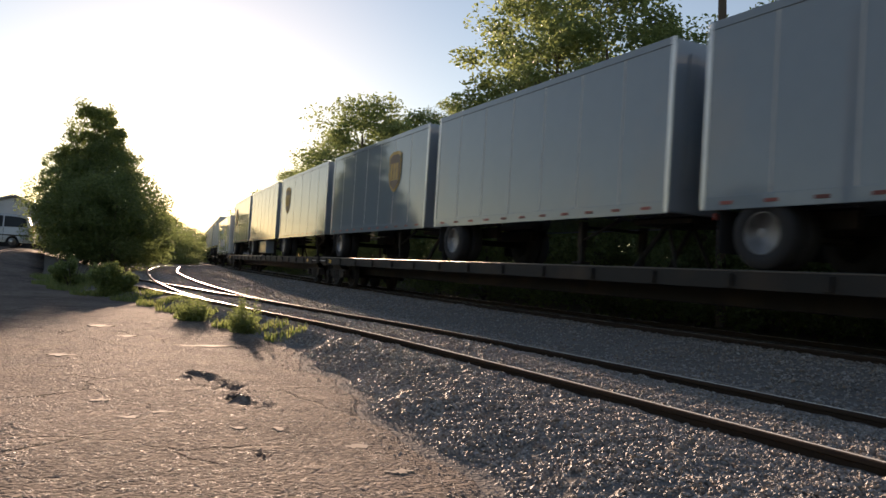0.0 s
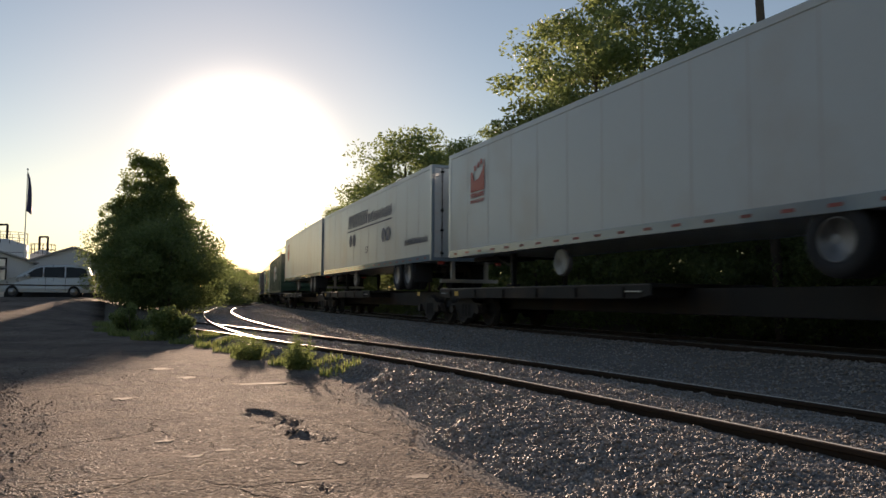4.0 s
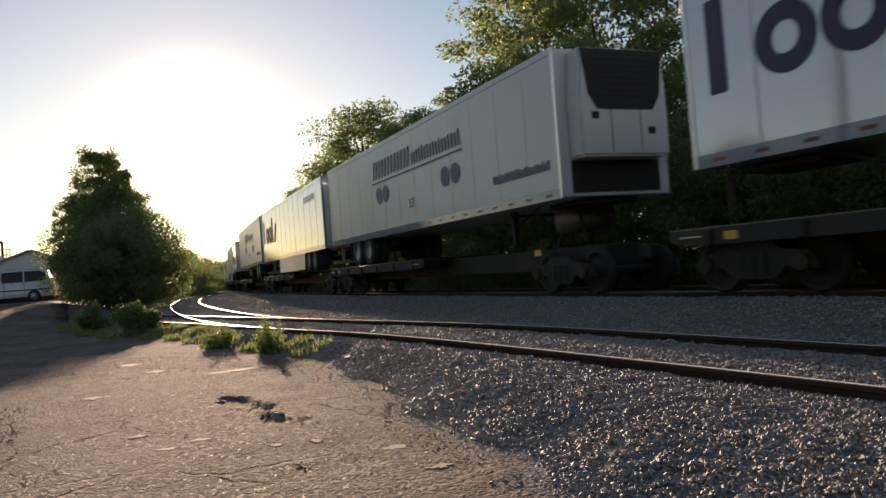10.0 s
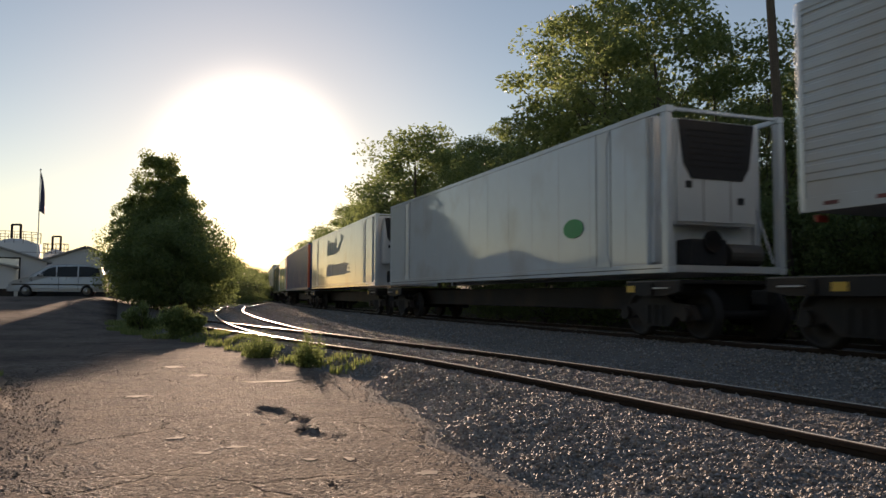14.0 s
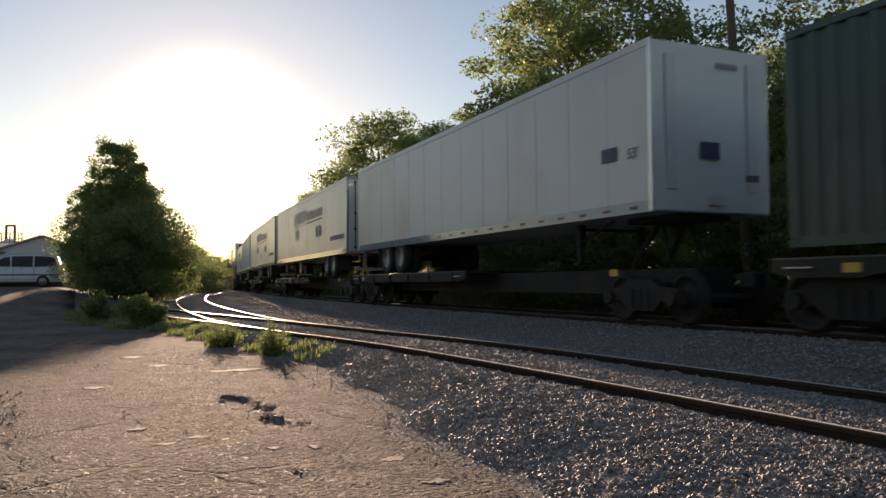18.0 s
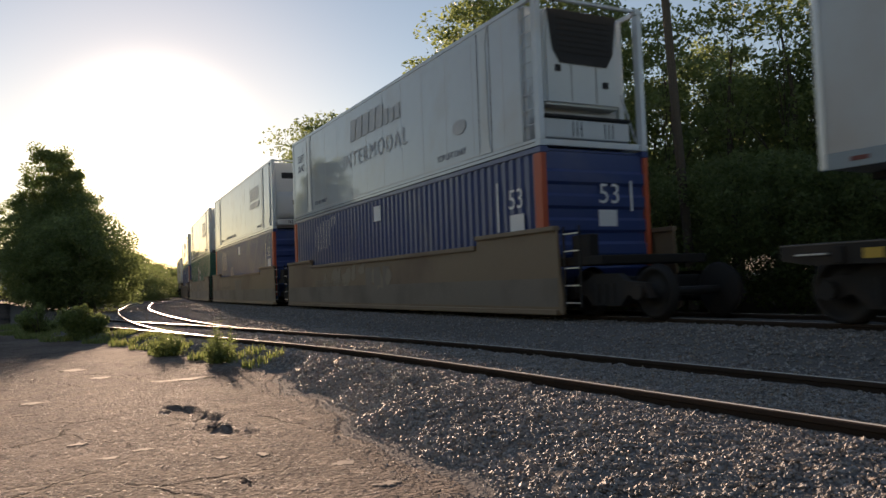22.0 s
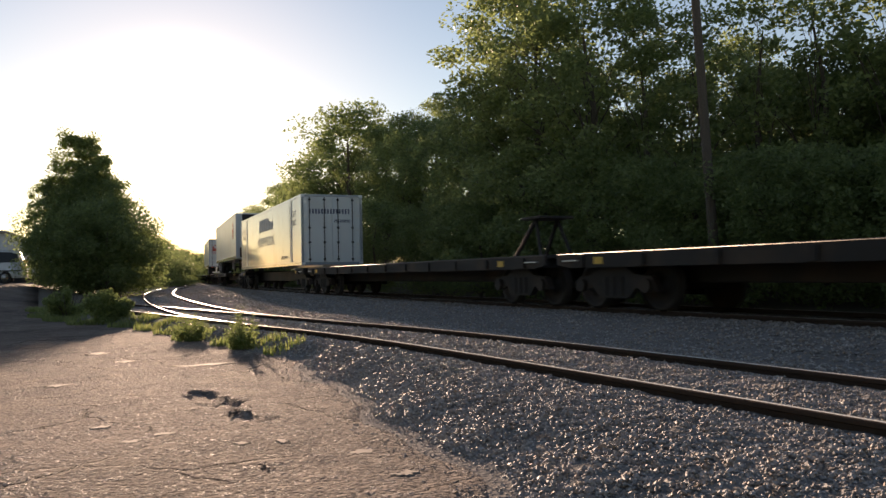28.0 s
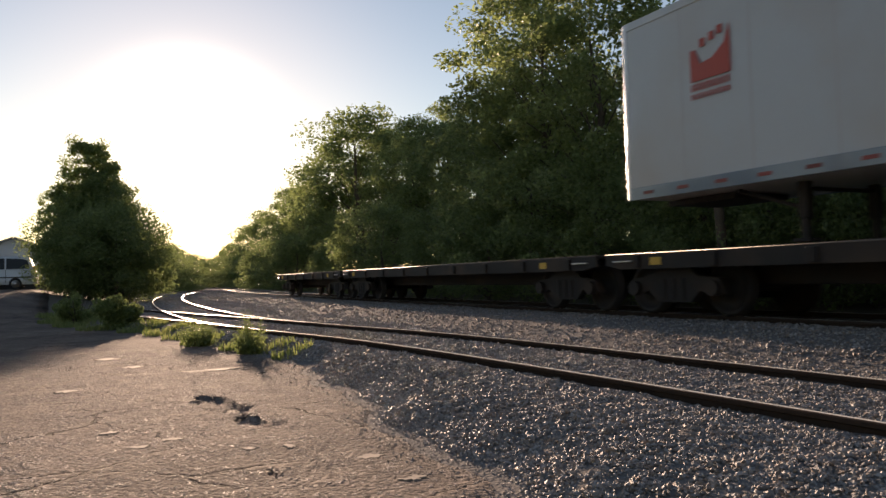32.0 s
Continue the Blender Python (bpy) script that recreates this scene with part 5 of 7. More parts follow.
        for i in range(5):
            shared_part("rung", "rung", lambda: tube(bmesh.new(), (1.4, -0.22, 0), (1.4, 0.22, 0), 0.014, n=6), M["alu"], lad, pose(0, yy, 0.42 + 0.3 * i), label="worn bright rung")
        part("brake_panel", boxm(1.0, 1.2, yy - 0.25, yy + 0.25, 1.2, 1.6, 0.02), M["steel"], car)
    truck(car, half - 0.1)
    TRAIN.append((car, mid))
    return car


# emblems and lettering, all as plain shapes
def shield(tr, y, z, w=0.95, h=1.2):
    pts = [(-0.5, 0.42), (-0.25, 0.5), (0.25, 0.5), (0.5, 0.42), (0.5, -0.1), (0.42, -0.28), (0.22, -0.42), (0, -0.5), (-0.22, -0.42), (-0.42, -0.28), (-0.5, -0.1)]
    plate(tr, [(y + a * w, z + b * h) for a, b in pts], "gold")
    plate(tr, [(y + a * w * 0.88, z - 0.02 + b * h * 0.88) for a, b in pts], "umber", x=1.307)
    letters(tr, y - 0.33, z - 0.25, 0.66, 0.5, 3, "gold", x=1.312, seed=3)


def shipper_marks(tr, half, ink="ink", first=None):
    """Slanted lettering over an underline and two pairs of discs; first: another ink for the rearmost half."""
    r, a = -half + 0.35, first or ink
    letters(tr, r + 4.9, 3.85, 3.3, 0.56, 8, a, slant=0.12, seed=5)
    letters(tr, r + 8.3, 3.85, 3.3, 0.42, 11, ink, wobble=0.25, seed=6)
    plate(tr, [(r + 4.8, 3.7), (r + 8.2, 3.7), (r + 8.2, 3.75), (r + 4.8, 3.75)], a, "underline")
    plate(tr, [(r + 8.2, 3.7), (r + 11.6, 3.7), (r + 11.6, 3.75), (r + 8.2, 3.75)], ink, "underline")
    for y, z, k in ((5.37, 3.31, a), (5.99, 3.31, a), (10.5, 3.2, ink), (11.12, 3.2, ink)):
        disc(tr, r + y, z, 0.26, k)
    words(tr, "53'", r + 7.9, 2.66, 0.38, a)
    letters(tr, r + 13.1, 2.62, 2.4, 0.22, 15, ink, wobble=0.35, seed=7)


def worn_shipper_marks(tr, half):
    shipper_marks(tr, half, "ink", "faded_glare_ink")


def parcel_marks(tr, half):
    r = -half
    letters(tr, r + 0.45, 3.05, 0.3, 1.35, 1, "ink_purple", gap=0.0)
    for y in (1.75, 2.75):
        ring(tr, r + y, 3.52, 0.47, 0.22, "ink_purple")
    letters(tr, r + 3.35, 3.05, 0.3, 1.35, 1, "ink_orange", gap=0.0)
    plate(tr, [(r + 4.0, 3.05), (r + 4.35, 3.05), (r + 4.95, 4.0), (r + 4.6, 4.0)], "ink_orange")
    letters(tr, -1.0, 4.1, 0.95, 0.42, 3, "ink_purple", front=half + 0.04)
    letters(tr, 0.02, 4.1, 0.7, 0.42, 2, "ink_orange", front=half + 0.04)
    letters(tr, half - 3.6, 4.2, 2.2, 0.3, 9, "faded_glare_ink", wobble=0.3, seed=11)


def red_mark(tr, y, z, size=1.0, front=None):
    k = dict(front=front)
    plate(tr, [(y - 0.42 * size, z - 0.3 * size), (y + 0.42 * size, z - 0.3 * size), (y + 0.42 * size, z + 0.5 * size), (y + 0.3 * size, z + 0.2 * size), (y + 0.05 * size, z + 0.02 * size), (y - 0.2 * size, z - 0.02 * size), (y - 0.3 * size, z + 0.22 * size), (y - 0.42 * size, z + 0.25 * size)], "red", **k)
    for i, dx in enumerate((-0.15, 0.05, 0.22)):
        zz = z + (0.25 + 0.06 * i) * size
        plate(tr, [(y + dx * size - 0.05, zz), (y + dx * size + 0.05, zz), (y + dx * size + 0.05, zz + 0.14 * size), (y + dx * size - 0.05, zz + 0.14 * size)], "red", **k)
    letters(tr, y - 0.42 * size, z - 0.46 * size, 0.84 * size, 0.12 * size, 9, "red", front=front, seed=12)
    letters(tr, y - 0.42 * size, z - 0.6 * size, 0.84 * size, 0.09 * size, 10, "red", front=front, seed=13)


def cool_marks(c, half, z0, green="ink_green", ink="ink"):
    r = -half
    letters(c, r + 5.2, z0 + 1.72, 2.6, 0.85, 5, green, slant=0.12, wobble=0.35, seed=14, gap=0.36)
    plate(c, [(r + 7.5, z0 + 1.66), (r + 8.4, z0 + 1.85), (r + 9.6, z0 + 2.45), (r + 8.9, z0 + 2.62), (r + 9.0, z0 + 2.3), (r + 8.2, z0 + 2.05)], green)
    letters(c, r + 5.08, z0 + 0.62, 1.8, 0.66, 4, ink, slant=0.08, wobble=0.2, seed=15)
    letters(c, r + 7.0, z0 + 0.62, 3.4, 0.6, 7, ink, slant=0.08, wobble=0.2, seed=16)
    for i in range(3):
        letters(c, r + 10.3, z0 + 0.68 + 0.18 * i, 0.9 - 0.15 * i, 0.07, 1, ink, gap=0.0)


def faded_marks(c, half, z0):
    cool_marks(c, half, z0, "faded_green", "faded_glare_ink")


def intermodal_marks(c, half, z0, word=True, ink="ink"):
    r = -half
    letters(c, r + 6.15, z0 + 1.85, 2.6, 0.62, 5, ink, slant=0.1, seed=17, gap=0.18)
    letters(c, r + 8.8, z0 + 1.85, 1.15, 0.45, 3, ink, wobble=0.3, seed=18)
    if word:
        words(c, "INTERMODAL", r + 5.45, z0 + 1.1, 0.64, ink, wide=1.28)
    if ink == "ink":
        disc(c, r + 11.6, z0 + 0.95, 0.2, "ink_green", squash=2.3)
    words(c, "TOP LIFT ONLY", r + 11.9, z0 + 0.32, 0.2, "ink")
    words(c, "53FT\nXHC", r + 0.7, z0 + 2.05, 0.36, "ink")


def scrawl(car, y0, y1, z0, z1, count, seed):
    """Sprayed strokes and clouds of pale paint on a car's side."""
    rng = random.Random(seed)
    for i in range(count):
        y, z = y0 + (i + rng.uniform(0.2, 0.8)) * (y1 - y0) / count, rng.uniform(z0, z1)
        a, b = rng.uniform(0.3, 0.75) * (y1 - y0) / count, rng.uniform(0.4, 0.75) * (z1 - z0)
        pts = []
        for k in range(11):
            t = 2 * math.pi * k / 11
            r = rng.uniform(0.45, 1.1)
            pts.append((y + a * r * math.cos(t) + 0.25 * b * math.sin(t), z + b * r * math.sin(t)))
        plate(car, pts, "graffiti", "sprayed_mark", x=1.412 + 0.0011 * i, depth=0.004)


def sprayed_line(car, y, z, loops, size, seed):
    """A looping line of pale spray paint on a car's side."""
    rng = random.Random(seed)
    pts = []
    for k in range(loops):
        r, dz = size * rng.uniform(0.7, 1.3), rng.uniform(-0.08, 0.08)
        for i in range(14):
            a = 2 * math.pi * i / 14 - 1.2
            pts.append((y + k * size * 1.7 + i * size * 0.12 + r * math.cos(a), z + dz + 0.8 * r * math.sin(a)))
    bm = bmesh.new()
    rows = []
    for (ya, za), (yb, zb) in zip(pts, pts[1:]):
        d = Vector((yb - ya, zb - za)).normalized() * 0.016
        rows.append([bm.verts.new((0, ya - d.y, za + d.x)), bm.verts.new((0, ya + d.y, za - d.x))])
    for a, b in zip(rows, rows[1:]):
        bm.faces.new((a[0], a[1], b[1], b[0]))
    bmesh.ops.solidify(bm, geom=bm.faces[:], thickness=0.003)
    part("sprayed_line", bm, M["graffiti_pale"], car).matrix_basis = pose(1.475, 0, 0)


def hex_mark(c, y, z, r, mat="ink_white", inner="green"):
    pts = [(y + r * math.sin(i * math.pi / 3), z + r * math.cos(i * math.pi / 3)) for i in range(6)]
    plate(c, pts, mat, x=1.296, depth=0.01)
    pts = [(y + 0.8 * r * math.sin(i * math.pi / 3), z + 0.8 * r * math.cos(i * math.pi / 3)) for i in range(6)]
    plate(c, pts, inner, x=1.302, depth=0.008)
    for dy in (-0.34, 0, 0.34):
        plate(c, [(y + dy * r - 0.1 * r, z - 0.45 * r), (y + dy * r + 0.1 * r, z - 0.45 * r), (y + dy * r + 0.1 * r, z + 0.45 * r), (y + dy * r - 0.1 * r, z + 0.45 * r)], "red", x=1.306)


def ribbed_marks(t, h):
    """Dark block lettering, a large dark shield and a line of small writing on a ribbed side."""
    r = -h
    plate(t, [(r + 5.5, 4.1), (r + 7.45, 4.1), (r + 7.6, 4.2), (r + 7.6, 4.62), (r + 5.65, 4.62), (r + 5.5, 4.52)], "ink_black", x=1.304)
    letters(t, r + 5.62, 4.15, 1.85, 0.37, 5, "ink_white", x=1.31, gap=0.3)
    words(t, "INTERMODAL", r + 7.75, 4.2, 0.46, "ink_black", wide=1.15)
    plate(t, [(r + 7.05, 3.72), (r + 7.7, 3.98), (r + 9.25, 4.08), (r + 9.2, 3.75), (r + 8.85, 3.15), (r + 8.1, 2.88), (r + 7.35, 3.02)], "ink_black", x=1.304)
    plate(t, [(r + 7.75, 3.1), (r + 7.82, 3.1), (r + 8.0, 3.85), (r + 7.93, 3.85)], "faded_glare_ink", x=1.31)
    for z in (3.12, 3.4, 3.68):
        plate(t, [(r + 8.15, z), (r + 8.6, z), (r + 8.6, z + 0.09), (r + 8.15, z + 0.09)], "faded_glare_ink", x=1.31)
    plate(t, [(r + 8.15, 3.1), (r + 8.25, 3.1), (r + 8.25, 3.8), (r + 8.15, 3.8)], "faded_glare_ink", x=1.3105)
    disc(t, r + 12.85, 3.2, 0.17, "faded_glare_ink", squash=2.6)
    disc(t, r + 12.85, 3.2, 0.09, "ink_black", squash=4.0, x=1.308)
    letters(t, r + 6.9, 2.55, 3.4, 0.15, 20, "seam", wobble=0.35, seed=41)


def build_train():
    # two long flat cars with three short grey trailers each
    flat_car(-1.2, 27.2, hitches=(0.6, 9.9, 18.9))
    flat_car(27.3, 55.6, hitches=(28.4, 37.5, 47.2))
    for i, (a, b) in enumerate(((-0.4, 8.2), (8.85, 17.4), (18.0, 26.7), (27.5, 36.0), (36.9, 45.5), (46.3, 54.8))):
        tr, h = trailer(a, b, "grey", "grey short box trailer with a brown and gold shield" if i in (2, 3, 5) else "plain grey short box trailer", "plain", wheel_y=(-3.2,), z1=4.85)
        if i in (2, 3, 5):
            shield(tr, h - 2.4 if i == 2 else -h + 1.55, 3.75)
        if i == 4:
            part("tool_box", boxm(0.75, 1.22, -0.9, 1.2, 1.32, 2.0, 0.05), M["grey"], tr, "pale box under the floor")
    top = 1.29

    def under(k0, k1, hitch=True):
        flat_car(k0 - 0.75, k1 + 0.7, trucks=(True, True), hitches=(k0 + 1.0,) if hitch else (), platforms=((k1 - 9.0, k1 + 0.6),) if hitch else ((k0 - 0.3, k0 + 1.2), (k1 - 1.4, k1 + 0.3)))

    def white_trailer(k0, k1, label, marks=None, **kw):
        under(k0, k1)
        tr, h = trailer(k0, k1, label=label, **kw)
        if marks:
            marks(tr, h)
        return tr, h

    def deck_container(k0, k1, label, extra=0.6, marks=None, front="reefer"):
        under(k0, k1, False)
        c, h = smooth_container(k0, k1, top, label, front, extra)
        if marks:
            marks(c, h, top)
        return c, h

    deck_container(57.8, 73.95, "white refrigerated container with faded lettering and an open front frame", 0.6, faded_marks)
    white_trailer(74.4, 90.6, "white box trailer with plain dirty sides", style="posts")
    tr, h = white_trailer(92.8, 109.1, "white box trailer with a red emblem", doors_front=True)
    red_mark(tr, -h + 1.9, 4.0)
    white_trailer(110.5, 126.6, "white box trailer with dark blue lettering and discs", shipper_marks, doors_front=True)
    tr, h = white_trailer(127.3, 143.4, "white box trailer with a red emblem near its rear", doors_front=True)
    red_mark(tr, -h + 1.93, 4.02, 1.0)
    under(146.6, 162.8, False)
    c, h = steel_container(146.6, 162.8, top, "dark_green", "dark green ribbed steel container with a white emblem")
    hex_mark(c, -h + 7.75, top + 1.58, 0.68, "ink_white", "ink_white")
    letters(c, -h + 8.6, top + 1.7, 1.4, 0.5, 3, "ink_white", x=1.294, wobble=0.2)
    letters(c, -h + 8.6, top + 1.1, 2.1, 0.5, 5, "ink_white", x=1.294, wobble=0.2)
    ring6 = [(-0.64 + 0.2 * math.cos(k * math.pi / 3 + 0.52), top + 2.36 + 0.2 * math.sin(k * math.pi / 3 + 0.52)) for k in range(6)]
    part("emblem", poly(bmesh.new(), ring6, 0.006), M["ink_white"], c, "small white hexagon emblem").matrix_basis = pose(0, h - 0.012, 0, 0, 0, 90)
    for z in (2.27, 2.4):
        bm = bmesh.new()
        for k in range(4):
            y = -0.36 + 0.1 * k
            box(bm, 0, 0.006, y, y + 0.075, top + z, top + z + 0.09)
        part("lettering", bm, M["ink_white"], c).matrix_basis = pose(0, h - 0.012, 0, 0, 0, 90)
    c, h = deck_container(164.6, 180.75, "white refrigerated container with a red hexagon emblem")
    hex_mark(c, -h + 7.3, top + 1.5, 0.68, "red", "white")
    words(c, "53'", -h + 1.5, top + 2.2, 0.3, "ink")
    words(c, "TOP LIFT ONLY", h - 5.6, top + 0.3, 0.26, "ink")
    letters(c, -h + 3.0, top + 1.1, 1.0, 0.25, 5, "ink_green", wobble=0.3)
    letters(c, -h + 3.0, top + 1.5, 1.0, 0.25, 5, "ink_green", wobble=0.3)
    under(182.0, 198.2, False)
    c, h = steel_container(182.0, 198.2, top, "navy", "navy blue ribbed steel container with faded lettering")
    letters(c, -h + 7.3, top + 1.9, 1.2, 0.5, 3, "worn_navy", x=1.294)
    letters(c, -h + 7.3, top + 1.45, 1.4, 0.3, 7, "worn_navy", x=1.294, wobble=0.3)
    letters(c, -h + 7.4, top + 1.1, 1.1, 0.26, 6, "worn_navy", x=1.294, wobble=0.3)
    for dy in (3.85, 4.4):
        disc(c, -h + dy, top + 1.9, 0.15, "ink_white", x=1.294, n=4)
    deck_container(199.1, 215.25, "white refrigerated container with green and dark lettering", 0.6, cool_marks)
    white_trailer(216.2, 232.4, "silver box trailer with purple and orange lettering", parcel_marks, paint="silver", style="plain", skirt="white", doors_front=True)
    white_trailer(235.8, 252.0, "white refrigerated trailer with dark blue lettering and discs", shipper_marks, reefer=True)
    white_trailer(253.2, 269.5, "silver box trailer with purple and orange lettering", parcel_marks, paint="silver", style="plain", skirt="white", doors_front=True)
    white_trailer(270.6, 286.8, "white box trailer with dark blue lettering and discs", shipper_marks, doors_front=True)
    flat_car(287.6, 304.4, hitches=(296.0,))
    tr, h = trailer(295.2, 303.9, "grey", "grey short box trailer with a brown and gold shield", "plain", wheel_y=(-3.2,), z1=4.85)
    shield(tr, -h + 1.55, 3.65)
    white_trailer(304.9, 321.1, "white ribbed refrigerated trailer with dark lettering", lambda t, h: (words(t, "INTERMODAL", -h + 7.3, 4.2, 0.46, "faded_glare_ink", wide=1.15), letters(t, -h + 4.6, 4.2, 2.4, 0.36, 7, "faded_glare_ink"), plate(t, [(-h + 7.7, 3.85), (-h + 8.6, 3.85), (-h + 8.6, 3.5), (-h + 8.15, 3.2), (-h + 7.7, 3.5)], "faded_glare_ink", x=1.305)), style="ribbed", reefer=True, skirt="white")
    deck_container(323.8, 339.95, "plain glossy white refrigerated container with a small green emblem", 0.6, lambda c, h, z: disc(c, h - 3.1, z + 1.0, 0.2, "ink_green", squash=2.0))
    deck_container(342.1, 358.25, "white refrigerated container with faded green and grey lettering", 0.6, faded_marks)
    under(359.9, 376.1, False)
    steel_container(359.9, 376.1, top, "blue", "blue ribbed steel container with orange corner posts", "orange")
    deck_container(376.95, 393.1, "white refrigerated container with plain sides", 0.6)
    under(394.0, 410.2, False)
    c, h = steel_container(394.0, 410.2, top, "dark_green", "dark green ribbed steel container with a yellow emblem")
    plate(c, [(-h + 5.1, top + 1.55), (-h + 6.3, top + 1.55), (-h + 6.3, top + 2.5), (-h + 5.1, top + 2.5)], "gold", x=1.292, depth=0.01)
    plate(c, [(-h + 5.25, top + 1.75), (-h + 6.15, top + 1.75), (-h + 6.15, top + 2.36), (-h + 5.25, top + 2.36)], "dark_green", x=1.298, depth=0.008)
    letters(c, -h + 5.35, top + 1.85, 0.75, 0.42, 3, "gold", x=1.303)
    plate(c, [(-h + 4.2, top + 2.2), (-h + 4.32, top + 2.36), (-h + 4.44, top + 2.2), (-h + 4.32, top + 2.04)], "ink_white", x=1.294)
    white_trailer(412.8, 429.0, "white box trailer with dark placards", lambda t, h: [plate(t, [(-0.28, 2.95), (0.14, 2.95), (0.14, 3.25), (-0.28, 3.25)], "ink", front=h + 0.02), words(t, "53'", -h + 15.55, 2.98, 0.26, "ink"), letters(t, 0.1, 4.55, 0.5, 0.1, 6, "ink", front=h + 0.02), letters(t, 0.75, 2.6, 0.3, 0.12, 3, "steel", front=h + 0.02)] + [plate(t, [(y, 3.0), (y + 0.45, 3.0), (y + 0.45, 3.25), (y, 3.25)], "ink") for y in (-h + 14.8,)], doors_front=False)
    white_trailer(430.6, 446.8, "white box trailer with half-faded lettering and dark discs", worn_shipper_marks, doors_front=True)
    white_trailer(448.1, 464.3, "white box trailer with dark blue lettering and discs", shipper_marks, doors_front=True)
    tr, h = white_trailer(465.4, 481.5, "white box trailer with an orange emblem near its rear", style="posts", doors_front=True)
    red_mark(tr, -h + 2.3, 4.02, 0.9)
    white_trailer(482.3, 498.4, "white box trailer with half-faded lettering and dark discs", worn_shipper_marks, doors_front=True)
    # double stacks in well cars
    lo, hi = 0.43, 3.34
    for k0, k1, paint, low, posts, style, ribs in ((503.9, 520.0, "tan", "blue", "orange", "prime", False), (523.3, 539.4, "tan", "blue", "orange", "reefer", False), (542.45, 558.6, "tan", "green", None, "reefer", False), (565.7, 581.8, "brown", "blue", "faded", "doors", True)):
        a = k0 - (1.65 if k0 < 565 else 2.4)
        b = k1 + (1.65 if k0 < 540 else 2.4)
        car = well_car(a, b, paint, ribs, "grey-brown ribbed steel well car with a rusty top sill" if ribs else "tan steel well car with rusty sides")
        c, h = steel_container(k0, k1, lo, low, "%s ribbed steel container in a well car" % low, posts)
        if low == "blue":
            words(c, "53", h - 1.2, lo + 1.82, 0.55, "ink_white", x=1.292)
            fx = 0.0 if ribs else 0.25
            words(c, "53", fx - 0.25, lo + 1.85, 0.55, "ink_white", front=h + 0.005)
            plate(c, [(h - 1.15, lo + 1.35), (h - 0.65, lo + 1.35), (h - 0.65, lo + 1.7), (h - 1.15, lo + 1.7)], "ink_white", "label_panel", x=1.292)
            plate(c, [(h - 1.62, lo + 1.4), (h - 1.56, lo + 1.4), (h - 1.56, lo + 2.4), (h - 1.62, lo + 2.4)], "ink_white", "label_panel", x=1.292)
            plate(c, [(fx - 0.25, lo + 1.4), (fx + 0.2, lo + 1.4), (fx + 0.2, lo + 1.72), (fx - 0.25, lo + 1.72)], "ink_white", "label_panel", front=h - 0.01)
            plate(c, [(0.8, lo + 1.7), (0.86, lo + 1.7), (0.86, lo + 2.3), (0.8, lo + 2.3)], "ink_white", "label_panel", front=h - 0.01)
            ly = -h + (7.45 if ribs else 7.85)
            plate(c, [(ly, lo + 2.2), (ly + 0.5, lo + 2.2), (ly + 0.5, lo + 2.62), (ly, lo + 2.62)], "ink_white", "label_panel", x=1.292)
        else:
            disc(c, 0.55, lo + 2.45, 0.2, "ink_white", x=h - 0.012, n=6).matrix_basis = pose(0, h - 0.012, 0, 0, 0, 90)
            words(c, "53", h - 1.4, lo + 1.45, 0.34, "ink_white", x=1.292)
        strokes = []
        if style == "prime":
            strokes = [(2.52 + 0.285 * i, drop, tall) for i, (drop, tall) in enumerate(((0.62, 0.5), (0.42, 0.85), (0.34, 0.92), (0.3, 0.92), (0.26, 0.95), (0.3, 0.8), (0.2, 0.36), (0.2, 0.3)))]
        elif low == "blue" and style == "reefer":
            strokes = [(2.54 + 0.28 * i, 0.36, 1.0) for i in range(6)] + [(5.4 + 0.31 * i, 1.22, 0.8) for i in range(3)]
        for dy, drop, tall in strokes:
            y, zt = -h + dy, lo + 2.9 - drop
            plate(c, [(y, zt - tall), (y + 0.022, zt - tall), (y + 0.022, zt), (y, zt)], "ink_white", "letter_stroke", x=1.292)
        if low == "green":
            plate(c, [(-h + 6.75, lo + 1.12), (-h + 7.93, lo + 1.12), (-h + 7.93, lo + 1.98), (-h + 7.75, lo + 2.12), (-h + 7.34, lo + 2.3), (-h + 6.93, lo + 2.12), (-h + 6.75, lo + 1.98)], "worn_white", x=1.292)
            for y in (7.0, 7.27, 7.54):
                plate(c, [(-h + y, lo + 1.12), (-h + y + 0.15, lo + 1.12), (-h + y + 0.15, lo + 1.9), (-h + y, lo + 1.9)], "faded_red_ink", x=1.2975)
            letters(c, -h + 8.5, lo + 1.66, 0.9, 0.34, 3, "worn_white", x=1.294, wobble=0.2)
            letters(c, -h + 8.22, lo + 1.22, 1.4, 0.36, 5, "worn_white", x=1.294, wobble=0.2)
        u, h = smooth_container(k0, k1, hi, "white refrigerated container stacked on a %s one" % low, "doors" if style == "doors" else "round" if style == "reefer" else "panel", 0.6)
        if style == "reefer":
            letters(u, -h + 11.2, hi + 1.62, 2.1, 0.58, 6, "blue", slant=0.1, seed=20)
            plate(u, [(-h + 11.2, hi + 1.25), (-h + 13.3, hi + 1.25), (-h + 13.38, hi + 1.5), (-h + 11.28, hi + 1.5)], "blue")
            words(u, "TOP LIFT ONLY", -h + 12.9, hi + 0.27, 0.16, "ink")
            words(u, "TOP LIFT ONLY", -h + 2.3, hi + 0.27, 0.16, "ink")
            words(u, "53", -h + 15.3, hi + 0.3, 0.26, "ink")
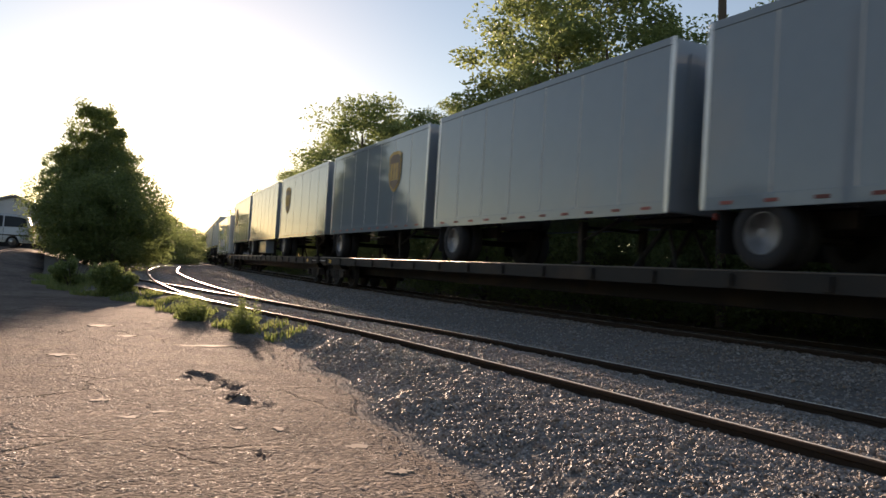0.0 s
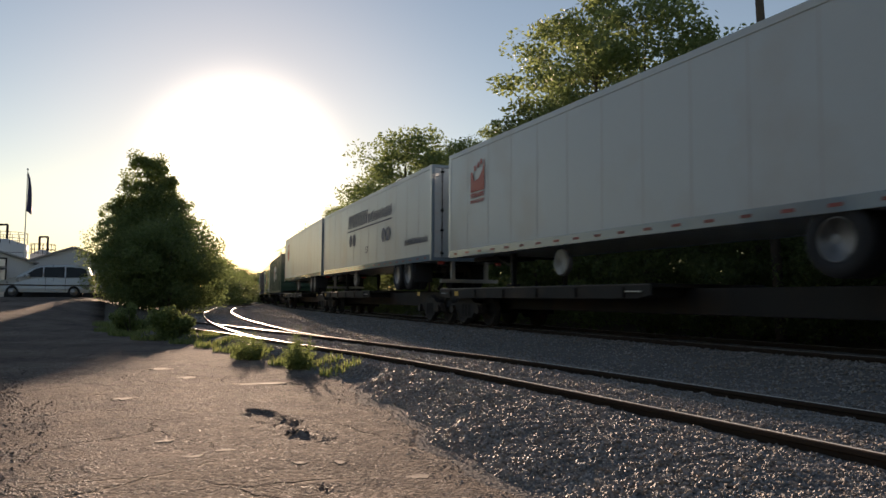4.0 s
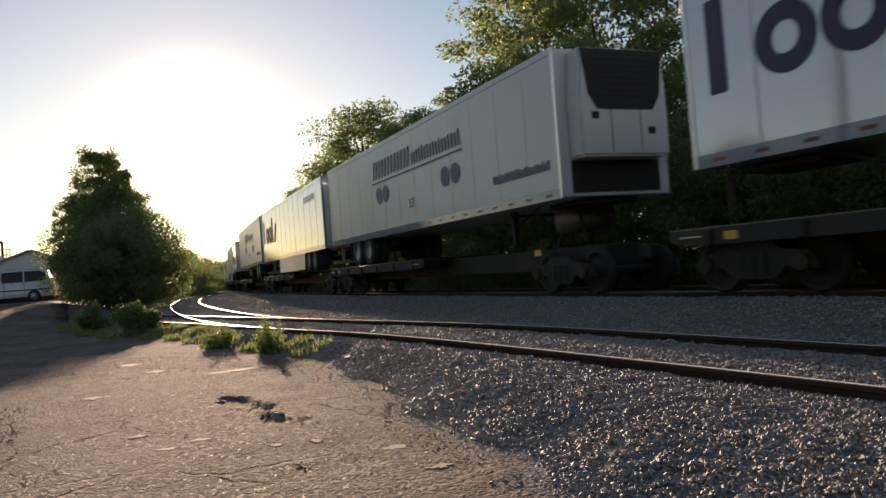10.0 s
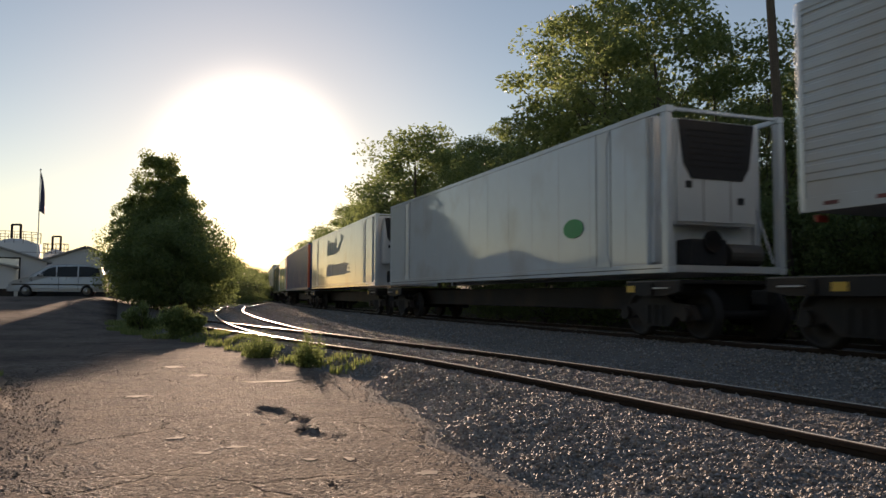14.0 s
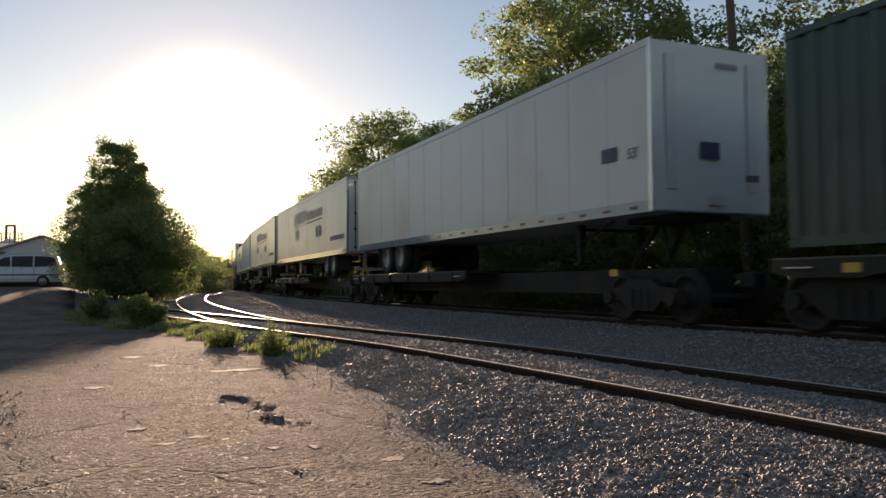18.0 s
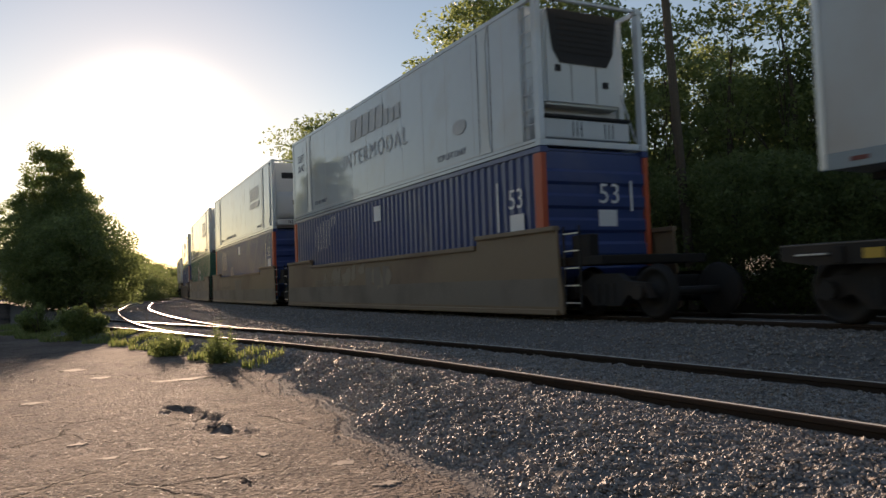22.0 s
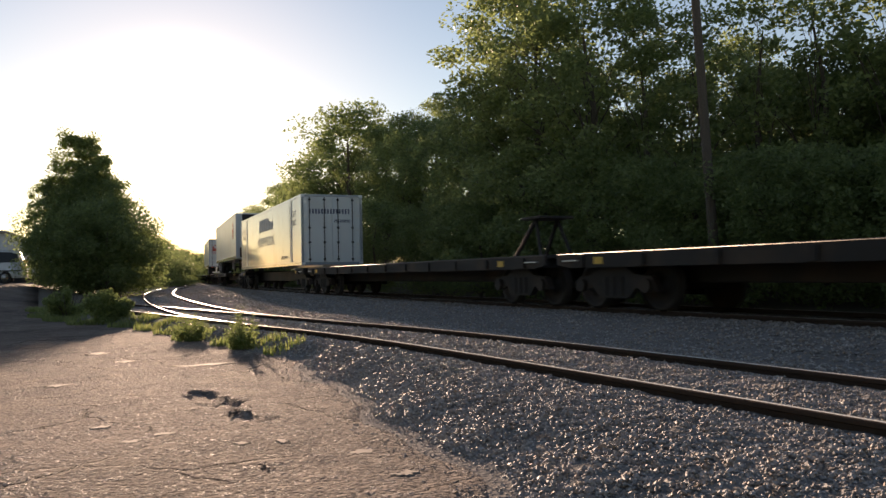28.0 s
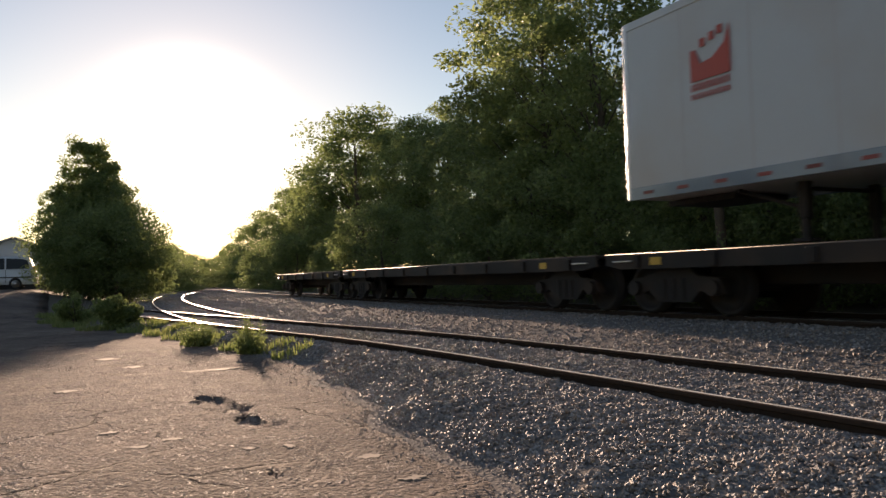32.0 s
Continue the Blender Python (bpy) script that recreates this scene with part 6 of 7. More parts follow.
            words(u, "SUPER CUBE REEFER CONTAINER", -h + 4.2, hi + 0.3, 0.2, "ink")
        else:
            # on the "prime" stack the pale ink paints the glare over dark lettering
            intermodal_marks(u, h, hi, ink="faded_glare_ink")
            if style == "doors":
                disc(u, -h + 3.1, hi + 0.92, 0.17, "ink_green", squash=2.4)
            elif style == "prime":
                disc(u, h - 3.1, hi + 0.95, 0.17, "faded_glare_ink", squash=1.8)
                words(u, "TOP LIFT ONLY", -h + 2.6, hi + 0.32, 0.18, "ink")
        if paint == "tan":
            if k0 != 523.3:
                if k0 > 530:
                    sprayed_line(car, -7.95, 1.25, 3, 0.2, 5)
                    sprayed_line(car, -6.85, 1.3, 4, 0.3, 8)
                    words(c, "53", -h + 0.75, lo + 1.55, 0.34, "ink_white", x=1.292)
                scrawl(car, *((1.0, 5.6) if k0 > 530 else (-4.5, 1.5)), 0.9, 1.35, 9, int(k0))
            letters(car, -h + 7.4, 0.85, 1.9, 0.5, 3, "brown", x=1.42, seed=21)
            letters(car, -h + 2.8, 0.9, 3.0, 0.18, 11, "graffiti", x=1.42, seed=22)
        else:
            letters(car, -h + 1.4, 1.1, 1.0, 0.2, 5, "ink_white", x=1.415, seed=23)
            letters(car, -h + 3.2, 1.1, 1.4, 0.2, 8, "ink_white", x=1.415, seed=24)
    # ribbed trailer, empty flats, the last containers and trailers
    white_trailer(587.0, 603.2, "white ribbed refrigerated trailer with dark lettering and a dark shield", ribbed_marks, style="ribbed", reefer=True, skirt="rim")
    for a in (604.5, 621.7, 638.9):
        flat_car(a, a + 17.1, hitches=(a + 2.0,), label="empty dark steel flat car")
    c, h = deck_container(656.9, 672.9, "white container with barred end doors and dark lettering", 0.6, lambda c, h, z: intermodal_marks(c, h, z, ink="faded_glare_ink"), "doors")
    words(c, "53FT\nXHC", h - 1.72, top + 2.05, 0.36, "ink")
    letters(c, -0.95, top + 2.1, 1.75, 0.2, 9, "ink", front=h - 0.008)
    letters(c, 0.1, top + 1.75, 0.7, 0.12, 6, "ink", front=h - 0.008)
    tr, h = white_trailer(675.7, 691.9, "white refrigerated trailer with a red emblem", reefer=True)
    red_mark(tr, -h + 14.4, 3.95, 0.95)
    part("spare_wheel", lathe(bmesh.new(), [(0.0, 0.0), (0.03, 0.12), (0.05, 0.27), (0.02, 0.3), (-0.08, 0.3), (-0.08, 0.0)], 24), M["rim"], tr, "pale spare wheel hung under the floor").matrix_basis = pose(1.0, -h + 11.4, 1.68)
    red_mark(tr, 0.35, 3.35, 0.4, front=h + 0.47)
    flat_car(692.7, 708.6, hitches=(694.0,), label="empty dark steel flat car")
    tr, h = white_trailer(709.95, 726.45, "white box trailer turned with its red-marked doors ahead", doors_front=True)
    red_mark(tr, -h + 1.85, 3.9, 0.88)
    red_mark(tr, -0.5, 3.95, 1.0, front=h + 0.04)
    plate(tr, [(0.55, 3.3), (0.95, 3.3), (0.95, 3.75), (0.55, 3.75)], "yellow", front=h + 0.04)
    flat_car(727.2, 742.0, label="empty dark steel flat car")
    flat_car(742.1, 753.5, label="empty dark steel flat car at the end of the train")


build_train()

# ---- trees and plants ----
def limb_tree(seed, height, spread, trunk_r, clumps, leaves, leaf=0.2, base=0.25, narrow=1.0):
    """Numbers for a tree: trunk and limbs as tapered tubes, leaves in clumps round their ends."""
    rng = np.random.default_rng(seed)
    bm = bmesh.new()
    top = Vector((rng.uniform(-0.3, 0.3), rng.uniform(-0.3, 0.3), height * 0.8))
    pts = [Vector((0, 0, -0.4)), Vector((rng.uniform(-0.15, 0.15), rng.uniform(-0.15, 0.15), height * 0.28)), Vector((rng.uniform(-0.3, 0.3), rng.uniform(-0.3, 0.3), height * 0.55)), top]
    rad = [trunk_r * 1.15, trunk_r * 0.8, trunk_r * 0.5, trunk_r * 0.15]
    for a, b, r0, r1 in zip(pts, pts[1:], rad, rad[1:]):
        tube(bm, a, b, r0, r1, 9)
    ends = []
    for i in range(clumps):
        u = (i + rng.random()) / clumps
        z = height * (base + (0.97 - base) * u)
        prof = math.sin(math.pi * min(1.0, (u * 0.86 + 0.12))) ** 0.75
        r = spread * prof * rng.uniform(0.45, 1.08) * narrow
        a = i * 2.4 + rng.uniform(-0.6, 0.6)
        end = Vector((r * math.cos(a), r * math.sin(a), z + rng.uniform(-0.03, 0.05) * height))
        ends.append(end)
        if i % 2 == 0:
            zf = max(0.12, (z / height) - 0.22)
            start = pts[0].lerp(pts[3], min(0.95, zf / 0.8))
            mid = start.lerp(end, 0.5) + Vector((0, 0, 0.04 * height))
            tube(bm, start, mid, trunk_r * 0.3 * (1.1 - u), trunk_r * 0.17 * (1.1 - u), 6)
            tube(bm, mid, end, trunk_r * 0.17 * (1.1 - u), 0.015, 5)
    k = leaves // clumps
    cen = np.repeat(np.array([tuple(e) for e in ends]), k, 0)
    n = len(cen)
    size = np.repeat(rng.uniform(0.55, 1.15, clumps) * spread * 0.3, k)
    d = rng.normal(0, 1, (n, 3))
    d /= np.linalg.norm(d, axis=1)[:, None]
    p = cen + d * (size * rng.random(n) ** 0.45)[:, None] * np.array([1.15, 1.15, 0.75])
    u = rng.normal(0, 1, (n, 3))
    u[:, 2] *= 0.6
    u /= np.linalg.norm(u, axis=1)[:, None]
    v = np.cross(u, rng.normal(0, 1, (n, 3)))
    v /= np.linalg.norm(v, axis=1)[:, None]
    s = (leaf * rng.uniform(0.6, 1.3, n))[:, None]
    quad = np.stack([p - u * s * 0.6, p + v * s * 0.3 + u * s * 0.05, p + u * s * 0.6, p - v * s * 0.3 + u * s * 0.05], 1).reshape(-1, 3)
    faces = np.arange(4 * n).reshape(-1, 4)
    return bm, quad, faces


TREES = {}


def tree_kind(key, label, leafmat, **kw):
    bm, quad, faces = limb_tree(**kw)
    t = thing("tree", label, "tree", "trees by the railway")
    part("trunk", bm, M["bark"], t)
    from_arrays("crown", quad, faces, M[leafmat], t)
    TREES[key] = [t, False]


def plant_tree(key, bearing, dist, scale=1.0, spin=0.0, sink=0.0, wide=1.0):
    """Stand a tree of a kind at a bearing (degrees left of ahead) and distance from the viewer."""
    x, y = -dist * math.sin(radians(bearing)), dist * math.cos(radians(bearing))
    p = Vector((x, y, 0))
    s, e = p.dot(AHEAD), p.dot(RIGHT)
    m = pose(x, y, ground_z(s, e) - 0.05 - sink, 0, 0, spin)
    src, used = TREES[key]
    ob = src
    if used:
        ob = copy_thing(src, m)
    else:
        TREES[key][1] = True
    ob.matrix_basis = m @ Matrix.Diagonal((scale * wide, scale * wide, scale, 1))


tree_kind("oak", "tall broad deciduous tree in full leaf", "leaf", seed=1, height=12.0, spread=3.6, trunk_r=0.26, clumps=60, leaves=16000, leaf=0.175)
tree_kind("ash", "tall slender deciduous tree with airy foliage", "leaf", seed=2, height=13.0, spread=2.9, trunk_r=0.2, clumps=46, leaves=10000, leaf=0.165, base=0.35)
tree_kind("maple", "dense rounded deciduous tree in leaf", "leaf_dark", seed=3, height=10.0, spread=3.8, trunk_r=0.22, clumps=64, leaves=18000, leaf=0.18, base=0.12)
tree_kind("thicket", "dense low leafy thicket at the wood's edge", "leaf_dark", seed=4, height=4.5, spread=2.6, trunk_r=0.08, clumps=40, leaves=14000, leaf=0.115, base=0.05)

tree_kind("airy", "slender tree with thin gappy foliage", "leaf", seed=12, height=13.0, spread=2.6, trunk_r=0.17, clumps=44, leaves=3800, leaf=0.2, base=0.25)
tree_kind("crest", "tall airy tree top above a clump", "leaf", seed=9, height=10.0, spread=1.9, trunk_r=0.16, clumps=50, leaves=8000, leaf=0.17, base=0.4)

# the clump beside the lot
for a in (("crest", 24.9, 47.0, 0.9, 10, 0, 0.85), ("crest", 24.0, 47.5, 0.91, 80, 0, 0.85), ("crest", 23.2, 47.2, 0.8, 200, 0, 0.8), ("maple", 22.4, 46.5, 0.5, 250, 0, 0.7), ("maple", 25.4, 48.0, 0.66, 40, 0, 0.62), ("maple", 22.7, 46.0, 0.66, 100, 0, 0.9), ("crest", 26.6, 47.0, 0.58, 140, 0, 0.9), ("maple", 24.0, 46.5, 0.72, 170, 0, 0.8), ("thicket", 25.0, 45.0, 0.95, 20), ("thicket", 22.0, 45.5, 1.05, 200), ("thicket", 23.0, 43.0, 1.1, 70), ("thicket", 22.9, 44.0, 0.95, 15), ("thicket", 24.6, 43.5, 0.95, 130), ("thicket", 25.4, 46.0, 1.2, 300, 0, 0.8)):
    plant_tree(*a)
# wood on the far side of the line, a near row and a deeper one
rng_t = random.Random(12)
for a in (("oak", -7.2, 33.0, 1.08, 20), ("maple", -6.0, 35.0, 1.0, 20), ("ash", -8.5, 30.0, 1.02, 70), ("oak", -12.5, 27.0, 0.95, 110), ("airy", -16.5, 25.5, 0.76, 10), ("airy", -20.0, 24.5, 0.7, 70), ("airy", -24.0, 24.0, 0.72, 200), ("airy", -28.0, 23.5, 0.74, 60), ("airy", -32.0, 23.0, 0.78, 150), ("oak", -38.0, 23.0, 0.78, 260), ("ash", -45.0, 24.0, 0.8, 30), ("oak", -53.0, 25.0, 0.8, 90),
          ("maple", 5.6, 56.0, 1.32, 10), ("maple", 3.2, 60.0, 1.22, 140), ("oak", 7.6, 62.0, 0.95, 240), ("oak", 1.4, 46.0, 0.86, 180), ("maple", -1.0, 44.0, 0.95, 80),
          ("maple", 9.6, 74.0, 1.0, 30), ("oak", 11.0, 84.0, 0.9, 100), ("maple", 12.6, 98.0, 0.98, 230), ("maple", 13.8, 112.0, 0.92, 10), ("maple", 15.0, 128.0, 0.75, 60), ("maple", 15.6, 150.0, 0.72, 160),
          ("maple", 19.6, 120.0, 0.72, 10), ("maple", 18.9, 132.0, 0.68, 90), ("thicket", 18.1, 150.0, 1.35, 20), ("maple", 20.5, 100.0, 0.7, 200), ("thicket", 17.4, 220.0, 1.5, 20), ("maple", 16.6, 260.0, 0.9, 120), ("maple", 18.2, 300.0, 0.9, 20)):
    plant_tree(*a)
for b, r in ((10.2, 68), (11.4, 78), (12.4, 88), (13.4, 100), (14.3, 112), (15.1, 126), (15.9, 150), (16.4, 180), (18.6, 105), (19.3, 95), (20.2, 85), (18.0, 125), (17.3, 240), (17.9, 260), (16.9, 230)):
    plant_tree("thicket", b, r, rng_t.uniform(1.0, 1.3), rng_t.uniform(0, 360), 0.2, 1.5)
for i in range(16):
    b = 8 - i * 4.0
    ang = radians(27 - b)
    plant_tree("thicket", b + rng_t.uniform(-1, 1), min(60, 15.2 / math.sin(ang)) + rng_t.uniform(0, 1.5), rng_t.uniform(0.75, 1.2), rng_t.uniform(0, 360))
for i in range(22):
    b = 9 - i * 3.1
    ang = radians(27 - b)
    plant_tree(rng_t.choice(("maple", "oak", "ash", "maple")), b + rng_t.uniform(-1, 1), min(75, 21.0 / math.sin(ang)) + rng_t.uniform(0, 4), rng_t.uniform(0.7, 0.9) * (1.0 if b > -5 else 0.85), rng_t.uniform(0, 360))
for i in range(14):
    b = 9 - i * 5.0
    ang = radians(27 - b)
    plant_tree("maple", b + rng_t.uniform(-1.5, 1.5), min(85, 28.0 / math.sin(ang)) + rng_t.uniform(0, 5), rng_t.uniform(0.7, 0.95) * (1.0 if b > -5 else 0.8), rng_t.uniform(0, 360), 0, 1.2)


# skyline beyond the lot, mirrored in the glossy sides
for b in range(40, 78, 3):
    plant_tree("thicket", b + rng_t.uniform(-1, 1), rng_t.uniform(64, 80), rng_t.uniform(0.7, 1.1), rng_t.uniform(0, 360), 0, 1.5)
for b, r, k in ((61.0, 62, 0.85), (64.5, 60, 0.95), (68.0, 64, 0.8), (74.0, 62, 0.9)):
    plant_tree("maple", b, r, k, rng_t.uniform(0, 360), 0, 1.1)
# unseen trees behind the viewer: a near tall row added to dim the skylight on the train, a far one that closes the
# place
for i in range(15):
    plant_tree(rng_t.choice(("maple", "oak", "maple")), 112 + 7.5 * i, rng_t.uniform(30, 42), rng_t.uniform(0.95, 1.2), rng_t.uniform(0, 360), 0, 1.2)
    plant_tree(rng_t.choice(("maple", "oak", "thicket", "maple")), 75 + 14.5 * i, rng_t.uniform(48, 75), rng_t.uniform(0.6, 1.0), rng_t.uniform(0, 360), 0, 1.3)


def leafy_bush(name, label, s, e, w, h, leaves, leaf, mat, seed, category="bush"):
    rng = np.random.default_rng(seed)
    b = thing(name, label, category)
    p = plan(s, e)
    b.matrix_basis = pose(p.x, p.y, max(ground_z(s, e), 0.0))
    for i in range(9):
        a = i * 0.7
        bm = tube(bmesh.new(), (0.05 * math.cos(a), 0.05 * math.sin(a), -0.05), (w * 0.35 * math.cos(a), w * 0.35 * math.sin(a), h * (0.5 + 0.4 * rng.random())), 0.02, 0.006, 5)
        part("stem", bm, M["bark"], b)
    n = leaves
    lump = rng.integers(0, 18, n)
    ca, cr = rng.uniform(0, 6.283, 18), w * 0.4 * np.sqrt(rng.random(18))
    cx = np.stack([cr * np.cos(ca), cr * np.sin(ca), h * rng.uniform(0.15, 0.86, 18) * (1.1 - cr / w)], 1)
    lr = rng.uniform(0.4, 1.0, 18)[lump][:, None]
    d = rng.normal(0, 1, (n, 3))
    d /= np.linalg.norm(d, axis=1)[:, None]
    q = cx[lump] + lr * d * (rng.random(n) ** 0.5)[:, None] * np.array([w * 0.22, w * 0.22, h * 0.3])
    q[:, 2] = np.abs(q[:, 2]) + 0.01
    u = rng.normal(0, 1, (n, 3))
    u /= np.linalg.norm(u, axis=1)[:, None]
    v = np.cross(u, rng.normal(0, 1, (n, 3)))
    v /= np.linalg.norm(v, axis=1)[:, None]
    sz = (leaf * rng.uniform(0.6, 1.3, n))[:, None]
    quad = np.stack([q - u * sz * 0.6, q + v * sz * 0.3, q + u * sz * 0.6, q - v * sz * 0.3], 1).reshape(-1, 3)
    from_arrays("foliage", quad, np.arange(4 * n).reshape(-1, 4), M[mat], b)


leafy_bush("bush", "rounded green bush at the lot's edge", 20.7, 1.6, 1.4, 0.98, 5000, 0.08, "leaf", 31)
leafy_bush("bush", "low green bush at the lot's edge", 24.6, 0.75, 1.3, 0.95, 3000, 0.08, "leaf", 32)

def weed_clump(label, s, e, w, h, stems, seed):
    """Upright weed stems of uneven height with leaves all along them."""
    rng = np.random.default_rng(seed)
    c = thing("weed_clump", label, "weeds")
    p = plan(s, e)
    c.matrix_basis = pose(p.x, p.y, max(ground_z(s, e), 0.0))
    pts, along_up = [], []
    for i in range(stems):
        a, r = rng.uniform(0, 6.283), math.sqrt(rng.random())
        foot = Vector((0.3 * w * r * math.cos(a), 0.3 * w * r * math.sin(a), -0.03))
        tip = Vector((w * 0.62 * r * math.cos(a) + rng.normal(0, 0.04), w * 0.62 * r * math.sin(a) + rng.normal(0, 0.04), h * rng.uniform(0.45, 1.12) * (1 - 0.45 * r)))
        part("stem", tube(bmesh.new(), foot, tip, 0.006, 0.002, 5), M["grass"], c)
        for t in np.linspace(0.12, 1.0, 64):
            q = foot.lerp(tip, float(t))
            pts.append((q.x, q.y, q.z))
            along_up.append(0.065 * (1.15 - 0.7 * t))
    q, reach = np.array(pts), np.array(along_up)[:, None]
    n = len(q)
    q = q + rng.normal(0, 0.6, (n, 3)) * reach
    q[:, 2] = np.abs(q[:, 2]) + 0.01
    u = rng.normal(0, 1, (n, 3)) + np.array([0, 0, 0.5])
    u /= np.linalg.norm(u, axis=1)[:, None]
    v = np.cross(u, rng.normal(0, 1, (n, 3)))
    v /= np.linalg.norm(v, axis=1)[:, None]
    sz = reach * rng.uniform(0.5, 1.1, n)[:, None]
    quad = np.stack([q - u * sz * 0.6, q + v * sz * 0.22, q + u * sz * 0.6, q - v * sz * 0.22], 1).reshape(-1, 3)
    from_arrays("foliage", quad, np.arange(4 * n).reshape(-1, 4), M["leaf"], c)


weed_clump("leafy green weed clump beside the rails", 11.75, 2.8, 0.6, 0.66, 42, 33)
weed_clump("leafy green weed clump beside the rails", 13.8, 2.35, 0.58, 0.58, 38, 34)
weed_clump("small leafy weed clump beside the rails", 16.6, 3.1, 0.36, 0.27, 16, 35)


def grass_field(name, label, spots, blades, tall, seed):
    """Blades of grass over round spots (s, e, radius)."""
    rng = np.random.default_rng(seed)
    area = np.array([r * r for _, _, r in spots])
    pick = rng.choice(len(spots), blades, p=area / area.sum())
    cen = np.array(spots)[pick]
    a, r = rng.uniform(0, 6.283, blades), np.sqrt(rng.random(blades)) * cen[:, 2]
    s, e = cen[:, 0] + r * np.cos(a), cen[:, 1] + r * np.sin(a)
    x, y = AHEAD.x * s + RIGHT.x * e, AHEAD.y * s + RIGHT.y * e
    z = np.array([max(ground_z(i, j), bed_z(i, j) if j > asphalt_edge(i) else 0) for i, j in zip(s, e)]) - 0.01
    h = tall * rng.uniform(0.4, 1.2, blades)
    w = rng.uniform(0.006, 0.013, blades)
    t = rng.uniform(0, 6.283, blades)
    lx, ly = np.cos(t), np.sin(t)
    lean = rng.uniform(0.1, 0.6, blades) * h
    p = np.stack([x, y, z], 1)
    side = np.stack([-ly * w, lx * w, 0 * w], 1)
    tip = np.stack([lx * lean, ly * lean, h], 1)
    mid = np.stack([lx * lean * 0.35, ly * lean * 0.35, h * 0.6], 1)
    v = np.stack([p - side, p + side, p + mid + side * 0.7, p + mid - side * 0.7, p + tip], 1).reshape(-1, 3)
    i0 = np.arange(blades)[:, None] * 5
    f = np.concatenate([i0 + np.array([[0, 1, 2]]), i0 + np.array([[0, 2, 3]]), i0 + np.array([[3, 2, 4]])])
    ob = from_arrays(name, v, f, M["grass"])
    tagged(ob, label, "grass", kind="stuff")


grass_field("grass", "sunlit green grass at the foot of the pole", [(15.2, -3.8, 1.3), (13.4, -2.9, 1.1), (11.6, -2.45, 1.05), (9.8, -2.15, 0.95), (8.3, -2.05, 0.9), (7.0, -2.05, 0.9), (12.0, -4.3, 1.5), (9.0, -3.6, 1.3), (6.0, -2.5, 0.9)], 34000, 0.11, 41)
grass_field("weeds", "sparse green weeds along the paving's edge", [(10.6, 3.1, 0.3), (11.4, 3.1, 0.3), (12.6, 2.8, 0.35), (14.4, 2.5, 0.4), (16.0, 2.4, 0.4), (17.5, 2.3, 0.5), (19.2, 2.0, 0.6), (21, 1.4, 0.8), (23.5, 1.0, 0.9), (26, 0.9, 1.2), (29, 1.0, 1.4)], 9000, 0.14, 42)

# ---- the far side of the lot: buildings, tanks, van, poles ----
def spot(bearing, dist, z=0.0, turn=0.0):
    return pose(-dist * math.sin(radians(bearing)), dist * math.cos(radians(bearing)), z, 0, 0, turn)


LOT_Z = 1.0


def gable_shed(name, label, at, w, d, eave, peak, door=False, window=False):
    """A shed whose gable wall faces -y."""
    b = thing(name, label, "building", "sheds behind the lot", at=at)
    bm = bmesh.new()
    pts = [(-w / 2, 0), (w / 2, 0), (w / 2, eave), (0, peak), (-w / 2, eave)]
    fr = [bm.verts.new((x, 0, z)) for x, z in pts]
    bk = [bm.verts.new((x, d, z)) for x, z in pts]
    bm.faces.new(fr)
    bm.faces.new(bk[::-1])
    for i in range(5):
        j = (i + 1) % 5
        bm.faces.new((fr[i], bk[i], bk[j], fr[j]))
    bmesh.ops.recalc_face_normals(bm, faces=bm.faces)
    part("wall", bm, M["wall"], b)
    for sg in (1, -1):
        bm = bmesh.new()
        slope = math.hypot(w / 2 + 0.3, (peak - eave) * (1 + 0.6 / w))
        box(bm, 0, slope, -0.35, d + 0.35, 0.0, 0.12, 0.01)
        ob = part("roof", bm, M["roof"], b)
        ang = math.degrees(math.atan2(peak - eave, w / 2))
        ob.matrix_basis = pose(0, 0, peak + 0.01, 0, ang, 0) if sg > 0 else pose(0, d, peak + 0.01, 0, ang, 180)
    bm = bmesh.new()
    k = int(w / 0.45)
    for i in range(k):
        x = -w / 2 + (i + 0.5) * w / k
        zt = eave + (peak - eave) * (1 - abs(x) / (w / 2)) - 0.1
        box(bm, x - 0.03, x + 0.03, -0.025, 0.0, 0.05, zt)
    part("siding_ribs", bm, M["wall"], b)
    part("plinth", boxm(-w / 2 - 0.02, w / 2 + 0.02, -0.04, -0.026, -0.3, 0.5), M["steel"], b)
    if door:
        dr = part("door", boxm(w * 0.22, w * 0.22 + 1.5, -0.06, -0.03, 0, 2.6, 0.01), M["alu"], b)
        part("door_frame", box(box(boxm(w * 0.22 - 0.1, w * 0.22, -0.07, -0.027, 0, 2.7), w * 0.22 + 1.5, w * 0.22 + 1.6, -0.07, -0.027, 0, 2.7), w * 0.22 - 0.1, w * 0.22 + 1.6, -0.07, -0.027, 2.6, 2.7), M["steel"], dr)
    if window:
        wn = part("window", boxm(-w * 0.25, -w * 0.25 + 1.4, -0.04, -0.027, 1.2, 2.2), M["glass"], b)
        part("window_frame", box(boxm(-w * 0.25 - 0.07, -w * 0.25 + 1.47, -0.06, -0.027, 1.13, 1.2), -w * 0.25 - 0.07, -w * 0.25 + 1.47, -0.06, -0.027, 2.2, 2.27), M["wall"], wn)
    return b


gable_shed("shed", "white metal-sided shed with a low gable roof", spot(36.9, 60, LOT_Z, 37), 11.5, 18, 2.4, 4.15, door=True, window=True)
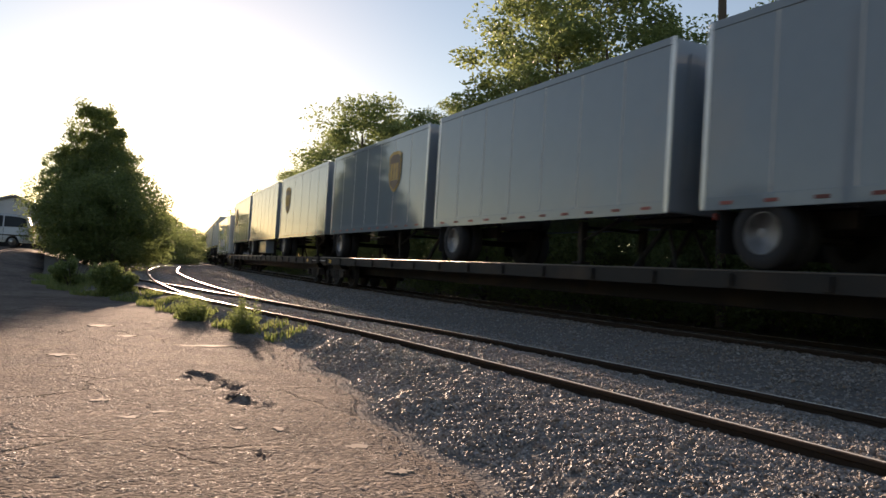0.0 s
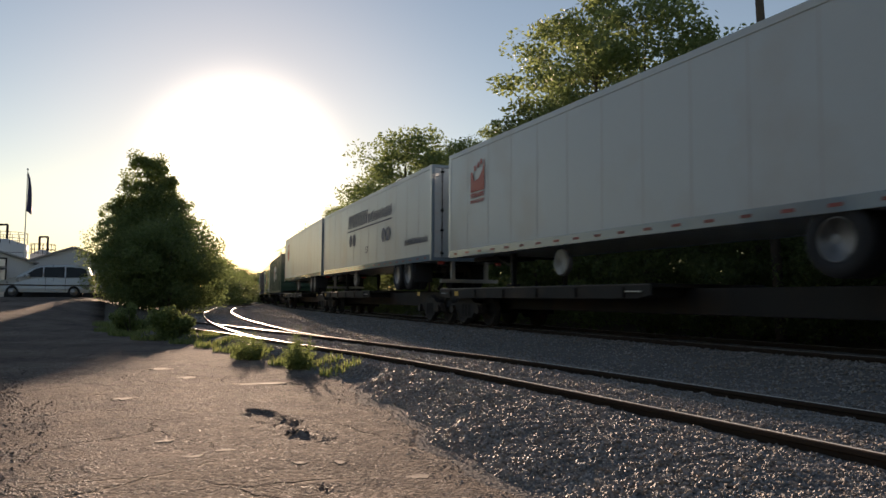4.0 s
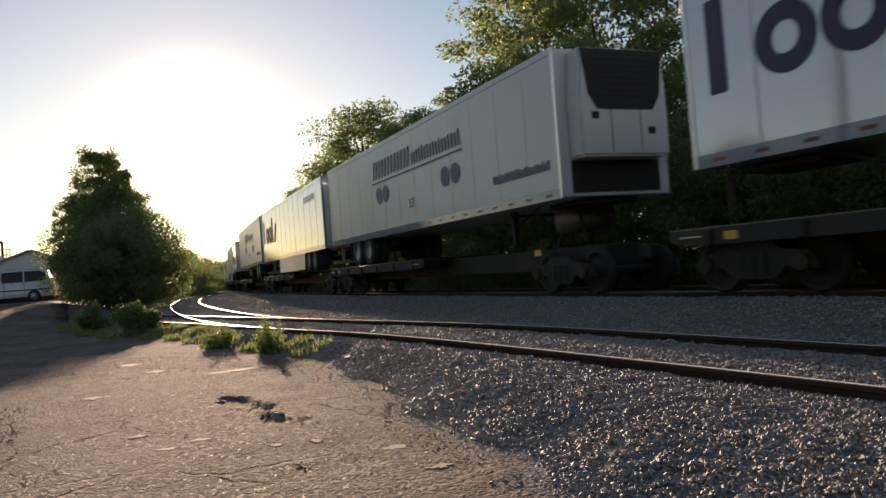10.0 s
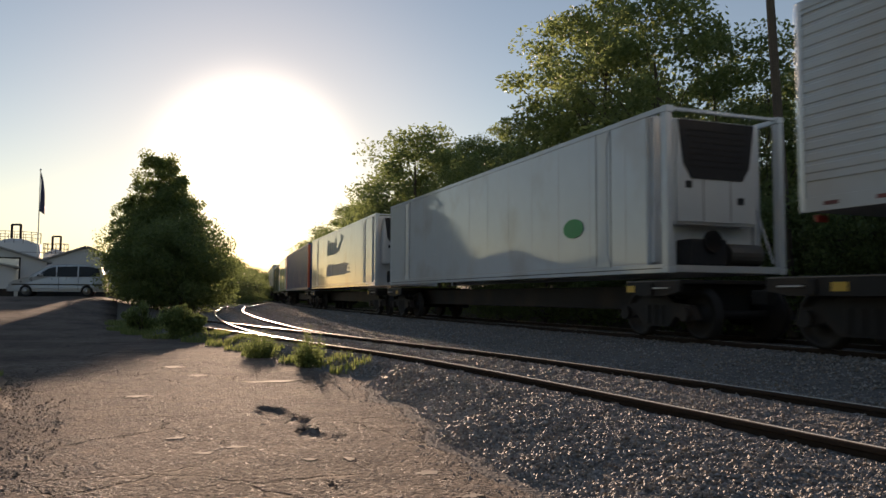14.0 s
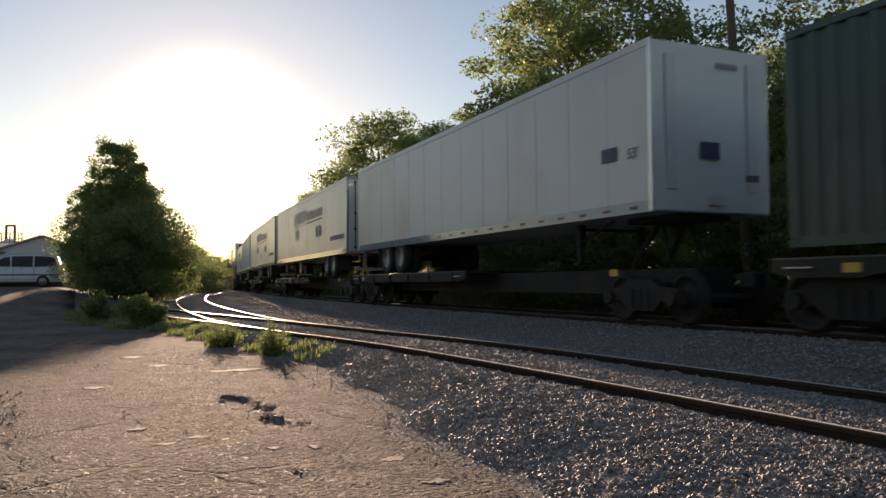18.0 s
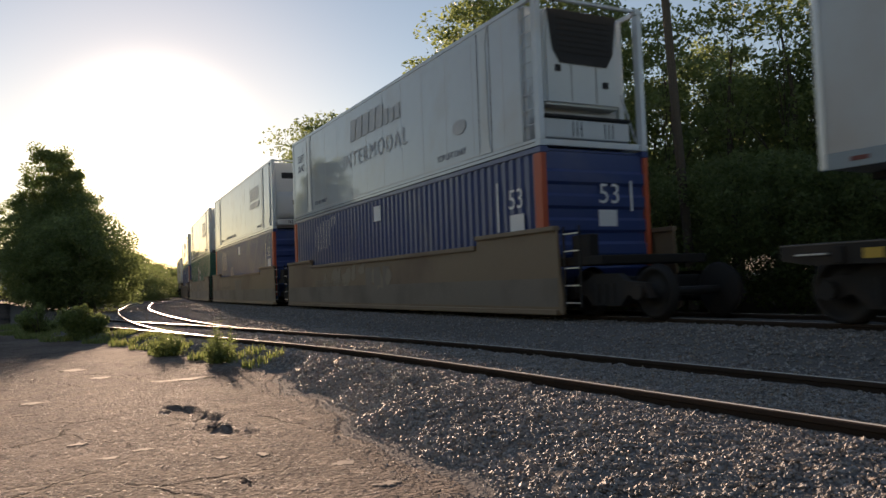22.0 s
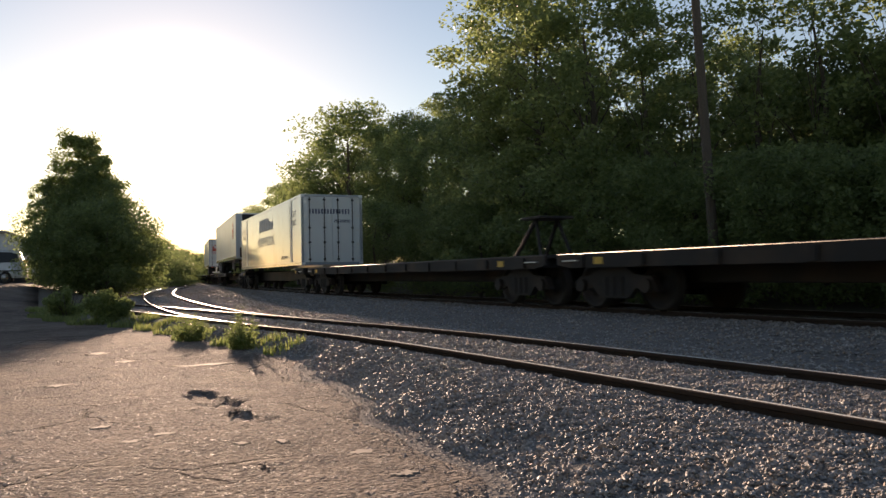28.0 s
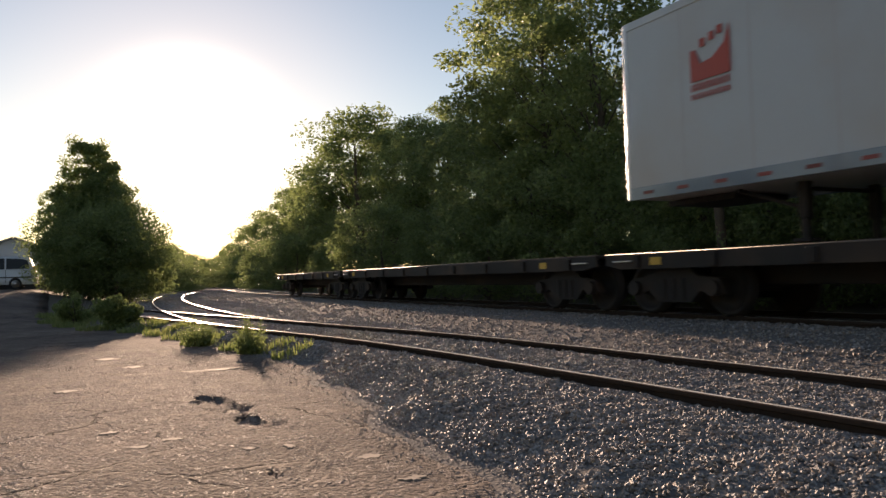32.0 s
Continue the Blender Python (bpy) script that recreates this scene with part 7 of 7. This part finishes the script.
gable_shed("shed", "white metal-sided gabled shed behind the van", spot(29.05, 66, LOT_Z, 29), 9.0, 16, 2.2, 3.87)
gable_shed("shed", "low white lean-to shed beside the larger shed", spot(35.4, 57.5, LOT_Z, 37), 4.2, 2.0, 1.9, 2.3, window=False)


def storage_tank(at, r, h, label):
    t = thing("storage_tank", label, "tank", "tanks behind the sheds", at=at)
    part("shell", lathe(bmesh.new(), [(0, r), (h, r), (h + 0.5, r * 0.3), (h + 0.55, 0.0)], 32, "Z"), M["wall"], t, smooth=True)
    bm = bmesh.new()
    n = 18
    for i in range(n):
        a, b = 2 * math.pi * i / n, 2 * math.pi * (i + 1) / n
        p, q = Vector((r * math.cos(a), r * math.sin(a), h)), Vector((r * math.cos(b), r * math.sin(b), h))
        tube(bm, p, p + Vector((0, 0, 1.1)), 0.03, n=5)
        for z in (0.55, 1.1):
            tube(bm, p + Vector((0, 0, z)), q + Vector((0, 0, z)), 0.025, n=5)
    part("railing", bm, M["steel"], t)
    bm = bmesh.new()
    for x in (-0.4, 0.5):
        tube(bm, (x, 0, h + 0.4), (x, 0, h + 1.9), 0.12, n=8)
    tube(bm, (-0.4, 0, h + 1.9), (0.5, 0, h + 1.9), 0.1, n=8)
    part("pipework", bm, M["steel"], t)


storage_tank(spot(33.3, 84, LOT_Z), 2.2, 5.0, "pale storage tank with a railing and pipes on top")
storage_tank(spot(30.9, 90, LOT_Z), 1.2, 4.4, "pale storage tank with a railing and pipes on top")
storage_tank(spot(36.6, 84, LOT_Z), 2.0, 4.7, "pale storage tank with a railing and pipes on top")


def flagpole():
    f = thing("flagpole", "thin flagpole with a limp dark flag", "flagpole", at=spot(32.0, 74, LOT_Z))
    part("pole", tube(bmesh.new(), (0, 0, 0), (0, 0, 10.9), 0.07, 0.035, 10), M["alu"], f)
    part("finial", lathe(bmesh.new(), [(10.88, 0.0), (10.9, 0.06), (10.97, 0.08), (11.05, 0.05), (11.07, 0.0)], 12, "Z"), M["alu"], f)
    bm = bmesh.new()
    rows = []
    for i in range(9):
        z = 10.7 - i * 0.42
        row = []
        for j in range(7):
            u = j / 6
            row.append(bm.verts.new((0.06 + u * (0.12 + 0.55 * (i / 8) * (1.2 - 0.5 * i / 8)), 0.1 * math.sin(j * 2.2 + i * 0.5), z - 0.35 * u)))
        rows.append(row)
    for a, b in zip(rows, rows[1:]):
        for j in range(6):
            bm.faces.new((a[j], a[j + 1], b[j + 1], b[j]))
    bmesh.ops.solidify(bm, geom=bm.faces[:], thickness=0.01)
    part("flag", bm, M["ink"], f, "limp dark flag", smooth=True)


flagpole()


def minivan():
    v = thing("minivan", "silver minivan parked on the lot", "van", at=spot(30.6, 49, LOT_Z, 24))
    # side outline along x, nose to -x
    prof = [(-2.42, 0.3), (-2.5, 0.5), (-2.46, 0.7), (-2.25, 0.88), (-1.75, 1.04), (-1.5, 1.1), (-1.05, 1.42), (-0.62, 1.66), (-0.3, 1.77), (0.3, 1.85), (1.3, 1.86), (1.9, 1.83), (2.18, 1.74), (2.34, 1.3), (2.47, 1.0), (2.5, 0.5), (2.42, 0.3)]
    bm = bmesh.new()
    rows = []
    for y, k in ((-0.95, 0.0), (-0.97, 0.05), (0.97, 0.05), (0.95, 0.0)):
        rows.append([bm.verts.new((x * (1 if abs(y) > 0.96 else 0.99), y * (1 - 0.14 * max(0, (z - 0.95)) / 0.8), z)) for x, z in prof])
    for a, b in zip(rows, rows[1:]):
        for i in range(len(prof)):
            j = (i + 1) % len(prof)
            bm.faces.new((a[i], a[j], b[j], b[i]))
    bm.faces.new(rows[0][::-1])
    bm.faces.new(rows[-1])
    bmesh.ops.recalc_face_normals(bm, faces=bm.faces)
    part("body", bm, M["van"], v)
    for sg in (-1, 1):
        wins = ([(-1.12, 1.16), (-0.55, 1.57), (-0.25, 1.69), (-0.12, 1.7), (-0.12, 1.14)], [(-0.05, 1.14), (-0.05, 1.71), (0.98, 1.74), (0.98, 1.14)], [(1.06, 1.14), (1.06, 1.74), (1.8, 1.71), (2.08, 1.62), (2.2, 1.18)])
        for pts in wins:
            bm = bmesh.new()
            vs = [bm.verts.new((x, sg * (0.96 * (1 - 0.14 * max(0, z - 0.95) / 0.8) + 0.012), z)) for x, z in pts]
            bm.faces.new(vs)
            bmesh.ops.solidify(bm, geom=bm.faces[:], thickness=0.01)
            part("side_window", bm, M["glass"], v, "dark side glass")
        bm = boxm(0.03, 0.05, sg * 0.975 - 0.004, sg * 0.975 + 0.004, 0.4, 1.1)
        box(bm, 1.03, 1.05, sg * 0.975 - 0.004, sg * 0.975 + 0.004, 0.4, 1.1)
        box(bm, -2.3, 2.3, sg * 0.978 - 0.006, sg * 0.978 + 0.006, 0.66, 0.72)
        part("door_seams", bm, M["steel"], v)
        part("mirror", boxm(-0.95, -0.75, sg * 1.02 - 0.08, sg * 1.02 + 0.08, 1.12, 1.3, 0.03), M["van"], v)
    bm = bmesh.new()
    vs = [bm.verts.new(c) for c in ((-1.47, -0.82, 1.14), (-1.47, 0.82, 1.14), (-0.68, 0.72, 1.65), (-0.68, -0.72, 1.65))]
    bm.faces.new(vs)
    bmesh.ops.solidify(bm, geom=bm.faces[:], thickness=0.02)
    part("windscreen", bm, M["glass"], v)
    for x in (-1.6, 1.5):
        for y, f in ((-0.86, 180), (0.86, 0)):
            w = part("wheel", lathe(bmesh.new(), [(-0.1, 0.2), (-0.11, 0.3), (-0.08, 0.33), (0.08, 0.33), (0.11, 0.3), (0.1, 0.2), (-0.1, 0.2)], 20), M["black"], v, smooth=True)
            w.matrix_basis = pose(x, y, 0.33, 0, 0, 90 if f == 0 else -90)
            part("rim", lathe(bmesh.new(), [(0.1, 0.205), (0.06, 0.18), (0.08, 0.05), (0.09, 0.0)], 16), M["alu"], w, smooth=True)
    for y in (-0.7, 0.7):
        part("headlamp", boxm(-2.5, -2.3, y - 0.17, y + 0.17, 0.7, 0.86, 0.03), M["alu"], v)
        part("tail_lamp", boxm(2.38, 2.5, y * 1.2 - 0.07, y * 1.2 + 0.07, 0.85, 1.3, 0.02), M["red"], v)
    for z in (0.4,):
        part("bumper", boxm(-2.56, -2.4, -0.9, 0.9, 0.3, 0.55, 0.04), M["van"], v)
        part("bumper", boxm(2.4, 2.56, -0.9, 0.9, 0.3, 0.6, 0.04), M["van"], v)


minivan()


def utility_pole():
    p = thing("utility_pole", "weathered leaning wooden utility pole with a meter box", "utility pole")
    at = plan(13.7, -2.37)
    p.matrix_basis = pose(at.x, at.y, -0.1, 0, -5.5, 0)
    part("pole", tube(bmesh.new(), (0, 0, 0), (0, 0, 9.5), 0.158, 0.125, 16), M["polewood"], p, smooth=True)
    part("meter_box", boxm(0.0, 0.27, -0.28, -0.15, 2.35, 2.75, 0.02), M["alu"], p)
    part("conduit", tube(bmesh.new(), (0.16, -0.13, 0.1), (0.16, -0.12, 2.35), 0.02, n=8), M["worn"], p)
    part("sign_board", boxm(-0.16, 0.28, -0.21, -0.19, 1.35, 2.0, 0.005), M["grey"], p, "weathered pale sign board")
    bm = boxm(-0.06, 0.18, -0.217, -0.211, 1.7, 1.8)
    box(bm, -0.06, 0.18, -0.217, -0.211, 1.45, 1.58)
    part("sign_bars", bm, M["black"], p)


utility_pole()


def wire(name, label, a, b, sag, r=0.012):
    pts = []
    for i in range(17):
        t = i / 16
        q = Vector(a).lerp(Vector(b), t)
        pts.append(q - Vector((0, 0, sag * 4 * t * (1 - t))))
    bm = bmesh.new()
    side = (Vector(b) - Vector(a)).cross(Vector((0, 0, 1))).normalized()
    rows = [[bm.verts.new(p + r * (math.cos(k * 1.2566) * side + Vector((0, 0, math.sin(k * 1.2566))))) for k in range(5)] for p in pts]
    for m0, m1 in zip(rows, rows[1:]):
        for k in range(5):
            bm.faces.new((m0[k], m0[(k + 1) % 5], m1[(k + 1) % 5], m1[k]))
    tagged(finish(name, bm, M["black"]), label, "cable")


wire("overhead_cable", "thin dark overhead cable", spot(40, 75, 5.2).translation, spot(24, 80, 5.6).translation, 0.5, 0.02)


def line_pole(bearing, dist, tall):
    p = thing("line_pole", "old leaning wooden line pole among the trees", "utility pole", at=spot(bearing, dist, 0.2) @ pose(0, 0, 0, 0, -2.5, 0))
    part("pole", tube(bmesh.new(), (0, 0, 0), (0, 0, tall), 0.13, 0.09, 12), M["bark"], p)


line_pole(-21.0, 19.8, 10.5)


# ---- small marks on the paving ----
def paving_fleck(s, e, ls, le, seed):
    rng = random.Random(seed)
    bm = bmesh.new()
    pts = []
    for i in range(22):
        a = 2 * math.pi * i / 22
        k = rng.uniform(0.45, 1.2)
        q = plan(s + ls * k * math.cos(a), e + le * k * math.sin(a))
        pts.append(bm.verts.new((q.x, q.y, asphalt_z(s, e) + 0.0045)))
    f = bm.faces.new(pts)
    low = [bm.verts.new(v.co - Vector((0, 0, 0.012))) for v in pts]
    for i in range(22):
        bm.faces.new((pts[i], low[i], low[(i + 1) % 22], pts[(i + 1) % 22]))
    bmesh.ops.recalc_face_normals(bm, faces=bm.faces)
    if f.normal.z < 0:
        bmesh.ops.reverse_faces(bm, faces=bm.faces)
    tagged(finish("paving_patch", bm, M["fleck"]), "small pale worn patch in the asphalt", "patch", "pale patches in the paving")


M["fleck"] = material("pale_aggregate", (0.36, 0.3, 0.24), 0.9, vary=0.25, scale=6, fine=80, bump=0.2)
for i, a in enumerate(((4.45, 1.8, 0.06, 0.09), (3.82, 1.8, 0.05, 0.08), (6.25, 0.43, 0.06, 0.07), (5.6, 0.58, 0.05, 0.08), (5.73, 0.81, 0.06, 0.07), (9.9, 1.8, 0.12, 0.4), (12.4, 0.8, 0.2, 0.2), (11.0, 1.05, 0.2, 0.15), (5.1, 1.2, 0.05, 0.05), (5.0, 1.45, 0.07, 0.04), (8.9, 0.2, 0.1, 0.15))):
    paving_fleck(*a, i)

scatter_stones()
scatter_grains()
build_ties()

def motions():
    """The train rolls past at an even speed: each thing follows the curve of the main track."""
    for ob, k in TRAIN:
        walk(ob, [(t, on_track(k - SPEED * t)) for t in [float(i) for i in range(0, 33)]])


motions()
